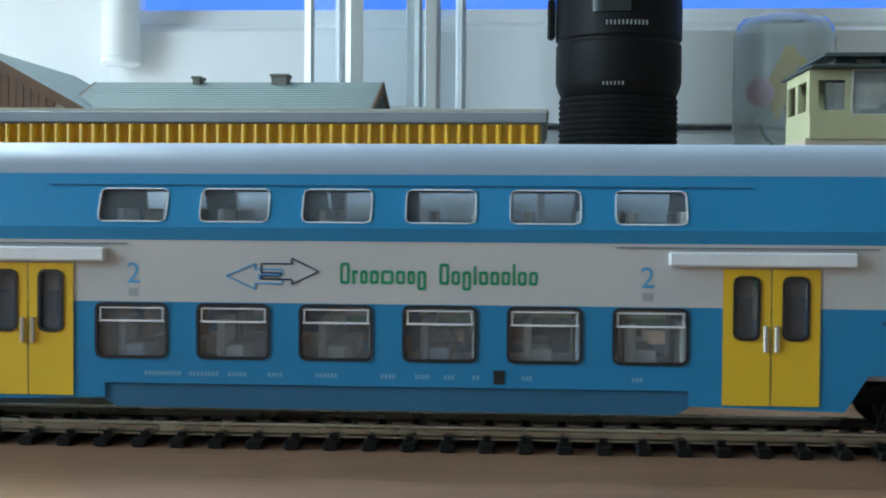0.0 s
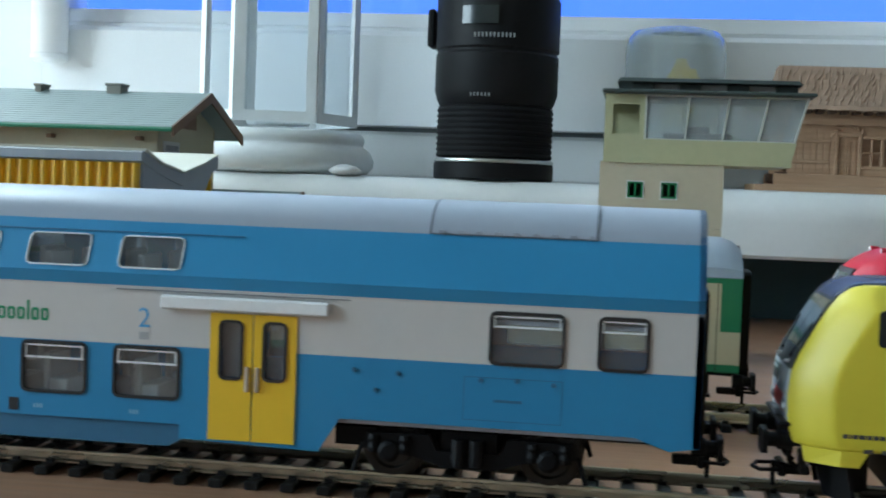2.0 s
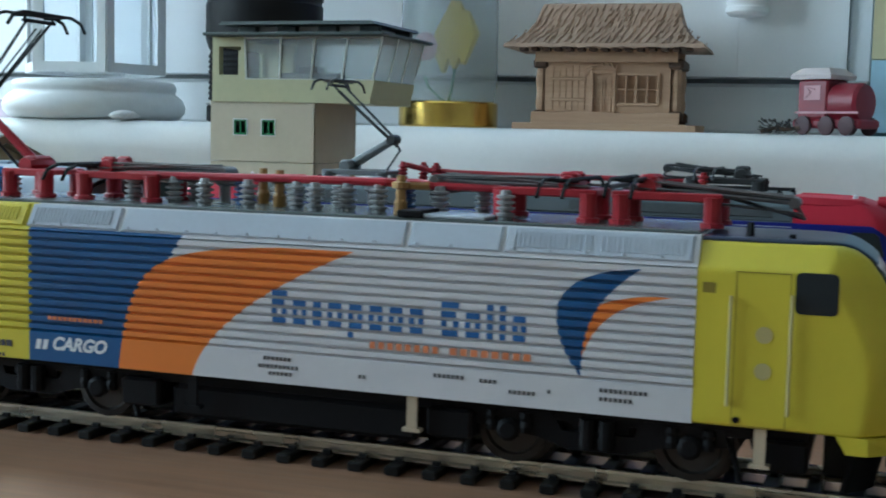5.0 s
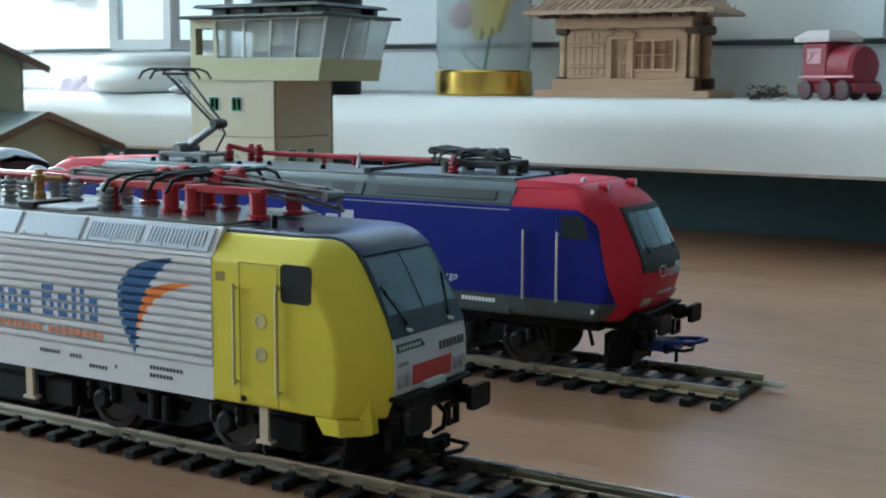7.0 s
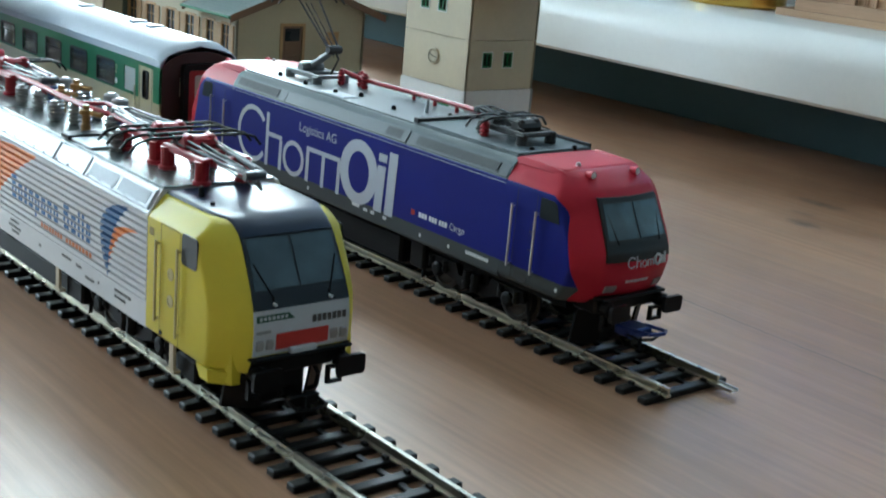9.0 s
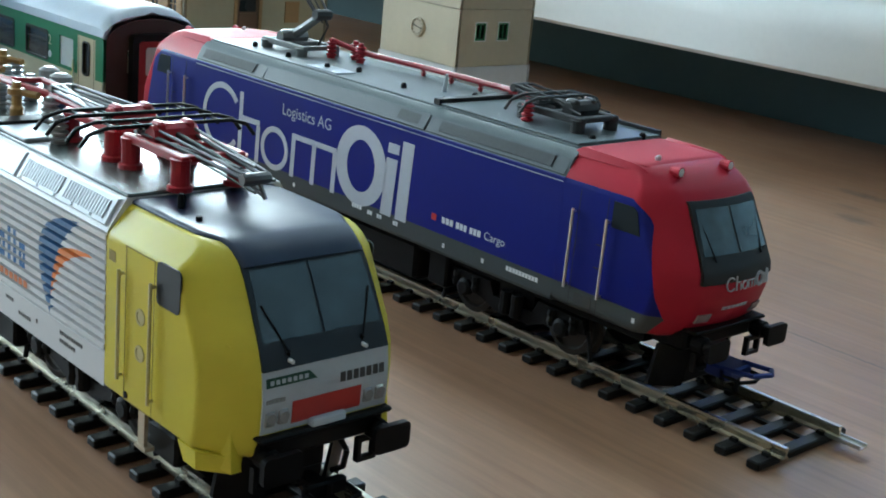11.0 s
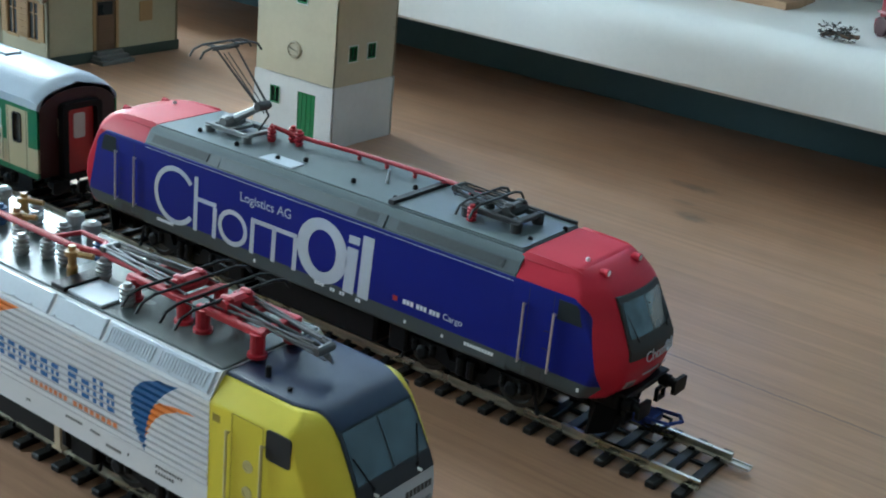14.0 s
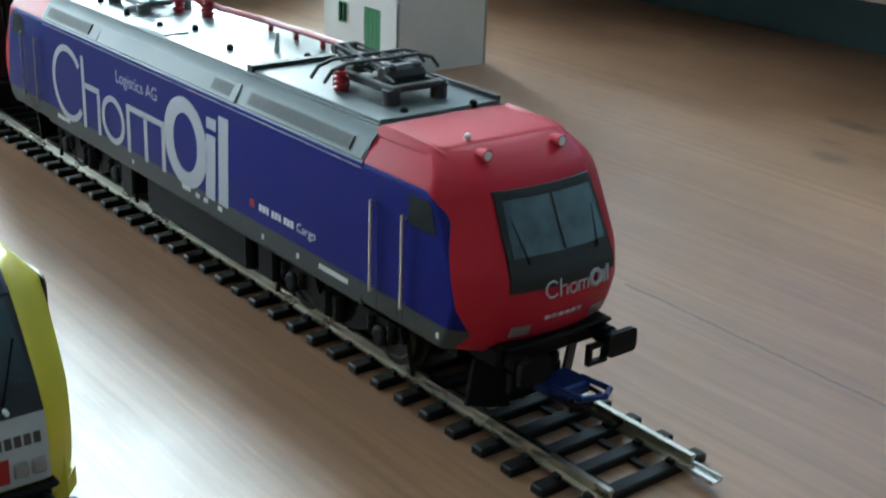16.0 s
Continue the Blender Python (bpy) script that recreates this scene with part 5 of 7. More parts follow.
        bars("lettering", body, BLACKPRINT, s * (W + 0.05), -73 if s < 0 else 54, 17.2, 1.5, [0.9, 0.9, 0.9, -0.7, 1, 0.5, 0.9, 1, 1, 0.5, 1, 0.7, -0.4, 0.9, 0.9, 1.3], 0.25, out=s)
        for x0, z, n in ((-3.5, 19.0, 7), (-4.5, 17.6, 10), (-2.5, 16.4, 6), (14.5, 17.2, 2), (28, 18.6, 7), (36, 18.4, 4), (41, 17.0, 6), (47.5, 17.6, 1), (56, 18.6, 10), (56, 17.2, 7), (-60, 15.2, 3)):
            bars("small_print", body, BLACKPRINT, s * (W + 0.04), x0, z, 0.85, [0.45] * n, 0.34, out=s)
    # under floor
    for e in (-1, 1):
        bogie(lo, e * 55, 6.2, 30, 12.6, "black three-piece bogie with coil springs")
    b = B()
    box(b, -88, 88, -12.5, 12.5, 12.4, 14.2)
    box(b, -24, 24, -13.4, 13.4, 6.4, 12.4, 0.8)
    for x in (-30, 30, -84, 84):
        box(b, x - 4, x + 4, -14.5, 14.5, 7.8, 13, 0.5)
    pieces("underframe", b, BLACK, lo)
    for x in (24, 81, -18, -82):
        b = B()
        box(b, x - 0.9, x + 0.9, -16.2, -15.6, 9.2, 15.0)
        box(b, x - 1.6, x + 1.6, -16.4, -14.8, 8.8, 9.4)
        part("footstep", b, COPPER if x in (24, 81) else BLACK, lo, "bare bronze-coloured footstep tab" if x in (24, 81) else "")
    # roof gear
    pantograph(lo, -61.5, 44.6, -1, True, RED, BLACK, 80.2, 15.6, 62.9, 1.0, 9.0, True, -63.0, 4.2)
    insulator(lo, -69.0, -4.0, 44.7, BLUEINS, 5.6, 1.5)
    insulator(lo, -71.5, 4.0, 44.7, GREYINS, 5.0, 1.3)
    b = B()
    pipe(b, [(-76, -3, 45.3), (-72.5, -4, 45.3), (-69, -4, 45.3), (-66, -3, 46.3)], 0.7)
    part("roof_cable", b, BLACK, lo)
    pantograph(lo, -41.0, 44.6, 1, False, RED, BLACK, 51.3, 21.0, 50.7, -7.0, 12.5)
    pantograph(lo, 43.0, 44.6, -1, False, RED, BLACK, 51.7, 21.0, 50.7, -3.5, 12.5)
    pantograph(lo, 63.5, 44.6, 1, False, RED, BLACK, 52.1, 20.0, 49.1, -6.0, 12.5)
    b = B()
    pipe(b, [(-40, -3.5, 49.7), (-20, -3.5, 49.9), (-5, -4.5, 50.1), (14, -4.5, 50.1), (22, -2, 49.7), (34, -2, 49.7)], 0.75, 8)
    pipe(b, [(8, -4.5, 50.1), (10, 2, 50.1), (18, 2, 50.1), (22, -2, 49.9)], 0.6, 6)
    part("busbar", b, RED, lo, "red high-voltage roof bar")
    spots = [(-38.5, -3.5), (-29.5, -3.5), (-21, -7), (-17, 0), (-12.5, -6), (-8, 3), (-3.5, -4.5), (1.5, -7.5), (1.5, 3.5), (6.5, -4.5), (12.5, -4.5), (15, 3), (23.5, -3), (37, -8), (29, 5), (-30, 5), (-13, 7)]
    for i, (x, y) in enumerate(spots):
        insulator(lo, x, y, 44.7, DIMBLUE if i in (3, 11) else GREYINS, 5.0, 1.65)
    for x, y in ((-15.5, 5.5), (-8.5, -1.5), (17.5, -6.5)):
        b = B()
        lathe(b, [(1.2, 44.7), (1.2, 46.7), (0.9, 47.3), (0.9, 49.1), (1.6, 49.3), (1.6, 50.3), (0.8, 50.5), (0.8, 51.5)], (x, y, 0), 12)
        rod(b, (x, y, 49.7), (x + 4.5, y + 2, 49.7), 0.7)
        part("switch_bushing", b, BRASS, lo, "ochre brown bushing")
    for x, y, r in ((0, 8, 2.0), (7, 7, 2.1), (-24, 6, 1.8)):
        b = B()
        lathe(b, [(r * 0.6, 44.7), (r * 0.6, 47.7), (r, 48.1), (r, 50.1), (r * 0.5, 50.7)], (x, y, 0), 14)
        part("transformer_cap", b, GREYINS, lo, "grey round cap")
    b = B()
    box(b, 24, 35, -13.0, -4.5, 44.7, 45.4, 0.2)
    part("roof_grille", b, SILVERPANEL, lo, "pale meshed roof grille")
    b = B()
    box(b, 19.5, 24, -13.6, -3, 44.75, 45.9, 0.2)
    part("roof_ridge", b, BLACK, lo)
    return lo


lemon_loco()

# ------------------------------------------------------------ blue and red locomotive
DEEP, CRIMSON, GREYGREEN, STEEL = (0.007, 0.012, 0.19), (0.43, 0.014, 0.036), (0.065, 0.075, 0.078), (0.10, 0.125, 0.135)


def blue_livery(x, y, z):
    ax = x.size()
    low = (z < 20.9) * (ax < 92.0)
    roofside = z > 41.2
    over = (z - 36.6).either(0.0)
    red_side = (ax + over.sq() * 0.17 + z * 0.25 - 96.3) > 0.0
    red_slant = (z < 20.9) * ((ax - (z * 0.9 + 73.0)) > 0.0)
    red_roof = roofside * (ax > 65.8)
    return [(low, GREYGREEN), (roofside, STEEL), (red_side, CRIMSON), (red_slant, CRIMSON), (red_roof, CRIMSON)]


BLUEPAINT = surface("deep_blue_red_and_grey_paint", DEEP, 0.42, grain=600, vary=0.04, patchy=0.06, bump=0.008, blotch=30, paint=blue_livery, spec=0.22)
VENTGREY = surface("dark_grey_vent", (0.042, 0.047, 0.05), 0.65, grain=900, vary=0.3)
GREYGEAR = surface("mid_grey_roof_gear", (0.17, 0.178, 0.185), 0.42)
REDROOF = surface("red_cab_roof_paint", CRIMSON, 0.6, vary=0.04, spec=0.3)
# darker copy of the deck grey: shade of the roof slope put into colour
STEELSIDE = surface("shaded_grey_roof_side", (0.062, 0.076, 0.084), 0.5, grain=500, blotch=40, patchy=0.12)
STEELROOF = surface("grey_blue_roof_deck", STEEL, 0.36, grain=500, blotch=40, patchy=0.12)
PALEPRINT = surface("pale_grey_blue_print", (0.5, 0.53, 0.6), 0.5)


def blue_loco():
    CX = 11.2
    lo = thing("electric_locomotive", (CX, FAR_Y - 0.5, 0), label="deep blue model electric locomotive with red cab ends and grey roof", category="model locomotive")
    W = 16.9
    LV = [(16.5, 92.8, 16.3), (18, 94.4, W), (21, 96.0, W), (25, 97.1, W), (29.5, 96.6, W), (33, 94.9, W), (37, 92.8, W), (41, 90.7, W), (43, 88.8, 15.6), (45, 85.4, 14.0), (46.3, 82.0, 12.8)]
    BACK = 65.8
    half = [(16.6, 16.5), (W, 17.2), (W, 41.0), (15.0, 44.6), (13.4, 46.0), (13.0, 46.2)]
    ring = half + [(-y, z) for y, z in half[::-1]]
    b = B()
    prism(b, ring, "x", -BACK + 0.02, BACK - 0.02)
    body = part("body", b, BLUEPAINT, lo, "deep blue body side over a grey sill")
    FRONT = LV
    for e in (-1, 1):
        ext = 2.4 if e < 0 else 0.0
        LV = [(z, x + ext, w_) for z, x, w_ in FRONT]
        b = B()
        hull(b, mirror_x(cab_slices(LV, BACK, 5.6, 6.3, 10.6, 1.5), e))
        soften(b, BACK, 0.8, 13)
        cab = part("cab", b, BLUEPAINT, lo, "red driving cab", sharp=24)
        b = B()
        front_patch(b, LV, 27.6, 41.6, -10.6, 10.6, -9.8, 9.8, e, 0.25, 20, bow=1.5)
        hood = part("windscreen_surround", b, BLACKTRIM, cab, "black windscreen surround")
        b = B()
        front_patch(b, LV, 32.6, 40.4, -9.5, -0.3, -8.9, -0.3, e, 0.36, 12, bow=1.5)
        front_patch(b, LV, 32.6, 40.4, 0.3, 9.5, 0.3, 8.9, e, 0.36, 12, bow=1.5)
        part("windscreen", b, PALESCREEN, hood, "windscreen panes with pale blue reflections in their colour")
        for s in (-1, 1):
            b = B()
            x, _ = at_level(LV, 31)
            rod(b, (e * (x - 0.4), s * 7.0, 31.6), (e * (at_level(LV, 39)[0] - 0.6), s * 8.4, 39), 0.2, 5)
            part("wiper", b, BLACK, hood)
            b = B()
            front_patch(b, LV, 19.9, 21.7, *sorted((s * 6.4, s * 9.6)), *sorted((s * 6.4, s * 9.6)), e, 0.15, 3, bow=1.5)
            part("headlight", b, surface("clear_headlight", (0.3, 0.25, 0.26), 0.2) if (e, s) == (-1, -1) else bpy.data.materials["clear_headlight"], cab)
            b = B()
            z = 45.0
            lathe(b, [(0.7, z - 1), (0.7, z + 0.4)], (e * 84.4, s * 7.6, 0), 8)
            lathe(b, [(0.8, e * 83.2), (1.0, e * 85.4)], (0, s * 7.6, z + 0.9), 10, "x")
            horn = part("roof_lamp", b, REDROOF, cab, "small red roof lamp")
            b = B()
            lathe(b, [(0.8, e * 85.42), (0.5, e * 85.5)], (0, s * 7.6, z + 0.9), 10, "x")
            part("lamp_lens", b, WHITEPRINT, horn)
        b = B()
        on = lambda y, z: (e * (at_level(LV, z)[0] + 0.34 - 1.5 * (y / 12.0) ** 2), y * e, z)
        for y0, z0, y1, z1, t in ((-1.9, 26.0, -1.9, 28.7, 0.15), (-0.6, 26.0, -0.6, 27.2, 0.15), (-1.8, 27.5, -0.8, 27.5, 0.15), (1.9, 26.0, 1.9, 27.5, 0.15), (2.9, 26.0, 2.9, 27.3, 0.15),
                                  (3.9, 26.0, 3.9, 27.3, 0.15), (2.0, 27.4, 3.8, 27.4, 0.15), (7.5, 26.0, 7.5, 28.0, 0.32), (8.5, 26.0, 8.5, 28.6, 0.32)):
            rod(b, on(y0, z0), on(y1, z1), t, 6)
        for cy, cz, ry, rz, t, a0, a1 in ((-3.5, 27.3, 1.2, 1.25, 0.15, 40, 320), (0.7, 26.75, 0.75, 0.75, 0.15, 0, 360), (5.7, 27.2, 1.15, 1.15, 0.36, 0, 360)):
            pipe(b, [on(cy + ry * math.cos(radians(a0 + (a1 - a0) * i / 12)), cz + rz * math.sin(radians(a0 + (a1 - a0) * i / 12))) for i in range(13)], t, 6)
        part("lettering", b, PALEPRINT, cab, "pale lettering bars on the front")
        b = B()
        for i in range(6):
            front_patch(b, LV, 22.2, 22.8, -4 + i * 1.3, -3.1 + i * 1.3, -4 + i * 1.3, -3.1 + i * 1.3, e, 0.2, 1, bow=1.5, m=2)
        part("print_bar", b, PALEPRINT, cab)
        b = B()
        box(b, *sorted((e * 86, e * (94.4 + ext))), -11.4, 11.4, 14.6, 18.4, 0.6)
        box(b, *sorted((e * 92, e * (96.4 + ext))), -10.8, 10.8, 18.2, 18.9, 0.2)
        part("buffer_beam", b, BLACK, lo)
        b = B()
        box(b, *sorted((e * 84, e * 91.0)), -5.4, 5.4, 5.8, 12.4, 0.5)
        box(b, *sorted((e * 88, e * 93.5)), -3.2, 3.2, 8.6, 12.4, 0.4)
        part("coupling_box", b, BLACK, lo)
        for s in (-1, 1):
            b = B()
            hull(b, mirror_x([[(x, s * y, 14.4), (x - 0.7, s * y, 14.4), (x - 2.2, s * y, 5.6), (x - 1.5, s * y, 5.6)] for x, y in ((92.6, 5.6), (91.2, 8.8), (89.0, 11.4))], e))
            part("plough", b, BLACK, lo)
        buffers(lo, e * (95.2 + ext), e, 16.4, 9.2, 6.2, 4.0)
        for s in (-1, 1):
            b = B()
            frame_ring(b, [(s * 6.2, 14.8), (s * 10.4, 14.8), (s * 10.4, 11.2), (s * 6.2, 11.2)], [(s * 6.9, 14.1), (s * 9.7, 14.1), (s * 9.7, 11.9), (s * 6.9, 11.9)], "x", *sorted((e * (95.4 + ext), e * (96.4 + ext))))
            part("shunter_step", b, BLACK, lo)
        coupling(lo, e * 93, e, 9.6)
        if e > 0:
            b = B()
            pipe(b, [(98, -3.2, 11.2), (104.4, -3.0, 11.8), (106.4, 0, 12.2), (104.4, 3.0, 11.8), (98, 3.2, 11.2)], 0.5)
            box(b, 94, 100, -3.6, 3.6, 9.0, 11.4, 0.4)
            part("coupling_loop", b, surface("dark_blue_metal", (0.02, 0.04, 0.2), 0.35, metal=0.4), lo, "dark blue coupling loop")
        # raised red cab roof with side ridges
        b = B()
        roof_sheet(b, [(65.0, 46.3, 0, 1, 12.4), (76, 46.3, 0, 1, 12.4), (79.0, 46.3, 0, 1, 12.1), (80.2, 46.2, 0.1, 0.99, 11.5), (81.6, 45.4, 0.32, 0.95, 10.6)], e, 0.2, 0.1)
        roof = part("cab_roof", b, REDROOF, cab, "red cab roof", sharp=40)
        for s in (-1, 1):
            b = B()
            hull(b, mirror_x([[(x + d[0], s * (y0 - h * y1), z0 + h * z1) for y1, z1 in ((-0.15, 0), (0.55, 1.05), (0.85, 1.0), (1.5, 0.2), (1.2, -0.6), (0.3, -0.6))]
                              for x, h, y0, z0, d in ((64.0, 0.5, 13.9, 45.0, (0, 0)), (66.0, 1.5, 13.8, 45.3, (0, 0)), (72, 1.4, 13.75, 45.3, (0, 0)), (78, 1.2, 13.6, 45.3, (0, 0)), (80.0, 0.8, 13.2, 45.35, (0, 0)), (81.6, 0.3, 12.6, 45.2, (0, 0)))], e))
            part("roof_ridge", b, REDROOF, roof, sharp=50)
        b = B()
        lathe(b, [(0.55, 46.2), (0.55, 47.2), (0.25, 47.5)], (e * 78.5, -6 * e, 0), 8)
        part("aerial", b, WHITEPRINT, roof)
        for s in (-1, 1):
            b = B()
            prism(b, [(e * 78.4, 39.8), (e * 83.0, 39.8), (e * 84.0, 39.0), (e * 85.2, 34.8), (e * 78.4, 34.8)], "y", *sorted((s * (W - 0.2), s * (W + 0.1))))
            part("side_window", b, DARKGLASS, cab, "dark cab side window")
            for xx in (69.5, 77.9):
                b = B()
                rod(b, (e * xx, s * (W + 0.9), 20.6), (e * xx, s * (W + 0.9), 36.2), 0.3)
                for zz in (21.2, 35.6):
                    rod(b, (e * xx, s * W, zz), (e * xx, s * (W + 0.9), zz), 0.25, 5)
                part("handrail", b, SILVERMETAL, cab)
            b = B()
            for xx in (70.3, 77.2):
                box(b, e * xx - 0.07, e * xx + 0.07, *sorted((s * W, s * (W + 0.03))), 17.4, 40)
            for zz in (26, 30.5):
                box(b, *sorted((e * 75.4, e * 76.8)), *sorted((s * W, s * (W + 0.05))), zz, zz + 0.25)
            part("door_outline", b, BLACKTRIM, cab)
            b = B()
            prism(b, rounded(4.4, 2.4, 0.6, 2, e * 73.7, 18.9), "y", *sorted((s * W, s * (W + 0.05))))
            part("door_step", b, DARK, cab)
    b = B()
    box(b, -64.6, 64.6, -12.9, 12.9, 46.1, 46.6, 0.2)
    part("roof_deck", b, STEELROOF, lo, "grey-blue roof deck")
    b = B()
    box(b, 24.7, 64.4, -12.6, 12.6, 46.65, 47.1, 0.2)
    part("roof_well", b, STEELROOF, lo)
    b = B()
    box(b, 22.8, 24.6, -12.8, 12.8, 46.65, 47.9)
    box(b, 40, 64.2, 12.0, 12.8, 46.65, 47.9)
    pieces("roof_edge", b, BLACKTRIM, lo)
    for s in (-1, 1):
        def plane(u, k, d):
            return (u, s * (W - 2.2 * k + d * 0.85), 41.0 + 3.6 * k + d * 0.5)
        b = B()
        for x0, x1, lift in ((-65.5, -35.4, 0.25), (-35, 25, 0.45), (25.4, 65.5, 0.25)):
            hull(b, [[plane(x0, 0.1, 0), plane(x1, 0.1, 0), plane(x1, 1.0, 0), plane(x0, 1.0, 0)], [plane(x0 + 0.2, 0.14, lift), plane(x1 - 0.2, 0.14, lift), plane(x1 - 0.2, 0.98, lift), plane(x0 + 0.2, 0.98, lift)]])
        side = pieces("roof_side_panel", b, STEELSIDE, lo)[0]
        for x0, x1 in ((-63, -40), (15.5, 22.5), (29, 61.5)):
            b = B()
            hull(b, [[plane(x0, 0.3, 0.2), plane(x1, 0.3, 0.2), plane(x1, 0.85, 0.2), plane(x0, 0.85, 0.2)], [plane(x0, 0.3, 0.5), plane(x1, 0.3, 0.5), plane(x1, 0.85, 0.5), plane(x0, 0.85, 0.5)]])
            part("vent_grille", b, VENTGREY, side, "dark mesh vent")
        y = s * (W + 0.02)
        o = s
        M = (lambda v: v) if s < 0 else (lambda v: -v)
        # large pale mark: rings and bars
        b = B()
        ring_mark(b, M(-52.3), 28.7, 9.0, 8.9, 1.5, 1.5, y, o, *((38, 322) if s < 0 else (-142, 142)))
        part("lettering", b, PALEPRINT, body, "pale grey thin open ring mark")
        b = B()
        for x, z0, z1 in ((-44.6, 20.4, 36.8), (-36.8, 20.4, 29.6), (-21.8, 20.4, 31.0), (-13.6, 20.4, 30.2), (-5.6, 20.4, 30.2)):
            prism(b, [(M(x), z0), (M(x + 1.5), z0), (M(x + 1.8), z1), (M(x + 0.3), z1)], "y", y, y + o * 0.06)
        for xa, xb in ((-42.8, -35.3), (-20.2, -12.1), (-12.0, -4.1)):
            box(b, *sorted((M(xa), M(xb))), *sorted((y, y + o * 0.06)), 29.7, 31.0)
        part("lettering", b, PALEPRINT, body, "pale grey bar mark")
        b = B()
        ring_mark(b, M(-28.6), 25.6, 5.8, 5.4, 1.4, 1.4, y, o)
        part("lettering", b, PALEPRINT, body, "pale grey small ring mark")
        b = B()
        ring_mark(b, M(5.0), 29.1, 9.0, 9.2, 4.0, 3.2, y, o)
        part("lettering", b, PALEPRINT, body, "heavy pale grey ring mark")
        b = B()
        for x, z0, z1 in ((12.9, 20.2, 33.2), (18.0, 20.2, 37.8)):
            prism(b, [(M(x), z0), (M(x + 3.7), z0), (M(x + 4.6), z1), (M(x + 0.9), z1)], "y", y, y + o * 0.06)
        prism(b, [(M(14.0), 34.4), (M(17.7), 34.4), (M(17.9), 36.6), (M(14.2), 36.6)], "y", y, y + o * 0.06)
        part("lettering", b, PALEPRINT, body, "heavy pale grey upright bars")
        lettering(body, "Logistics AG", 3.85, PALEPRINT, M(-26.2), y + o * 0.03, 34.7, s)
        b = B()
        box(b, *sorted((M(29.9), M(31.4))), *sorted((y, y + o * 0.06)), 23.4, 24.8)
        part("red_mark", b, REDPANEL, body)
        bars("lettering", body, WHITEPRINT, y, M(33.2) if s < 0 else -46.6, 23.4, 1.7, [0.95, 0.95, 0.95, -0.7, 0.95, 0.85, 0.85, -0.7, 0.85, 0.85, 0.95], 0.28, out=o)
        lettering(body, "Cargo", 2.45, WHITEPRINT, M(46.0), y + o * 0.03, 23.4, s)
        for x0, z, n in ((-60, 19.0, 8), (3, 19.2, 4), (8.6, 18.9, 2), (12, 18.9, 2), (17.6, 18.8, 2), (53.2, 18.9, 10), (46, 18.4, 1), (34, 18.2, 1), (86, 18.6, 1), (-20, 18.2, 1)):
            bars("small_print", body, WHITEPRINT, s * (W + 0.03), x0, z, 1.2, [0.7] * n, 0.2, out=o)
        b = B()
        for x0, x1 in ((-65.5, 65.5),):
            box(b, x0, x1, *sorted((y, y + o * 0.04)), 40.2, 40.36)
        part("seam_line", b, PALEPRINT, body)
    for e in (-1, 1):
        bogie(lo, e * 52, 6.0, 28, 12.6, "black bogie with coil springs")
    b = B()
    box(b, -86, 86, -12.5, 12.5, 14.0, 16.6)
    box(b, -22, 22, -13.2, 13.2, 6.4, 15, 0.8)
    for x in (-30, 30):
        box(b, x - 3, x + 3, -14.0, 14.0, 8.0, 16.0, 0.5)
    pieces("underframe", b, BLACK, lo)
    # roof gear
    pantograph(lo, -43.5, 43.6, 1, True, GREYGEAR, DARK, 71.8, 8.5, 57.0, -7.0, 9.0, thick=1.35)
    pantograph(lo, 49.5, 44.6, -1, False, DARK, DARK, 52.2, 14.0, 52.0, 4.0, 9.0)
    b = B()
    pipe(b, [(-34, 2.5, 51.0), (-27, 5, 49.4), (-20, 6.4, 49.0), (-6, 8.6, 48.8), (20, 9.4, 48.8), (38, 8.0, 49.0)], 0.7, 8)
    part("busbar", b, RED, lo, "thin red roof line")
    for x, y in ((-6, 9.4), (4, 9.4), (14, 9.4), (24, 9.4), (33, 9.4)):
        insulator(lo, x, y, 46.6, RED, 2.2, 0.7, 2, "line_support")
    for x, y in ((-33, 2), (-29, 6.5), (-25, 5), (44.9, -7)):
        insulator(lo, x, y, 46.6, RED, 4.8, 1.3)
    for x, y in ((-52, -8), (-14, -4), (6, -7), (22, -9), (20, 2), (34, 8), (62, -6), (64, 7), (-20, -9), (-36, -9)):
        b = B()
        lathe(b, [(0.7, 46.5), (0.7, 47.4), (0.4, 47.8)], (x, y, 0), 8)
        part("roof_stud", b, BLACK, lo)
    b = B()
    rod(b, (12, 0, 46.5), (12.4, 0, 50.6), 0.6, 8, 0.3)
    part("roof_post", b, surface("pale_grey_post", (0.45, 0.47, 0.5), 0.4), lo)
    b = B()
    box(b, -24, -12, -12.2, -6.5, 46.62, 46.9)
    part("roof_grille", b, SILVERPANEL, lo)
    return lo


blue_loco()


# ------------------------------------------------------------ signal tower
CREAM = surface("cream_building_plastic", (0.52, 0.46, 0.33), 0.55, grain=400, blotch=60, patchy=0.1)
WHITEBLD = surface("white_building_plastic", (0.66, 0.66, 0.66), 0.5, grain=400, blotch=60)
PALEGREEN = surface("pale_yellow_green_plastic", (0.47, 0.46, 0.27), 0.5, grain=400, blotch=50)
GREENTRIM = surface("green_joinery_plastic", (0.012, 0.17, 0.05), 0.4)
ROOFDARK = surface("dark_green_grey_roof_card", (0.045, 0.06, 0.055), 0.6, grain=300, blotch=60, patchy=0.15)
THINGLASS = clear("thin_clear_plastic", (0.9, 0.93, 0.95), 0.05, 1.12)


MILKY = clear("milky_clear_plastic", (0.84, 0.88, 0.88), 0.16, 1.2)
MILKY.node_tree.nodes["Principled BSDF"].inputs["Transmission Weight"].default_value = 0.84


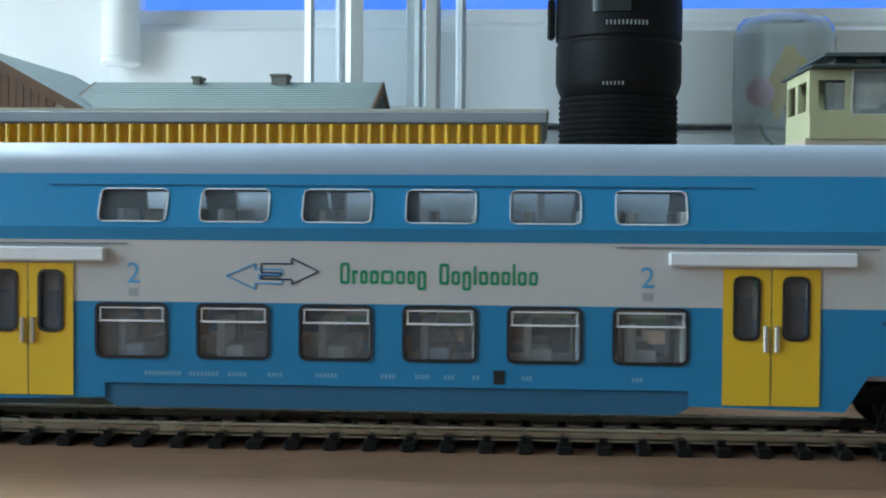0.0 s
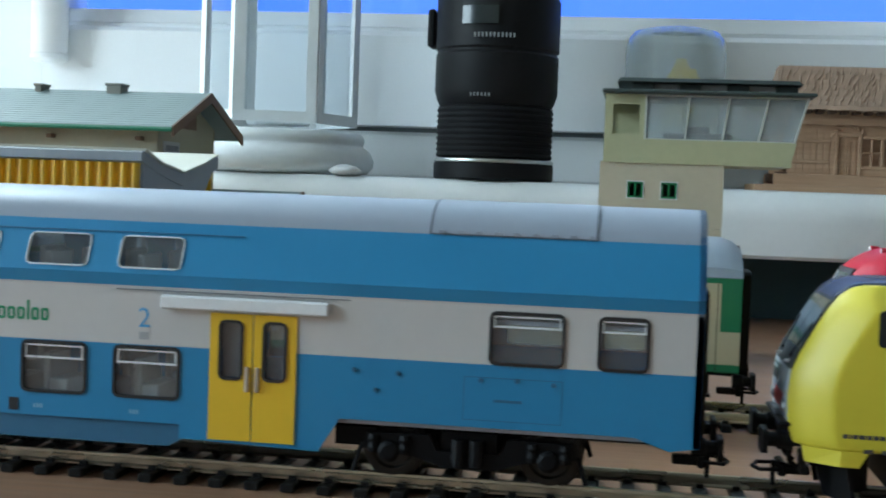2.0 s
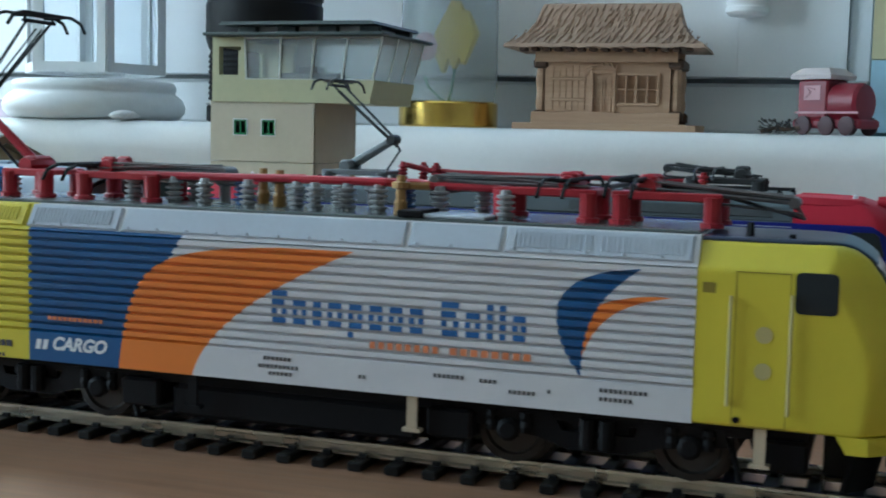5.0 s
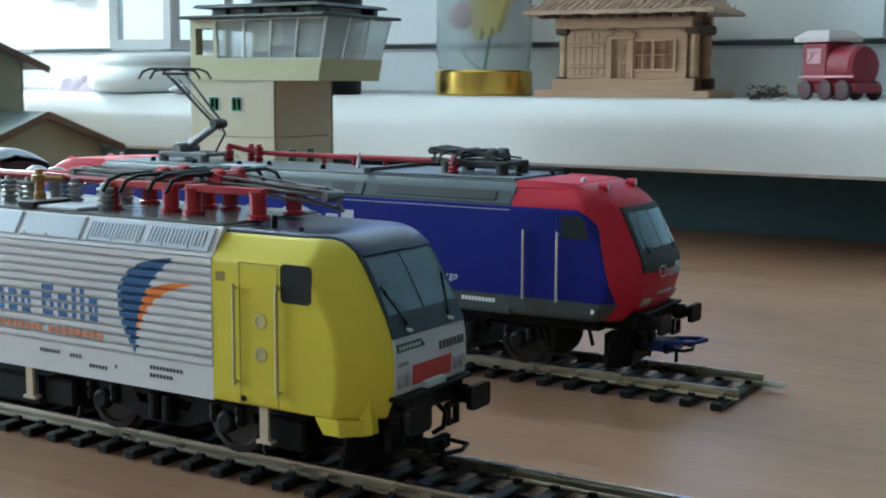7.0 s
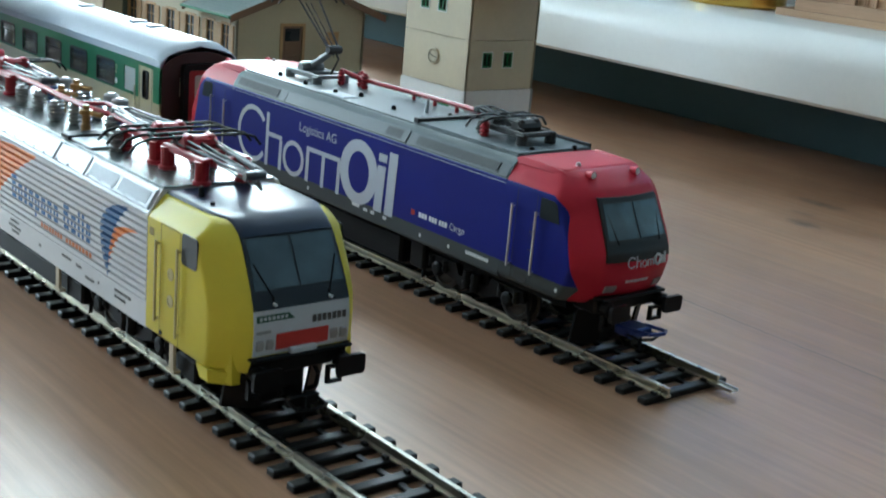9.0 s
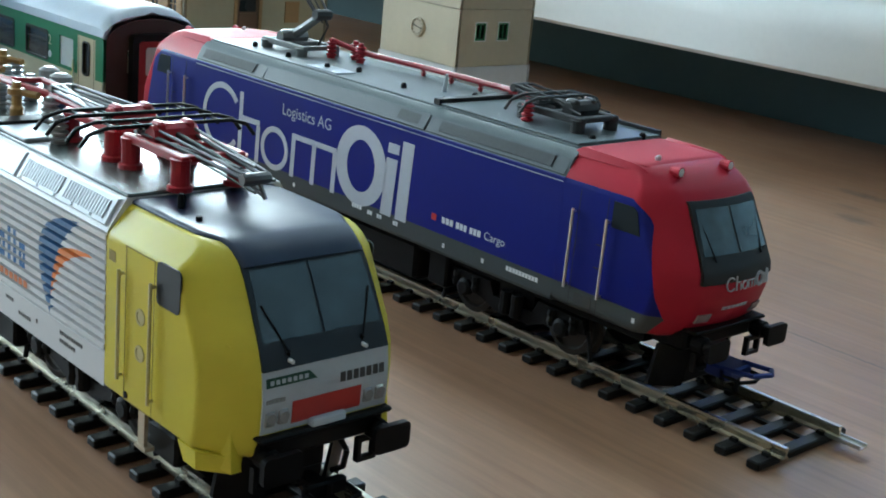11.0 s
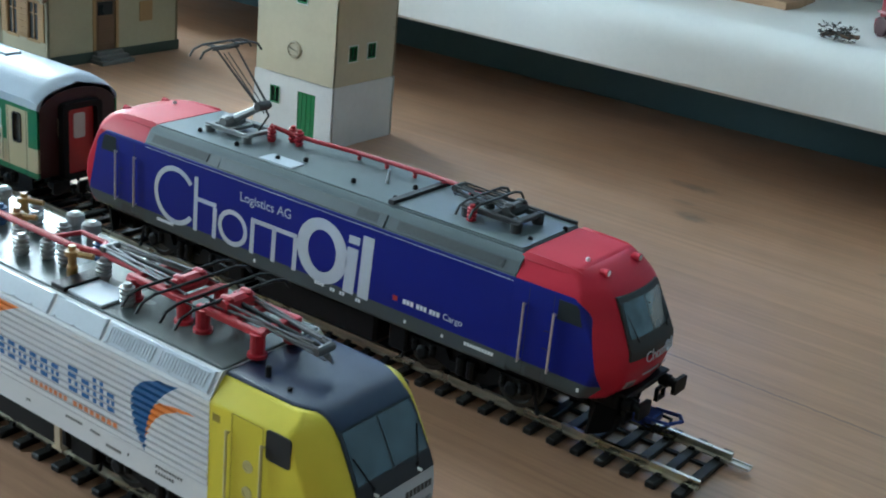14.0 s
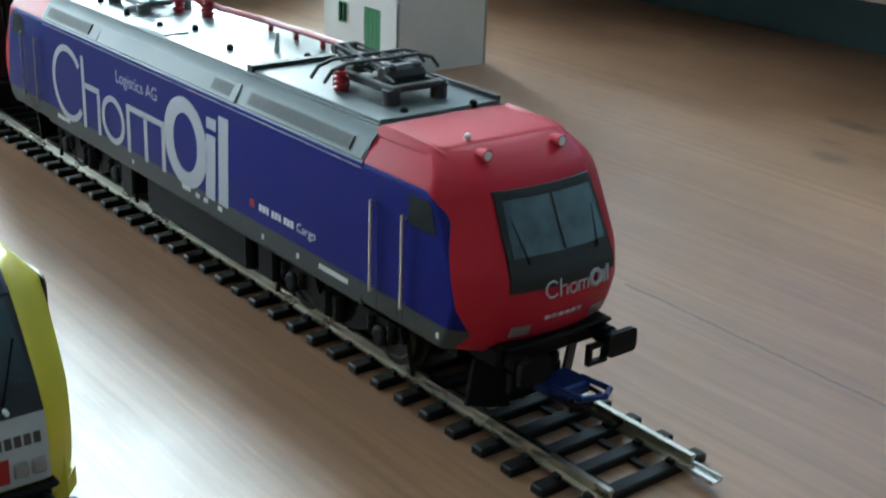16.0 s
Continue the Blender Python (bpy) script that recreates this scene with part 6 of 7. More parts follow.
def small_window(parent, place, cu, cv, wd, ht, panes=2):
    """Green frame with panes, let into a wall; place(u, v, d) with d the depth behind the face."""
    b = B()
    o, i = rounded(wd + 0.8, ht + 0.8, 0.1, 1, cu, cv), rounded(wd, ht, 0.1, 1, cu, cv)
    hull(b, [[place(u, v, d) for u, v in pts] for pts, d in ((o, 0.0), (o, -0.2), (i, -0.25), (i, 0.3), (o, 0.0))], caps=False)
    part("window_trim", b, WHITEBLD, parent)
    b = B()
    i2 = rounded(wd - 1.3, ht - 1.3, 0.1, 1, cu, cv)
    i1 = rounded(wd, ht, 0.1, 1, cu, cv)
    hull(b, [[place(u, v, d) for u, v in pts] for pts, d in ((i1, 0.35), (i1, -0.05), (i2, -0.05), (i2, 0.35), (i1, 0.35))], caps=False)
    for k in range(1, panes):
        u = cu - wd / 2 + wd * k / panes
        hull(b, [[place(u - 0.25, cv - ht / 2, d), place(u + 0.25, cv - ht / 2, d), place(u + 0.25, cv + ht / 2, d), place(u - 0.25, cv + ht / 2, d)] for d in (0.3, 0.0)])
    win_ = part("window", b, GREENTRIM, parent, "small green-framed window")
    b = B()
    hull(b, [[place(u, v, d) for u, v in i1] for d in (0.45, 0.3)])
    part("pane", b, THINGLASS, win_)


def signal_tower():
    X0, X1, Y0, Y1 = -147.0, -104.0, 213.0, 251.6
    to = thing("signal_tower", (X0, Y0, 0), label="cream and white model signal tower with glazed cabin and clock", category="model building")
    LX, LY = X1 - X0, Y1 - Y0
    faces = {"front": (LX, lambda u, v, d: (u, d, v)), "back": (LX, lambda u, v, d: (u, LY - d, v)), "left": (LY, lambda u, v, d: (d, u, v)), "right": (LY, lambda u, v, d: (LX - d, u, v))}
    for z0, z1, m, grow, lab in ((0, 25.6, WHITEBLD, 0.4, "white ground floor"), (25.8, 46.6, CREAM, 0.0, "cream middle floor"), (46.9, 69.4, CREAM, 0.0, "cream upper floor")):
        holes = {"front": [], "back": [], "left": [], "right": []}
        if z0 == 0:
            holes["front"] = [(9.0, 14.6, 13.0, 20.4), (24.5, 34.3, 0.6, 20.8)]
        elif z1 < 50:
            holes["right"] = [(8.6, 13.8, 35.4, 41.8), (20.2, 25.4, 35.4, 41.8)]
        else:
            holes["front"] = [(9.9, 15.3, 56.8, 62.4), (21.6, 27.0, 56.8, 62.4)]
        b = B()
        for key, (n, pl) in faces.items():
            pierced(b, -grow if key in ("front", "back") else 1.2 - grow, n + grow if key in ("front", "back") else n - 1.2 + grow, z0, z1, holes[key], lambda u, v, d, pl=pl: pl(u, v, d - grow), 1.2)
        fl = pieces("storey_wall", b, m, to, lab)[0]
        for key, hs in holes.items():
            pl = faces[key][1]
            for u0, u1, v0, v1 in hs:
                if v1 - v0 > 15:
                    b = B()
                    for k in range(4):
                        a = u0 + (u1 - u0) * k / 4
                        box(b, a + 0.1, a + (u1 - u0) / 4 - 0.1, -0.2, 0.5, 0.7, 20.6)
                    box(b, u0, u1, 0.3, 0.8, 0.6, 20.8)
                    part("door", b, GREENTRIM, fl, "green boarded door")
                else:
                    small_window(fl, lambda u, v, d, pl=pl, g=grow: pl(u, v, d - g), (u0 + u1) / 2, (v0 + v1) / 2, u1 - u0, v1 - v0)
        b = B()
        box(b, 1.4, LX - 1.4, 1.4, LY - 1.4, z1 - 0.6, z1)
        part("storey_floor", b, m, fl)
    # clock
    b = B()
    lathe(b, [(3.7, 0.2), (3.7, -0.5), (3.1, -0.7), (3.1, -0.4), (0.1, -0.4)], (21.0, 0, 37.4), 28, "y")
    clock = part("clock", b, CREAM, to, "round cream wall clock")
    b = B()
    for i in range(12):
        a = radians(30 * i)
        rod(b, (21 + 2.3 * math.cos(a), -0.5, 37.4 + 2.3 * math.sin(a)), (21 + 2.9 * math.cos(a), -0.5, 37.4 + 2.9 * math.sin(a)), 0.13, 4)
    rod(b, (21, -0.55, 37.4), (18.4, -0.55, 38.2), 0.2, 4)
    rod(b, (21, -0.6, 37.4), (23.6, -0.6, 37.0), 0.16, 4)
    part("clock_hands", b, DARK, clock)
    # cabin, standing out to the right and front
    CX0, CX1, CY0, CY1 = 1.0, 67.0, -0.8, LY + 1.2
    b = B()
    box(b, CX0, CX1 - 1.5, CY0, CY1, 69.0, 70.8)
    prism(b, [(CX0, 70.8), (CX1 - 1.5, 70.8), (CX1, 77.4), (CX0, 77.4)], "y", CY0, CY0 + 1.2)
    prism(b, [(CX0, 70.8), (CX1 - 1.5, 70.8), (CX1, 77.4), (CX0, 77.4)], "y", CY1 - 1.2, CY1)
    box(b, CX0, CX0 + 1.2, CY0 + 1.2, CY1 - 1.2, 70.8, 77.4)
    prism(b, [(CX1 - 2.6, 70.8), (CX1 - 1.4, 70.8), (CX1, 77.4), (CX1 - 1.2, 77.4)], "y", CY0 + 1.2, CY1 - 1.2)
    pieces("cabin_parapet", b, PALEGREEN, to, "pale green cabin parapet")
    b = B()
    pierced(b, CX0, CX0 + 14, 77.4, 93.0, [(CX0 + 2.8, CX0 + 12.0, 79.0, 89.5)], lambda u, v, d: (u, CY0 + d, v), 1.2)
    pierced(b, CY0 + 1.2, CY1 - 1.2, 77.4, 93.0, [(CY0 + 6, CY0 + 20, 79, 89.5), (CY0 + 24, CY0 + 38, 79, 89.5)], lambda u, v, d: (CX0 + d, u, v), 1.2)
    pierced(b, CX0, CX0 + 14, 77.4, 93.0, [], lambda u, v, d: (u, CY1 - d, v), 1.2)
    pieces("cabin_wall", b, PALEGREEN, to)
    b = B()
    hull(b, [[(CX0 + 14, CY0 + 0.4, 77.4), (CX1 - 0.3, CY0 + 0.4, 77.4), (CX1 - 0.3, CY0 + 0.9, 77.4), (CX0 + 14, CY0 + 0.9, 77.4)],
             [(CX0 + 14, CY0 - 1.0, 93), (CX1 + 3.6, CY0 - 1.0, 93), (CX1 + 3.6, CY0 - 0.5, 93), (CX0 + 14, CY0 - 0.5, 93)]])
    hull(b, [[(CX0 + 14, CY1 - 0.9, 77.4), (CX1 - 0.3, CY1 - 0.9, 77.4), (CX1 - 0.3, CY1 - 0.4, 77.4), (CX0 + 14, CY1 - 0.4, 77.4)],
             [(CX0 + 14, CY1 + 0.5, 93), (CX1 + 3.6, CY1 + 0.5, 93), (CX1 + 3.6, CY1 + 1.0, 93), (CX0 + 14, CY1 + 1.0, 93)]])
    hull(b, [[(CX1 - 0.8, CY0 + 0.9, 77.4), (CX1 - 0.3, CY0 + 0.9, 77.4), (CX1 - 0.3, CY1 - 0.9, 77.4), (CX1 - 0.8, CY1 - 0.9, 77.4)],
             [(CX1 + 3.1, CY0 - 0.4, 93), (CX1 + 3.6, CY0 - 0.4, 93), (CX1 + 3.6, CY1 + 0.4, 93), (CX1 + 3.1, CY1 + 0.4, 93)]])
    for gl in pieces("cabin_glazing", b, MILKY, to, "leaning clear plastic glazing"):
        gl.visible_shadow = False
    b = B()
    for k in (0.0, 0.27, 0.52, 0.76, 1.0):
        xb, xt = CX0 + 14.2 + (CX1 - CX0 - 15) * k, CX0 + 14.2 + (CX1 - CX0 - 10.9) * k
        for yb, yt in ((CY0 + 0.3, CY0 - 1.1), (CY1 - 0.3, CY1 + 1.1)):
            rod(b, (xb, yb, 77.4), (xt, yt, 93), 0.45, 4)
    for k in (0.33, 0.66):
        y = CY0 + (CY1 - CY0) * k
        rod(b, (CX1 - 0.2, y, 77.4), (CX1 + 3.7, y, 93), 0.4, 4)
    for z, g in ((77.5, 0.0), (92.6, 1.4)):
        rod(b, (CX0 + 14, CY0 + 0.3 - g, z), (CX1 - 0.3 + g * 2.6, CY0 + 0.3 - g, z), 0.4, 4)
    part("glazing_bar", b, surface("pale_clear_frame", (0.55, 0.56, 0.5), 0.3), gl)
    b = B()
    box(b, 22, 46, 12, 22, 70.9, 80.5, 0.4)
    box(b, 30, 38, 13, 20, 80.5, 83, 0.3)
    part("control_desk", b, DARK, to)
    # roof: dark lower sheet, clerestory with blocks, upper sheet
    b = B()
    box(b, CX0 - 1.0, CX1 + 5.4, CY0 - 6, CY1 + 6, 93.1, 94.3, 0.3)
    part("roof", b, ROOFDARK, to, "flat dark roof sheet")
    b = B()
    for i in range(4):
        x = CX0 + 9 + i * 16.5
        for y in (CY0 + 3, CY1 - 6):
            box(b, x, x + 7.5, y, y + 3, 94.3, 97.2, 0.3)
    pieces("roof_block", b, ROOFDARK, to)
    b = B()
    box(b, CX0 + 10, CX1 - 6, CY0 + 6.2, CY1 - 6.2, 94.3, 97.2)
    part("clerestory", b, WHITEBLD, to, "white clerestory strip")
    b = B()
    hull(b, [[(CX0 + 4, CY0 - 3, 97.3), (CX1 + 1, CY0 - 3, 97.3), (CX1 + 1, CY1 + 3, 97.3), (CX0 + 4, CY1 + 3, 97.3)], [(CX0 + 5, CY0 - 2, 98.6), (CX1 - 0.5, CY0 - 2, 98.6), (CX1 - 0.5, CY1 + 2, 98.6), (CX0 + 5, CY1 + 2, 98.6)]])
    part("roof", b, ROOFDARK, to, "raised dark roof sheet")
    return to


signal_tower()

# ------------------------------------------------------------ station building
STUCCO = surface("olive_beige_stucco_plastic", (0.36, 0.33, 0.235), 0.65, grain=500, blotch=50, patchy=0.1, bump=0.05)
SHINGLE = surface("grey_green_roof_plastic", (0.23, 0.28, 0.27), 0.5, grain=260, blotch=40, patchy=0.12, bump=0.1)
BROWNWOOD = surface("brown_boarding_plastic", (0.14, 0.08, 0.045), 0.6, grain=300, blotch=70, patchy=0.2)
SHUTTER = surface("orange_brown_shutter_plastic", (0.32, 0.2, 0.09), 0.5)
PLINTH = surface("dark_green_plinth", (0.04, 0.06, 0.05), 0.6)
GUTTER = surface("green_gutter_plastic", (0.02, 0.16, 0.08), 0.45)


def gabled(parent, x0, x1, y0, y1, z1, zr, along, over, holes_front, holes_right, holes_left=(), door=None):
    """Walls with openings, two roof slopes with eaves, gutters. along: the axis of the ridge."""
    ym, xm = (y0 + y1) / 2, (x0 + x1) / 2
    b = B()
    pierced(b, x0, x1, 0, z1, list(holes_front), lambda u, v, d: (u, y0 + d, v), 1.4)
    pierced(b, x0, x1, 0, z1, [], lambda u, v, d: (u, y1 - d, v), 1.4)
    pierced(b, y0 + 1.4, y1 - 1.4, 0, z1, list(holes_right), lambda u, v, d: (x1 - d, u, v), 1.4)
    pierced(b, y0 + 1.4, y1 - 1.4, 0, z1, [], lambda u, v, d: (x0 + d, u, v), 1.4)
    if along == "x":
        for x in (x0, x1 - 1.4):
            prism(b, [(y0, z1), (y1, z1), (ym, zr - 0.8)], "x", x, x + 1.4)
    else:
        for y in (y0, y1 - 1.4):
            prism(b, [(x0, z1), (x1, z1), (xm, zr - 0.8)], "y", y, y + 1.4)
    walls = pieces("wall", b, STUCCO, parent, "olive-beige stucco wall")[0]
    t = 1.5
    if along == "x":
        sl = (zr - z1) / (ym - y0)
        for s in (-1, 1):
            ye = ym + s * ((y1 - y0) / 2 + over)
            ze = zr - sl * ((y1 - y0) / 2 + over)
            b = B()
            prism(b, [(ym, zr), (ye, ze), (ye, ze + t), (ym, zr + t)], "x", x0 - over, x1 + over)
            rf = part("roof", b, SHINGLE, parent, "grey-green roof slope")
            b = B()
            n = 16
            for i in range(n):
                k = (i + 0.5) / n
                yy, zz = ym + (ye - ym) * k, zr + (ze - zr) * k + t
                box(b, x0 - over, x1 + over, yy - 0.12, yy + 0.12, zz - 0.1, zz + 0.12)
            pieces("roof_seam", b, SHINGLE, rf)
            b = B()
            rod(b, (x0 - over, ye + s * 0.6, ze + 0.4), (x1 + over, ye + s * 0.6, ze + 0.4), 0.8, 6)
            part("gutter", b, GUTTER, rf)
            b = B()
            for x in (x0 - over - 0.5, x1 + over - 0.3):
                prism(b, [(ym, zr - 2.0), (ye, ze - 2.0), (ye, ze + t + 0.2), (ym, zr + t + 0.2)], "x", x, x + 0.8)
            pieces("barge_board", b, BROWNWOOD, rf)
    else:
        sl = (zr - z1) / (xm - x0)
        for s in (-1, 1):
            xe = xm + s * ((x1 - x0) / 2 + over)
            ze = zr - sl * ((x1 - x0) / 2 + over)
            b = B()
            prism(b, [(xm, zr), (xe, ze), (xe, ze + t), (xm, zr + t)], "y", y0 - over, y1 + over)
            rf = part("roof", b, SHINGLE, parent, "grey-green roof slope")
            b = B()
            for y in (y0 - over - 0.5, y1 + over - 0.3):
                prism(b, [(xm, zr - 2.0), (xe, ze - 2.0), (xe, ze + t + 0.2), (xm, zr + t + 0.2)], "y", y, y + 0.8)
            pieces("barge_board", b, BROWNWOOD, rf)
    b = B()
    box(b, x0 - 0.6, x1 + 0.6, y0 - 0.6, y0, 0, 5)
    box(b, x1, x1 + 0.6, y0 - 0.6, y1 + 0.6, 0, 5)
    pieces("plinth", b, PLINTH, parent)
    return walls


def shuttered(parent, place, cu, cv, wd, ht):
    for s in (-1, 1):
        b = B()
        u = cu + s * (wd / 2 + wd * 0.28)
        hull(b, [[place(u - wd * 0.25, cv - ht / 2, d), place(u + wd * 0.25, cv - ht / 2, d), place(u + wd * 0.25, cv + ht / 2, d), place(u - wd * 0.25, cv + ht / 2, d)] for d in (0.0, -0.5)])
        for k in range(6):
            v = cv - ht / 2 + ht * (k + 0.5) / 6
            hull(b, [[place(u - wd * 0.2, v - 0.3, d), place(u + wd * 0.2, v - 0.3, d), place(u + wd * 0.2, v + 0.3, d), place(u - wd * 0.2, v + 0.3, d)] for d in (-0.5, -0.75)])
        part("shutter", b, SHUTTER, parent, "orange-brown louvred shutter")
    b = B()
    o, i = rounded(wd + 1.6, ht + 1.8, 0.1, 1, cu, cv), rounded(wd - 0.8, ht - 0.8, 0.1, 1, cu, cv)
    hull(b, [[place(u, v, d) for u, v in pts] for pts, d in ((o, 0.05), (o, -0.35), (i, -0.35), (i, 0.6), (o, 0.05))], caps=False)
    hull(b, [[place(cu - 0.3, cv - ht / 2, d), place(cu + 0.3, cv - ht / 2, d), place(cu + 0.3, cv + ht / 2, d), place(cu - 0.3, cv + ht / 2, d)] for d in (0.5, 0.1)])
    hull(b, [[place(cu - wd / 2, cv + ht * 0.18, d), place(cu + wd / 2, cv + ht * 0.18, d), place(cu + wd / 2, cv + ht * 0.18 + 0.5, d), place(cu - wd / 2, cv + ht * 0.18 + 0.5, d)] for d in (0.5, 0.1)])
    part("window_frame", b, SHUTTER, parent)
    b = B()
    hull(b, [[place(u, v, d) for u, v in rounded(wd, ht, 0.1, 1, cu, cv)] for d in (0.9, 0.6)])
    part("pane", b, DARKGLASS, parent)


def station():
    st = thing("station_building", (-306, 200, 0), label="olive-beige model station house with brown shutters and grey-green roofs", category="model building")
    front = lambda u, v, d: (u, d, v)
    upper = [(-27.5, 58.5), (-60, 58.5)]
    lower = [(-12, 22), (-34, 22), (-58, 22), (-80, 22)]
    holes = [(u - 5, u + 5, v - 7, v + 7) for u, v in upper] + [(u - 5, u + 5, v - 10, v + 8) for u, v in lower]
    gabled(st, -90, 0, 0, 63, 77.5, 89.0, "x", 9.0, holes, [])
    for u, v in upper:
        shuttered(st, front, u, v, 10, 14)
    for u, v in lower:
        shuttered(st, front, u, v - 1, 10, 18)
    b = B()
    box(b, -90, 0.4, -0.7, 0, 40.5, 42.0)
    box(b, 0, 0.7, -0.7, 63, 40.5, 42.0)
    part("string_course", b, SHUTTER, st)
    b = B()
    for i in range(5):
        box(b, 0.1, 0.7, 23.5 + i * 3.2, 26.5 + i * 3.2, 76.5, 84.8 - abs(i - 2) * 1.4)
    pieces("loft_board", b, BROWNWOOD, st)
    b = B()
    box(b, 0.0, 0.5, 6.0, 22.0, 66.0, 71.0, 0.1)
    sign = part("name_board", b, surface("pale_grey_board", (0.42, 0.43, 0.44), 0.5), st, "pale name board with dark bars")
    b = B()
    for i in range(9):
        box(b, 0.5, 0.6, 7.5 + i * 1.5, 8.6 + i * 1.5, 67.4, 69.6)
    part("lettering", b, surface("slate_print", (0.16, 0.17, 0.2), 0.5), sign)
    for u, wd, h in ((-60, 2.8, 4.0), (-29, 6.0, 4.8)):
        b = B()
        box(b, u - wd / 2, u + wd / 2, 28, 35, 88.0, 88.5 + h - 1, 0.2)
        box(b, u - wd / 2 - 0.5, u + wd / 2 + 0.5, 27.5, 35.5, 88.5 + h - 1, 88.5 + h, 0.2)
        part("chimney", b, surface("grey_chimney_plastic", (0.22, 0.21, 0.18), 0.6) if u < -50 else bpy.data.materials["grey_chimney_plastic"], st)
    for u in (-6, -40, -74):
        b = B()
        box(b, u - 1.2, u + 1.2, -3.2, 0, 70.6, 72.2, 0.2)
        part("eave_bracket", b, BROWNWOOD, st)
    b = B()
    rod(b, (-88, -1.2, 2), (-88, -1.2, 74), 1.6, 8)
    pieces("downpipe", b, PLINTH, st)
    # left wing with its gable to the front
    gabled(st, -158, -90.5, -14, 70, 78, 96.5, "y", 6.0, [], [])
    b = B()
    for i in range(20):
        x = -150 + i * 2.62
        top = 94.0 - abs(x + 1.2 + 124.2) * 0.55
        box(b, x, x + 2.4, -14.5, -13.9, 77.5, top)
    pieces("gable_board", b, BROWNWOOD, st)
    for u in (-124, -108, -141):
        shuttered(st, lambda uu, v, d: (uu, -14 + d, v), u, 58, 9, 14)
    # annexe
    gabled(st, 1.2, 36, 0, 80, 38, 52.5, "x", 8.0, [(6, 14, 12, 30), (22, 30, 12, 30)], [(28, 40, 1, 30)])
    shuttered(st, front, 10, 21, 8, 18)
    shuttered(st, front, 26, 21, 8, 18)
    rt = lambda u, v, d: (36 - d, u, v)
    b = B()
    hull(b, [[rt(u, v, d) for u, v in rounded(12, 29, 0.1, 1, 34, 15.5)] for d in (1.0, 0.3)])
    for k in range(3):
        hull(b, [[rt(u, v, d) for u, v in rounded(9, 5.4, 0.1, 1, 34, 5.5 + k * 6.6)] for d in (0.4, 0.0)])
    door = part("door", b, BROWNWOOD, st, "dark brown panelled door")
    b = B()
    hull(b, [[rt(u, v, d) for u, v in rounded(9, 6.5, 0.1, 1, 34, 25.5)] for d in (0.35, 0.1)])
    part("pane", b, DARKGLASS, door)
    b = B()
    o, i = rounded(15.4, 31.5, 0.1, 1, 34, 15.8), rounded(12, 29, 0.1, 1, 34, 15.5)
    hull(b, [[rt(u, v, d) for u, v in pts] for pts, d in ((o, 0.05), (o, -0.5), (i, -0.5), (i, 0.6), (o, 0.05))], caps=False)
    part("door_frame", b, SHUTTER, st)
    for k in range(3):
        b = B()
        box(b, 36.7, 46 - 3 * k, 24 + k, 44 - k, k * 1.8, (k + 1) * 1.8, 0.2)
        part("step", b, surface("grey_step_plastic", (0.13, 0.14, 0.14), 0.6) if k == 0 else bpy.data.materials["grey_step_plastic"], st)
    b = B()
    box(b, 36, 36.5, 55, 63, 17, 27)
    part("notice", b, SHUTTER, st)
    return st


station()

# ------------------------------------------------------------ platform canopy with yellow corrugated skirts
CANOPY = surface("grey_canopy_roof_plastic", (0.3, 0.31, 0.32), 0.55, grain=300, blotch=60, patchy=0.12)
CORRUGATED = surface("amber_yellow_corrugated_plastic", (0.78, 0.43, 0.012), 0.3, grain=200, blotch=120, patchy=0.15)
CREAMTRIM = surface("cream_canopy_top", (0.55, 0.53, 0.43), 0.55)


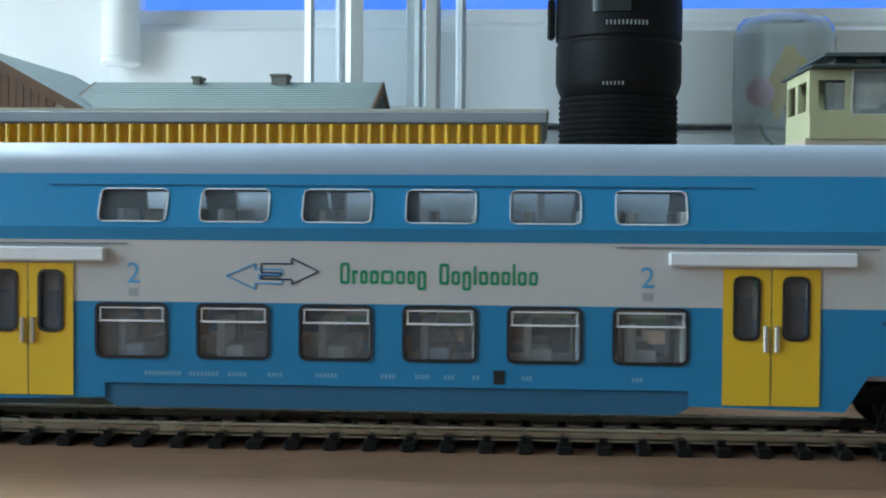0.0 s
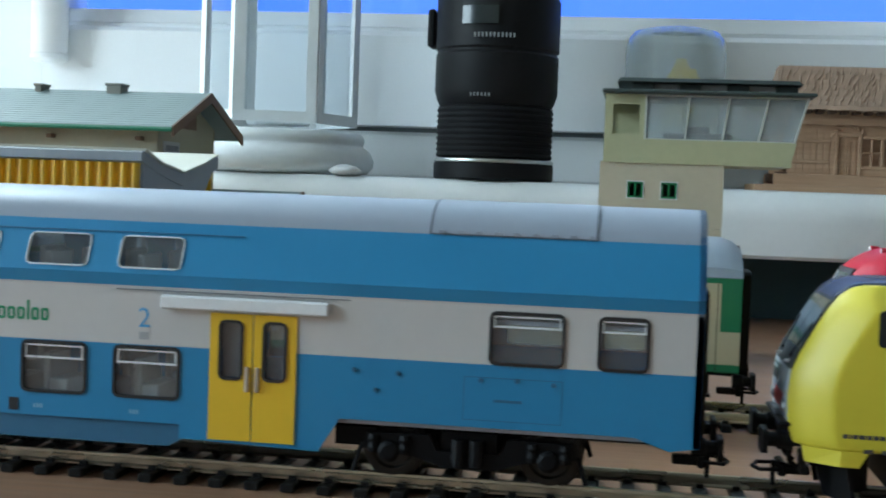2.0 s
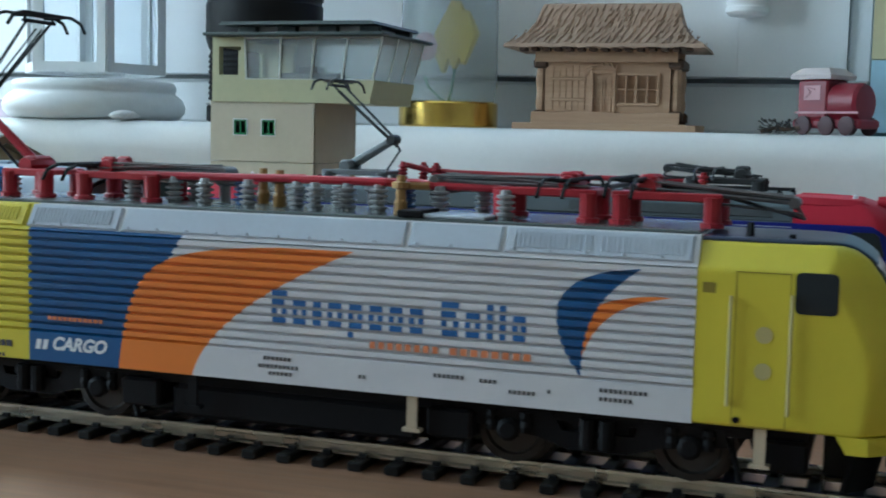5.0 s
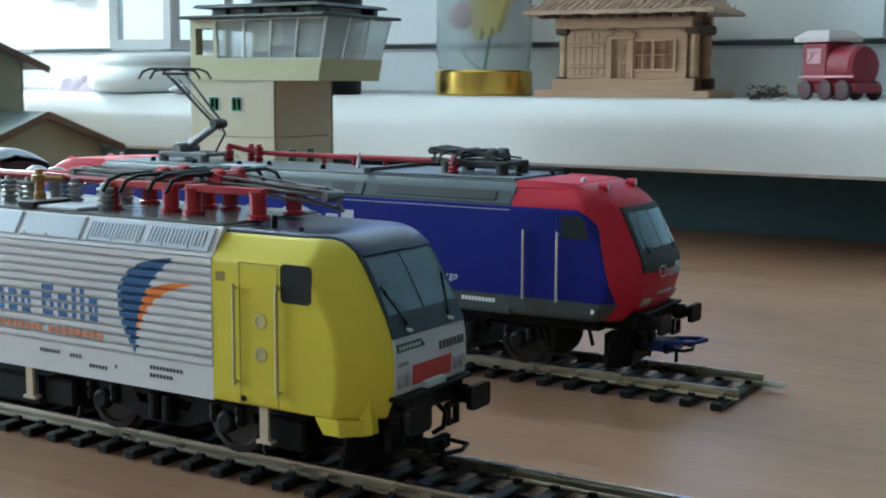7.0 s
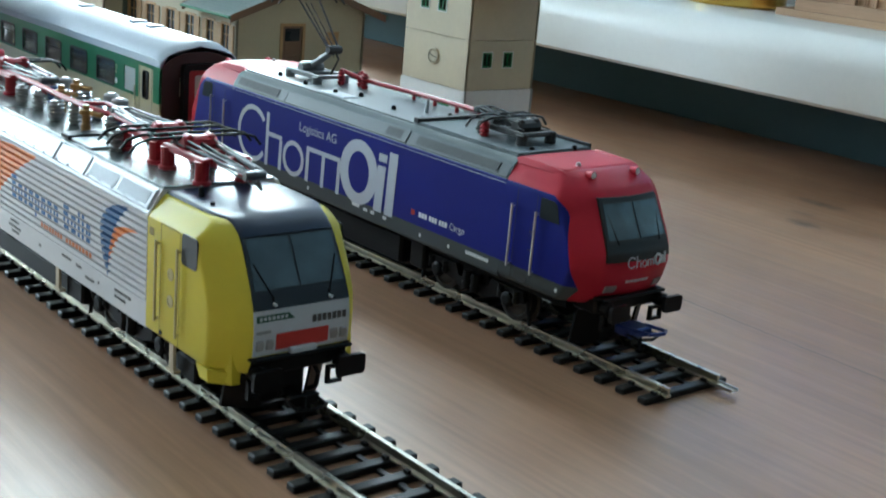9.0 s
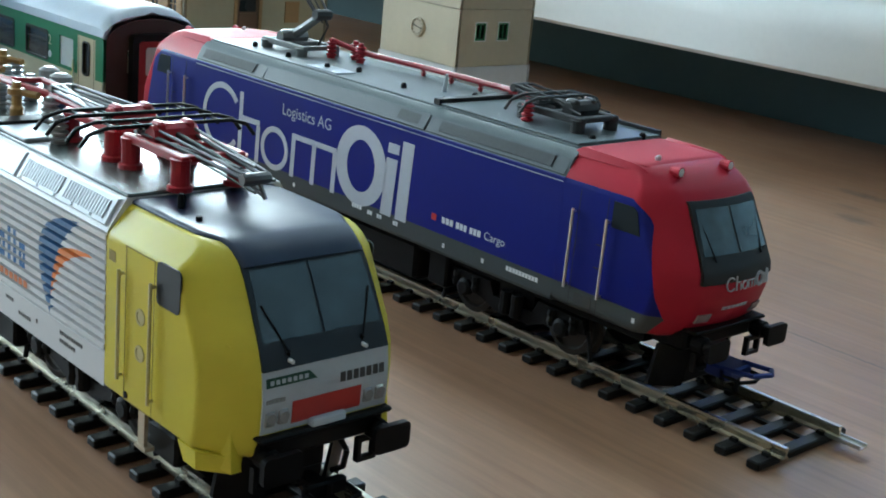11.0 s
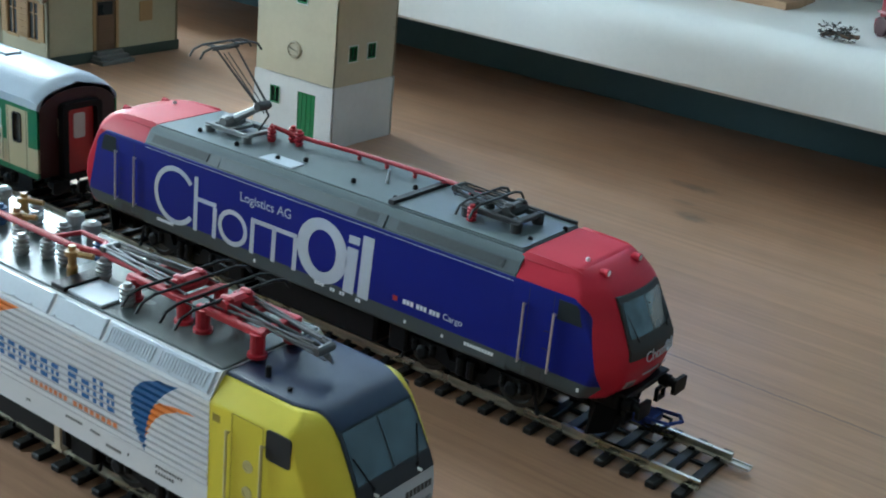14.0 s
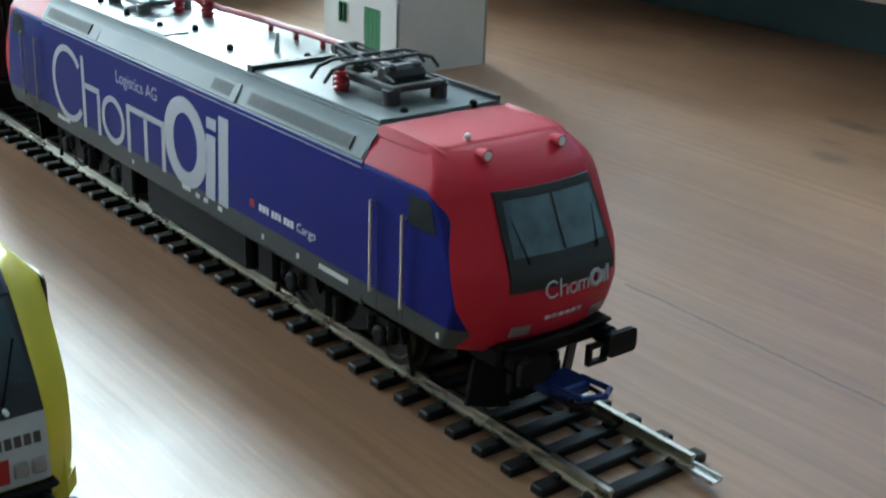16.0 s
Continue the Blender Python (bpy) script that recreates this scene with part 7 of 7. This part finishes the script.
def canopy():
    ca = thing("platform_canopy", (-240, 48, 0), label="grey butterfly-roofed platform canopy with amber corrugated skirts", category="model building")
    L = 190.0
    prof_top = [(-25.5, 62.7), (-24.0, 63.1), (-14, 60.4), (0, 58.6), (14, 61.0), (24.0, 63.4), (25.5, 63.0)]
    prof_bot = [(25.5, 60.2), (14, 57.8), (0, 55.6), (-14, 58.0), (-25.5, 60.8)]
    b = B()
    prism(b, prof_top + prof_bot, "x", -L, 0)
    part("roof", b, CANOPY, ca, "grey butterfly roof")
    b = B()
    prism(b, [(y, z + 0.05) for y, z in prof_top[1:-1]] + [(y, z + 0.5) for y, z in prof_top[1:-1][::-1]], "x", -L, 0.5)
    part("roof_skin", b, CREAMTRIM, ca)
    for s, z1 in ((-1, 60.4), (1, 60.0)):
        panels = 8
        for p in range(panels):
            x0 = -L + p * (L - 1) / panels
            n = 9
            wave = []
            pw = (L - 1) / panels
            for i in range(n):
                for k, out in ((0.0, 0.0), (0.42, 0.0), (0.46, 0.75), (0.56, 1.15), (0.7, 1.3), (0.84, 1.15), (0.95, 0.75)):
                    wave.append((x0 + pw * (i + k) / n, s * (23.9 + out)))
            wave.append((x0 + pw, s * 23.9))
            back = [(x, s * 23.3) for x, y in wave[::-1]]
            b = B()
            prism(b, wave + back, "z", 53.6, z1)
            part("skirt_panel", b, CORRUGATED, ca, "amber corrugated panel" if p == 0 and s < 0 else "")
    b = B()
    prism(b, [(-23.4, 60.2), (-23.4, 41), (6, 41), (13, 51), (22, 59.4), (0, 55.5)], "x", -1.4, -0.2)
    part("end_bracket", b, CANOPY, ca, "grey end bracket under the roof")
    for i in range(6):
        x = -12 - i * 34.0
        b = B()
        box(b, x - 1.6, x + 1.6, -2, 2, 6.2, 56.0, 0.4)
        prism(b, [(-2, 44), (2, 44), (20, 57.4), (12, 57.4), (0, 52.5), (-12, 57.4), (-20, 57.4)], "x", x - 1.2, x + 1.2)
        part("column", b, CANOPY, ca)
    b = B()
    box(b, -L + 4, -4, -24, 24, 0, 6.2, 0.6)
    part("platform", b, surface("grey_platform_plastic", (0.3, 0.3, 0.29), 0.7, blotch=60), ca, "low grey platform")
    return ca


canopy()

# ------------------------------------------------------------ things on the sill
SILLZ = 62.0
LANTERN = surface("pale_grey_lantern_enamel", (0.74, 0.76, 0.76), 0.42, grain=300, blotch=30, patchy=0.08)
LENSBLACK = surface("black_lens_plastic", (0.005, 0.005, 0.006), 0.55, grain=900, vary=0.2, spec=0.25)
LENSRUBBER = surface("black_ribbed_rubber", (0.006, 0.006, 0.007), 0.7, spec=0.2)
GOLD = surface("brushed_gold_tin", (0.72, 0.5, 0.12), 0.22, metal=1.0, grain=300, blotch=60, patchy=0.1)
CARVED = wood_surface("carved_pale_wood", (0.56, 0.37, 0.235), (0.37, 0.225, 0.13), 120, "x", 0.6)
THATCH = surface("grey_brown_carved_thatch", (0.42, 0.29, 0.205), 0.75, grain=250, vary=0.2, blotch=50, patchy=0.15, bump=0.3)
TOYRED = surface("toy_red_paint", (0.22, 0.011, 0.026), 0.4)


def lantern():
    ln = thing("lantern", (-312, 377, SILLZ), label="pale grey metal candle lantern with glass panes", category="lantern")
    b = B()
    lathe(b, [(36, 0), (41, 1.2), (43.4, 4), (43.8, 7), (42.6, 10.4), (40.5, 12.6), (38.9, 13.6), (38.7, 14.4), (39.3, 15.4), (39.4, 17), (38.6, 19.0), (37.2, 19.8), (35, 20)], seg=64)
    part("base", b, LANTERN, ln, "round stepped lantern base", sharp=50)
    ln.matrix_basis = ln.matrix_basis @ Matrix.Diagonal((1.1, 1.1, 1.05, 1))
    R, n = 35.5, 6
    cor = [Vector((R * math.cos(radians(60 * i + 13)), R * math.sin(radians(60 * i + 13)), 0)) for i in range(n)]
    for a, c in zip(cor, cor[1:] + cor[:1]):
        u = (c - a).normalized()
        out = Vector((u.y, -u.x, 0))
        wide = (c - a).length

        def on(p, d):
            q = a + u * (wide / 2 + p[0]) + out * d
            return (q.x, q.y, p[1])
        b = B()
        o, i_ = rounded(wide - 0.6, 138, 0.3, 1, 0, 92), rounded(wide - 9.4, 129, 0.3, 1, 0, 92.5)
        hull(b, [[on(p, d) for p in pts] for pts, d in ((o, -2.0), (o, 0.4), (i_, 0.0), (i_, -2.0), (o, -2.0))], caps=False)
        fr = part("pane_frame", b, LANTERN, ln, "pale painted pane frame")
        b = B()
        hull(b, [[on(p, d) for p in rounded(wide - 9.0, 129.4, 0.3, 1, 0, 92.5)] for d in (-1.3, -0.9)])
        g = part("pane", b, THINGLASS, fr)
        g.visible_shadow = False
    b = B()
    lathe(b, [(14, 23), (14.5, 24), (14.5, 25), (9, 26.5)], seg=24)
    part("candle_dish", b, LANTERN, ln)
    b = B()
    lathe(b, [(38, 160), (38, 163), (30, 175), (12, 190), (4, 194)], seg=36)
    part("roof", b, LANTERN, ln)
    return ln


def camera_lens():
    le = thing("camera_lens", (-201.5, 361, SILLZ), label="black zoom lens standing upright on the sill", category="camera lens")

    def band(name, prof, m, lab="", seg=48):
        b = B()
        lathe(b, [(r * 0.9, z) for r, z in prof], seg=seg)
        return part(name, b, m, le, lab)
    band("front_cap", [(30.5, 0.2), (31.5, 1.0), (31.5, 7.6), (30.8, 8.2)], LENSBLACK, "black lens cap")
    band("silver_ring", [(31.6, 8.3), (31.8, 8.7), (31.6, 9.5), (31, 9.9)], SILVERMETAL, "thin bright ring")
    pr = [(29.0, 10.5)]
    for i in range(9):
        z = 11 + i * 2.6
        pr += [(30.4, z), (30.6, z + 0.5), (30.4, z + 1.3), (29.9, z + 1.7), (29.9, z + 2.4)]
    band("zoom_ring", pr, LENSRUBBER, "ribbed rubber zoom ring")
    body = band("barrel", [(29.4, 34.6), (30.8, 37), (32.2, 41), (32.2, 58), (31.4, 59), (31.4, 60), (32.4, 61), (32.4, 84), (31.2, 86)], LENSBLACK)
    band("mount_barrel", [(31.2, 86.2), (31.6, 87), (31.6, 128), (30, 131), (30, 140), (27, 142)], LENSBLACK)
    for a0, z, n, h in ((-104, 64.5, 7, 2.0), (-80, 64.5, 4, 2.0), (-107, 38.0, 6, 1.6)):
        b = B()
        for i in range(n):
            a = radians(a0 + i * 3.4)
            r = (32.5 if z > 60 else 31.2) * 0.93
            rod(b, (r * math.cos(a), r * math.sin(a), z), (r * math.cos(a), r * math.sin(a), z + h), 0.55, 4)
        pieces("scale_mark", b, surface("pale_scale_print", (0.3, 0.31, 0.31), 0.5) if a0 == -104 else bpy.data.materials["pale_scale_print"], body)
    b = B()
    ring = []
    for k in range(9):
        a = radians(-116 + k * 4)
        ring.append([(r * math.cos(a), r * math.sin(a), z) for r, z in ((28.5, 70), (30.7, 70.4), (30.7, 78.6), (28.5, 79))])
    hull(b, ring)
    part("scale_window", b, surface("grey_scale_window", (0.03, 0.036, 0.036), 0.16), body, "small glossy distance window")
    b = B()
    box(b, -33.0, -29.4, -6, 6, 62, 80, 1)
    part("switch_block", b, LENSBLACK, body)
    return le


def glass_jar():
    ja = thing("glass_jar", (-117.5, 401, SILLZ), label="upturned glass jar on a gold lid with paper flowers", category="jar")
    b = B()
    lathe(b, [(24.4, 0.2), (25.2, 1), (25.2, 12.0), (24.6, 13.0), (20, 13.2)], seg=44)
    part("lid", b, GOLD, ja, "gold tin lid under the jar")
    b = B()
    lathe(b, [(23.6, 13.3), (23.6, 18), (24.6, 21), (24.6, 68), (23.6, 73), (20.5, 76.5), (14, 78), (1, 78.4), (1, 77.6), (14, 77.2), (20, 75.6), (22.8, 72), (23.8, 68), (23.8, 21), (22.8, 18), (22.8, 13.3)], seg=44, caps=False)
    g = part("jar_glass", b, MILKY, ja, smooth=True)
    g.visible_shadow = False
    b = B()
    for dx, dz, h, sx in ((3, 38, 26, 9.5), (8, 40, 19, 7), (-3, 36, 16, 6)):
        hull(b, [[(dx - 0.5, -2, dz - 8), (dx + 0.5, -2, dz - 8), (dx + 0.5, 2, dz - 8), (dx - 0.5, 2, dz - 8)],
                 [(dx - sx, -4, dz + h * 0.4), (dx + sx * 0.8, -3, dz + h * 0.35), (dx + sx, 3, dz + h * 0.4), (dx - sx, 4, dz + h * 0.4)],
                 [(dx - 2, -2, dz + h), (dx + 2, -1, dz + h), (dx + 2, 1, dz + h), (dx - 2, 2, dz + h)]])
    part("paper_flower", b, surface("yellow_paper", (0.7, 0.5, 0.05), 0.7), ja, "yellow paper flower")
    b = B()
    lathe(b, [(2, 34), (6, 37), (7, 42), (4, 47), (1, 48)], (-12, -3, 0), 12)
    part("paper_bud", b, surface("pink_paper", (0.62, 0.3, 0.36), 0.6), ja, "pink paper bud", smooth=True)
    b = B()
    pipe(b, [(0, 0, 13), (2, 0, 22), (3, 0, 30)], 0.8, 6)
    pipe(b, [(-2, 0, 13), (-10, -2, 20), (-12, -3, 26)], 0.7, 6)
    part("stem", b, GREENTRIM, ja)
    return ja


def carved_hut():
    hu = thing("carved_hut", (-35, 402, SILLZ), rz=3.0, label="small carved wooden hut with a flared thatched roof", category="ornament")
    rnd = random.Random(5)
    b = B()
    prism(b, [(-44, -18), (-20, -19.5), (12, -18.5), (44, -19.5), (46.5, -8), (45, 18), (-44, 19), (-46, 4)], "z", 0.1, 3.4)
    part("base", b, CARVED, hu, "rough wooden base board")
    b = B()
    pierced(b, -29, 31, 3.4, 39, [(-5.2, 3.8, 5.6, 27), (6.2, 25.5, 13.6, 26.4)], lambda u, v, d: (u, -13 + d, v), 3.0)
    pierced(b, -29, 31, 3.4, 39, [], lambda u, v, d: (u, 13 - d, v), 3.0)
    pierced(b, -10, 10, 3.4, 39, [(-4, 6, 14, 25)], lambda u, v, d: (31 - d, u, v), 3.0)
    pierced(b, -10, 10, 3.4, 39, [], lambda u, v, d: (-29 + d, u, v), 3.0)
    walls = pieces("wall", b, CARVED, hu)[0]
    for z0, z1, xa, xb in ((3.4, 9.0, -35, 36), (32.6, 38.8, -33.5, 34.5)):
        b = B()
        for y0, y1 in ((-17, -13.1), (13.1, 17)):
            hull(b, [[(x, y0 + 0.4 * math.sin(x), z0 + 0.25 * math.sin(x * 0.7)), (x, y1, z0), (x, y1, z1), (x, y0 + 0.9 + 0.3 * math.cos(x), z1 - 0.3 + 0.3 * math.sin(x * 0.9))] for x in [xa + (xb - xa) * k / 12 for k in range(13)]])
        pieces("beam", b, CARVED, hu, "heavy carved log beam")
    for sx, x in ((-1, -31.5), (1, 33.5)):
        for y in (-9.5, 9.5):
            b = B()
            lathe(b, [(2.2, 9), (2.9, 13), (2.3, 18), (3.0, 24), (2.4, 29), (3.0, 33)], (x, y, 0), 10)
            part("post", b, CARVED, hu)
        b = B()
        box(b, x - 3.4, x + 3.6, -14.5, -8, 4.2, 9.6, 1.0)
        box(b, x - 3.4, x + 3.6, 8, 14.5, 4.2, 9.6, 1.0)
        box(b, x - 3.4, x + 3.6, -14.5, 14.5, 29.6, 34.4, 1.0)
        pieces("log_end", b, surface("dark_log_end", (0.085, 0.045, 0.025), 0.7) if x < 0 else bpy.data.materials["dark_log_end"], hu)
    b = B()
    box(b, -5.2, 3.8, -12.2, -11.4, 5.6, 27)
    for k in range(2):
        frame_ring(b, rounded(3.6, 8.4, 0.2, 1, -2.9 + k * 4.2, 11.5), rounded(2.4, 7.2, 0.2, 1, -2.9 + k * 4.2, 11.5), "y", -12.2, -12.8)
        frame_ring(b, rounded(3.6, 8.4, 0.2, 1, -2.9 + k * 4.2, 21.4), rounded(2.4, 7.2, 0.2, 1, -2.9 + k * 4.2, 21.4), "y", -12.2, -12.8)
    part("door", b, CARVED, hu, "carved panelled door")
    b = B()
    for x0, x1, z0, z1 in ((-7.0, -5.4, 4, 29), (3.9, 5.5, 4, 29), (-7.0, 5.5, 27.3, 29.2), (5.9, 26, 12.2, 13.6), (5.9, 26, 26.4, 27.8), (14.4, 15.8, 13.6, 26.4), (24.8, 26.2, 12.4, 27.6), (10.0, 10.7, 13.6, 26.4), (20, 20.7, 13.6, 26.4), (6.2, 25, 19.6, 20.3)):
        box(b, x0, x1, -14.2, -11.6, z0, z1, 0.25)
    box(b, 6.2, 25.4, -11.2, -10.6, 13.6, 26.4)
    part("window_frame", b, CARVED, walls, "carved window and door frames")
    b = B()
    for k in range(7):
        a = radians(15 + 25 * k)
        p, q = (-0.7 + 6.6 * math.cos(a), 27.5 + 4.2 * math.sin(a)), (-0.7 + 8.4 * math.cos(a + 0.4), 27.5 + 5.6 * math.sin(a + 0.4))
        rod(b, (p[0], -13.4, p[1]), (q[0], -13.4, q[1]), 0.7, 5)
    for k in range(7):
        x = -27.5 + k * 3.1
        box(b, x, x + 2.5, -13.35 - 0.15 * (k % 2), -12.9, 9.5 + (k * 5 % 3), 31.5 - (k * 7 % 4), 0.1)
    for z0 in (14.0, 24.0):
        box(b, -27, -9, -13.9, -13.2, z0, z0 + 1.5, 0.3)
    pieces("carving", b, CARVED, walls, "shallow carved relief")
    # flared thatched roof with hipped ends and carved strokes
    prof = [(39.0, 47.5, 26.5), (40.8, 46.8, 25.6), (43.4, 42.0, 20.5), (47.0, 38.0, 15.4), (52.0, 35.2, 10.4), (57.0, 34.0, 6.2), (60.6, 33.4, 3.2), (61.6, 32.6, 1.6)]
    b = B()
    m = 26
    rings = []
    for z, hx, hy in prof:
        ring = []
        for i in range(m + 1):
            ring.append((-hx + 2 * hx * i / m, -hy - 0.35 * math.sin(i * 2.1 + z), z + (0.3 * math.sin(i * 1.7) if z < 42 else 0)))
        for i in range(m + 1):
            ring.append((hx - 2 * hx * i / m, hy + 0.35 * math.sin(i * 1.9 + z), z))
        rings.append(ring)
    hull(b, rings)
    rf = part("roof", b, THATCH, hu, "carved thatched roof")

    def on_slope(z):
        for (z0, x0, y0), (z1, x1, y1) in zip(prof, prof[1:]):
            if z0 <= z <= z1:
                k = (z - z0) / (z1 - z0)
                return x0 + (x1 - x0) * k, y0 + (y1 - y0) * k
        return prof[-1][1:]
    b = B()
    for row in range(7):
        za = 40.9 + row * 2.75
        x = -on_slope(za)[0] + 1
        while x < on_slope(za)[0] - 3:
            zb = za + 3.2 + rnd.random() * 1.2
            ln = 1.2 + rnd.random() * 1.8
            ya, yb = on_slope(za)[1], on_slope(zb)[1]
            w_ = 0.45 + rnd.random() * 0.35
            for s in (-1, 1):
                hull(b, [[(x, s * (ya - 0.3), za), (x + 2 * w_, s * (ya - 0.3), za), (x + w_, s * (ya + 0.75), za + 0.3)], [(x + ln, s * (yb - 0.3), zb), (x + ln + w_, s * (yb - 0.3), zb), (x + ln + w_ * 0.5, s * (yb + 0.2), zb + 0.3)]])
            x += 2.4 + rnd.random() * 1.6
    tagged(part("thatch_stroke", b, THATCH, rf), kind="stuff")
    b = B()
    for k in range(15):
        x = -40 + k * 5.6
        box(b, x, x + 3.2, -23.5, -16.5, 37.4, 39.2, 0.3)
    tagged(part("rafter_end", b, bpy.data.materials["dark_log_end"], rf), kind="stuff")
    return hu


def toy_engine():
    te = thing("toy_engine", (72.5, 368, SILLZ), rz=-32, label="small dark red toy steam engine with a snowy roof", category="toy")
    te.matrix_basis = te.matrix_basis @ Matrix.Diagonal((0.84, 0.84, 0.9, 1))
    b = B()
    box(b, -20, 21, -9, 9, 3.5, 8, 1)
    part("frame_plate", b, TOYRED, te)
    b = B()
    box(b, -17, 1, -9, 9, 8, 27, 1)
    cab = part("cab", b, TOYRED, te, "dark red cab")
    b = B()
    hull(b, [[(-20, -11, 27), (4, -11, 27), (4, 11, 27), (-20, 11, 27)], [(-20.5, -11.5, 29), (4.5, -11.5, 29), (4.5, 11.5, 29), (-20.5, 11.5, 29)], [(-16, -7, 32.5), (0, -7, 32.5), (0, 7, 32.5), (-16, 7, 32.5)]])
    part("cab_roof", b, surface("pinkish_white_paint", (0.62, 0.55, 0.54), 0.6), te, "white cab roof")
    b = B()
    lathe(b, [(9.2, 1), (9.8, 2), (9.8, 16), (8.8, 18), (3, 18.8)], (0, 0, 15.5), 28, "x")
    part("boiler", b, TOYRED, te)
    for x in (-12, 2, 14):
        for s in (-1, 1):
            b = B()
            lathe(b, [(4.6, s * 9.2), (4.6, s * 11), (3.4, s * 11.3), (1.2, s * 11.3)], (x, 0, 4.7), 16, "y")
            part("wheel", b, surface("dark_wheel_paint", (0.06, 0.02, 0.025), 0.5) if (x, s) == (-12, -1) else bpy.data.materials["dark_wheel_paint"], te)
    b = B()
    for s in (-1, 1):
        box(b, -13, -3, *sorted((s * 9.02, s * 9.25)), 17, 24, 0.05)
        pipe(b, [(-12, s * 9.4, 18), (-9, s * 9.4, 20.5), (-11, s * 9.4, 23), (-6, s * 9.4, 22)], 0.5, 5)
    part("painted_curl", b, surface("pale_pink_paint", (0.55, 0.3, 0.32), 0.5), cab)
    b = B()
    box(b, -18, 20, -9.6, -9.1, 10.5, 11.5)
    part("side_rail", b, bpy.data.materials["pale_pink_paint"], te)
    return te


def twig():
    tw = thing("dried_twig", (52, 340, SILLZ), label="small dried grey leafy twig", category="twig")
    rnd = random.Random(2)
    b = B()
    pts = [(-8, 0, 0.9), (-3, 1, 2.6), (2, 0, 2), (8, -1, 3)]
    pipe(b, pts, 0.9, 5)
    part("stem", b, BROWNWOOD, tw)
    b = B()
    for i in range(150):
        x = -8 + rnd.random() * 14
        y, z = -3.4 + rnd.random() * 6.8, 0.6 + rnd.random() ** 1.5 * 5
        a = rnd.random() * 6.3
        u = Vector((math.cos(a) * 1.7, math.sin(a) * 1.7, rnd.random() * 2 - 0.6))
        v = Vector((-math.sin(a), math.cos(a), rnd.random() - 0.3)) * 1.2
        p = Vector((x, y, z))
        hull(b, [[tuple(p), tuple(p + Vector((0, 0, 0.2))), tuple(p + v * 0.3)], [tuple(p + u), tuple(p + u + Vector((0, 0, 0.2))), tuple(p + u + v)]])
    part("leaves", b, surface("dried_grey_leaf", (0.075, 0.07, 0.065), 0.85), tw)
    return tw


lantern()
camera_lens()
glass_jar()
carved_hut()
toy_engine()
twig()


def sill_pebble():
    pb = thing("white_pebble", (-268, 338, SILLZ), label="small smooth white pebble on the sill edge", category="pebble")
    b = B()
    lathe(b, [(3, 0.1), (7, 1), (8, 2.2), (5, 4.2), (1.5, 5)], seg=16)
    part("stone", b, WHITEBLD, pb, smooth=True)


sill_pebble()


def pale_cloth():
    cl = thing("folded_cloth", (-366, 372, SILLZ), label="crumpled pale pink and white cloth on the sill", category="cloth")
    rnd = random.Random(9)
    b = B()
    n, m = 14, 10
    rows = []
    for i in range(n):
        row = []
        for j in range(m):
            x, y = -22 + 44 * i / (n - 1), -18 + 36 * j / (m - 1)
            edge = min(i, n - 1 - i, j, m - 1 - j)
            z = 0.3 if edge == 0 else 4 + 7 * rnd.random()
            row.append(b.verts.new((x, y, z)))
        rows.append(row)
    for i in range(n - 1):
        for j in range(m - 1):
            b.faces.new((rows[i][j], rows[i + 1][j], rows[i + 1][j + 1], rows[i][j + 1]))
    part("cloth", b, surface("pale_pink_cloth", (0.6, 0.5, 0.56), 0.9, grain=150, blotch=60, patchy=0.25), cl, smooth=True)


pale_cloth()
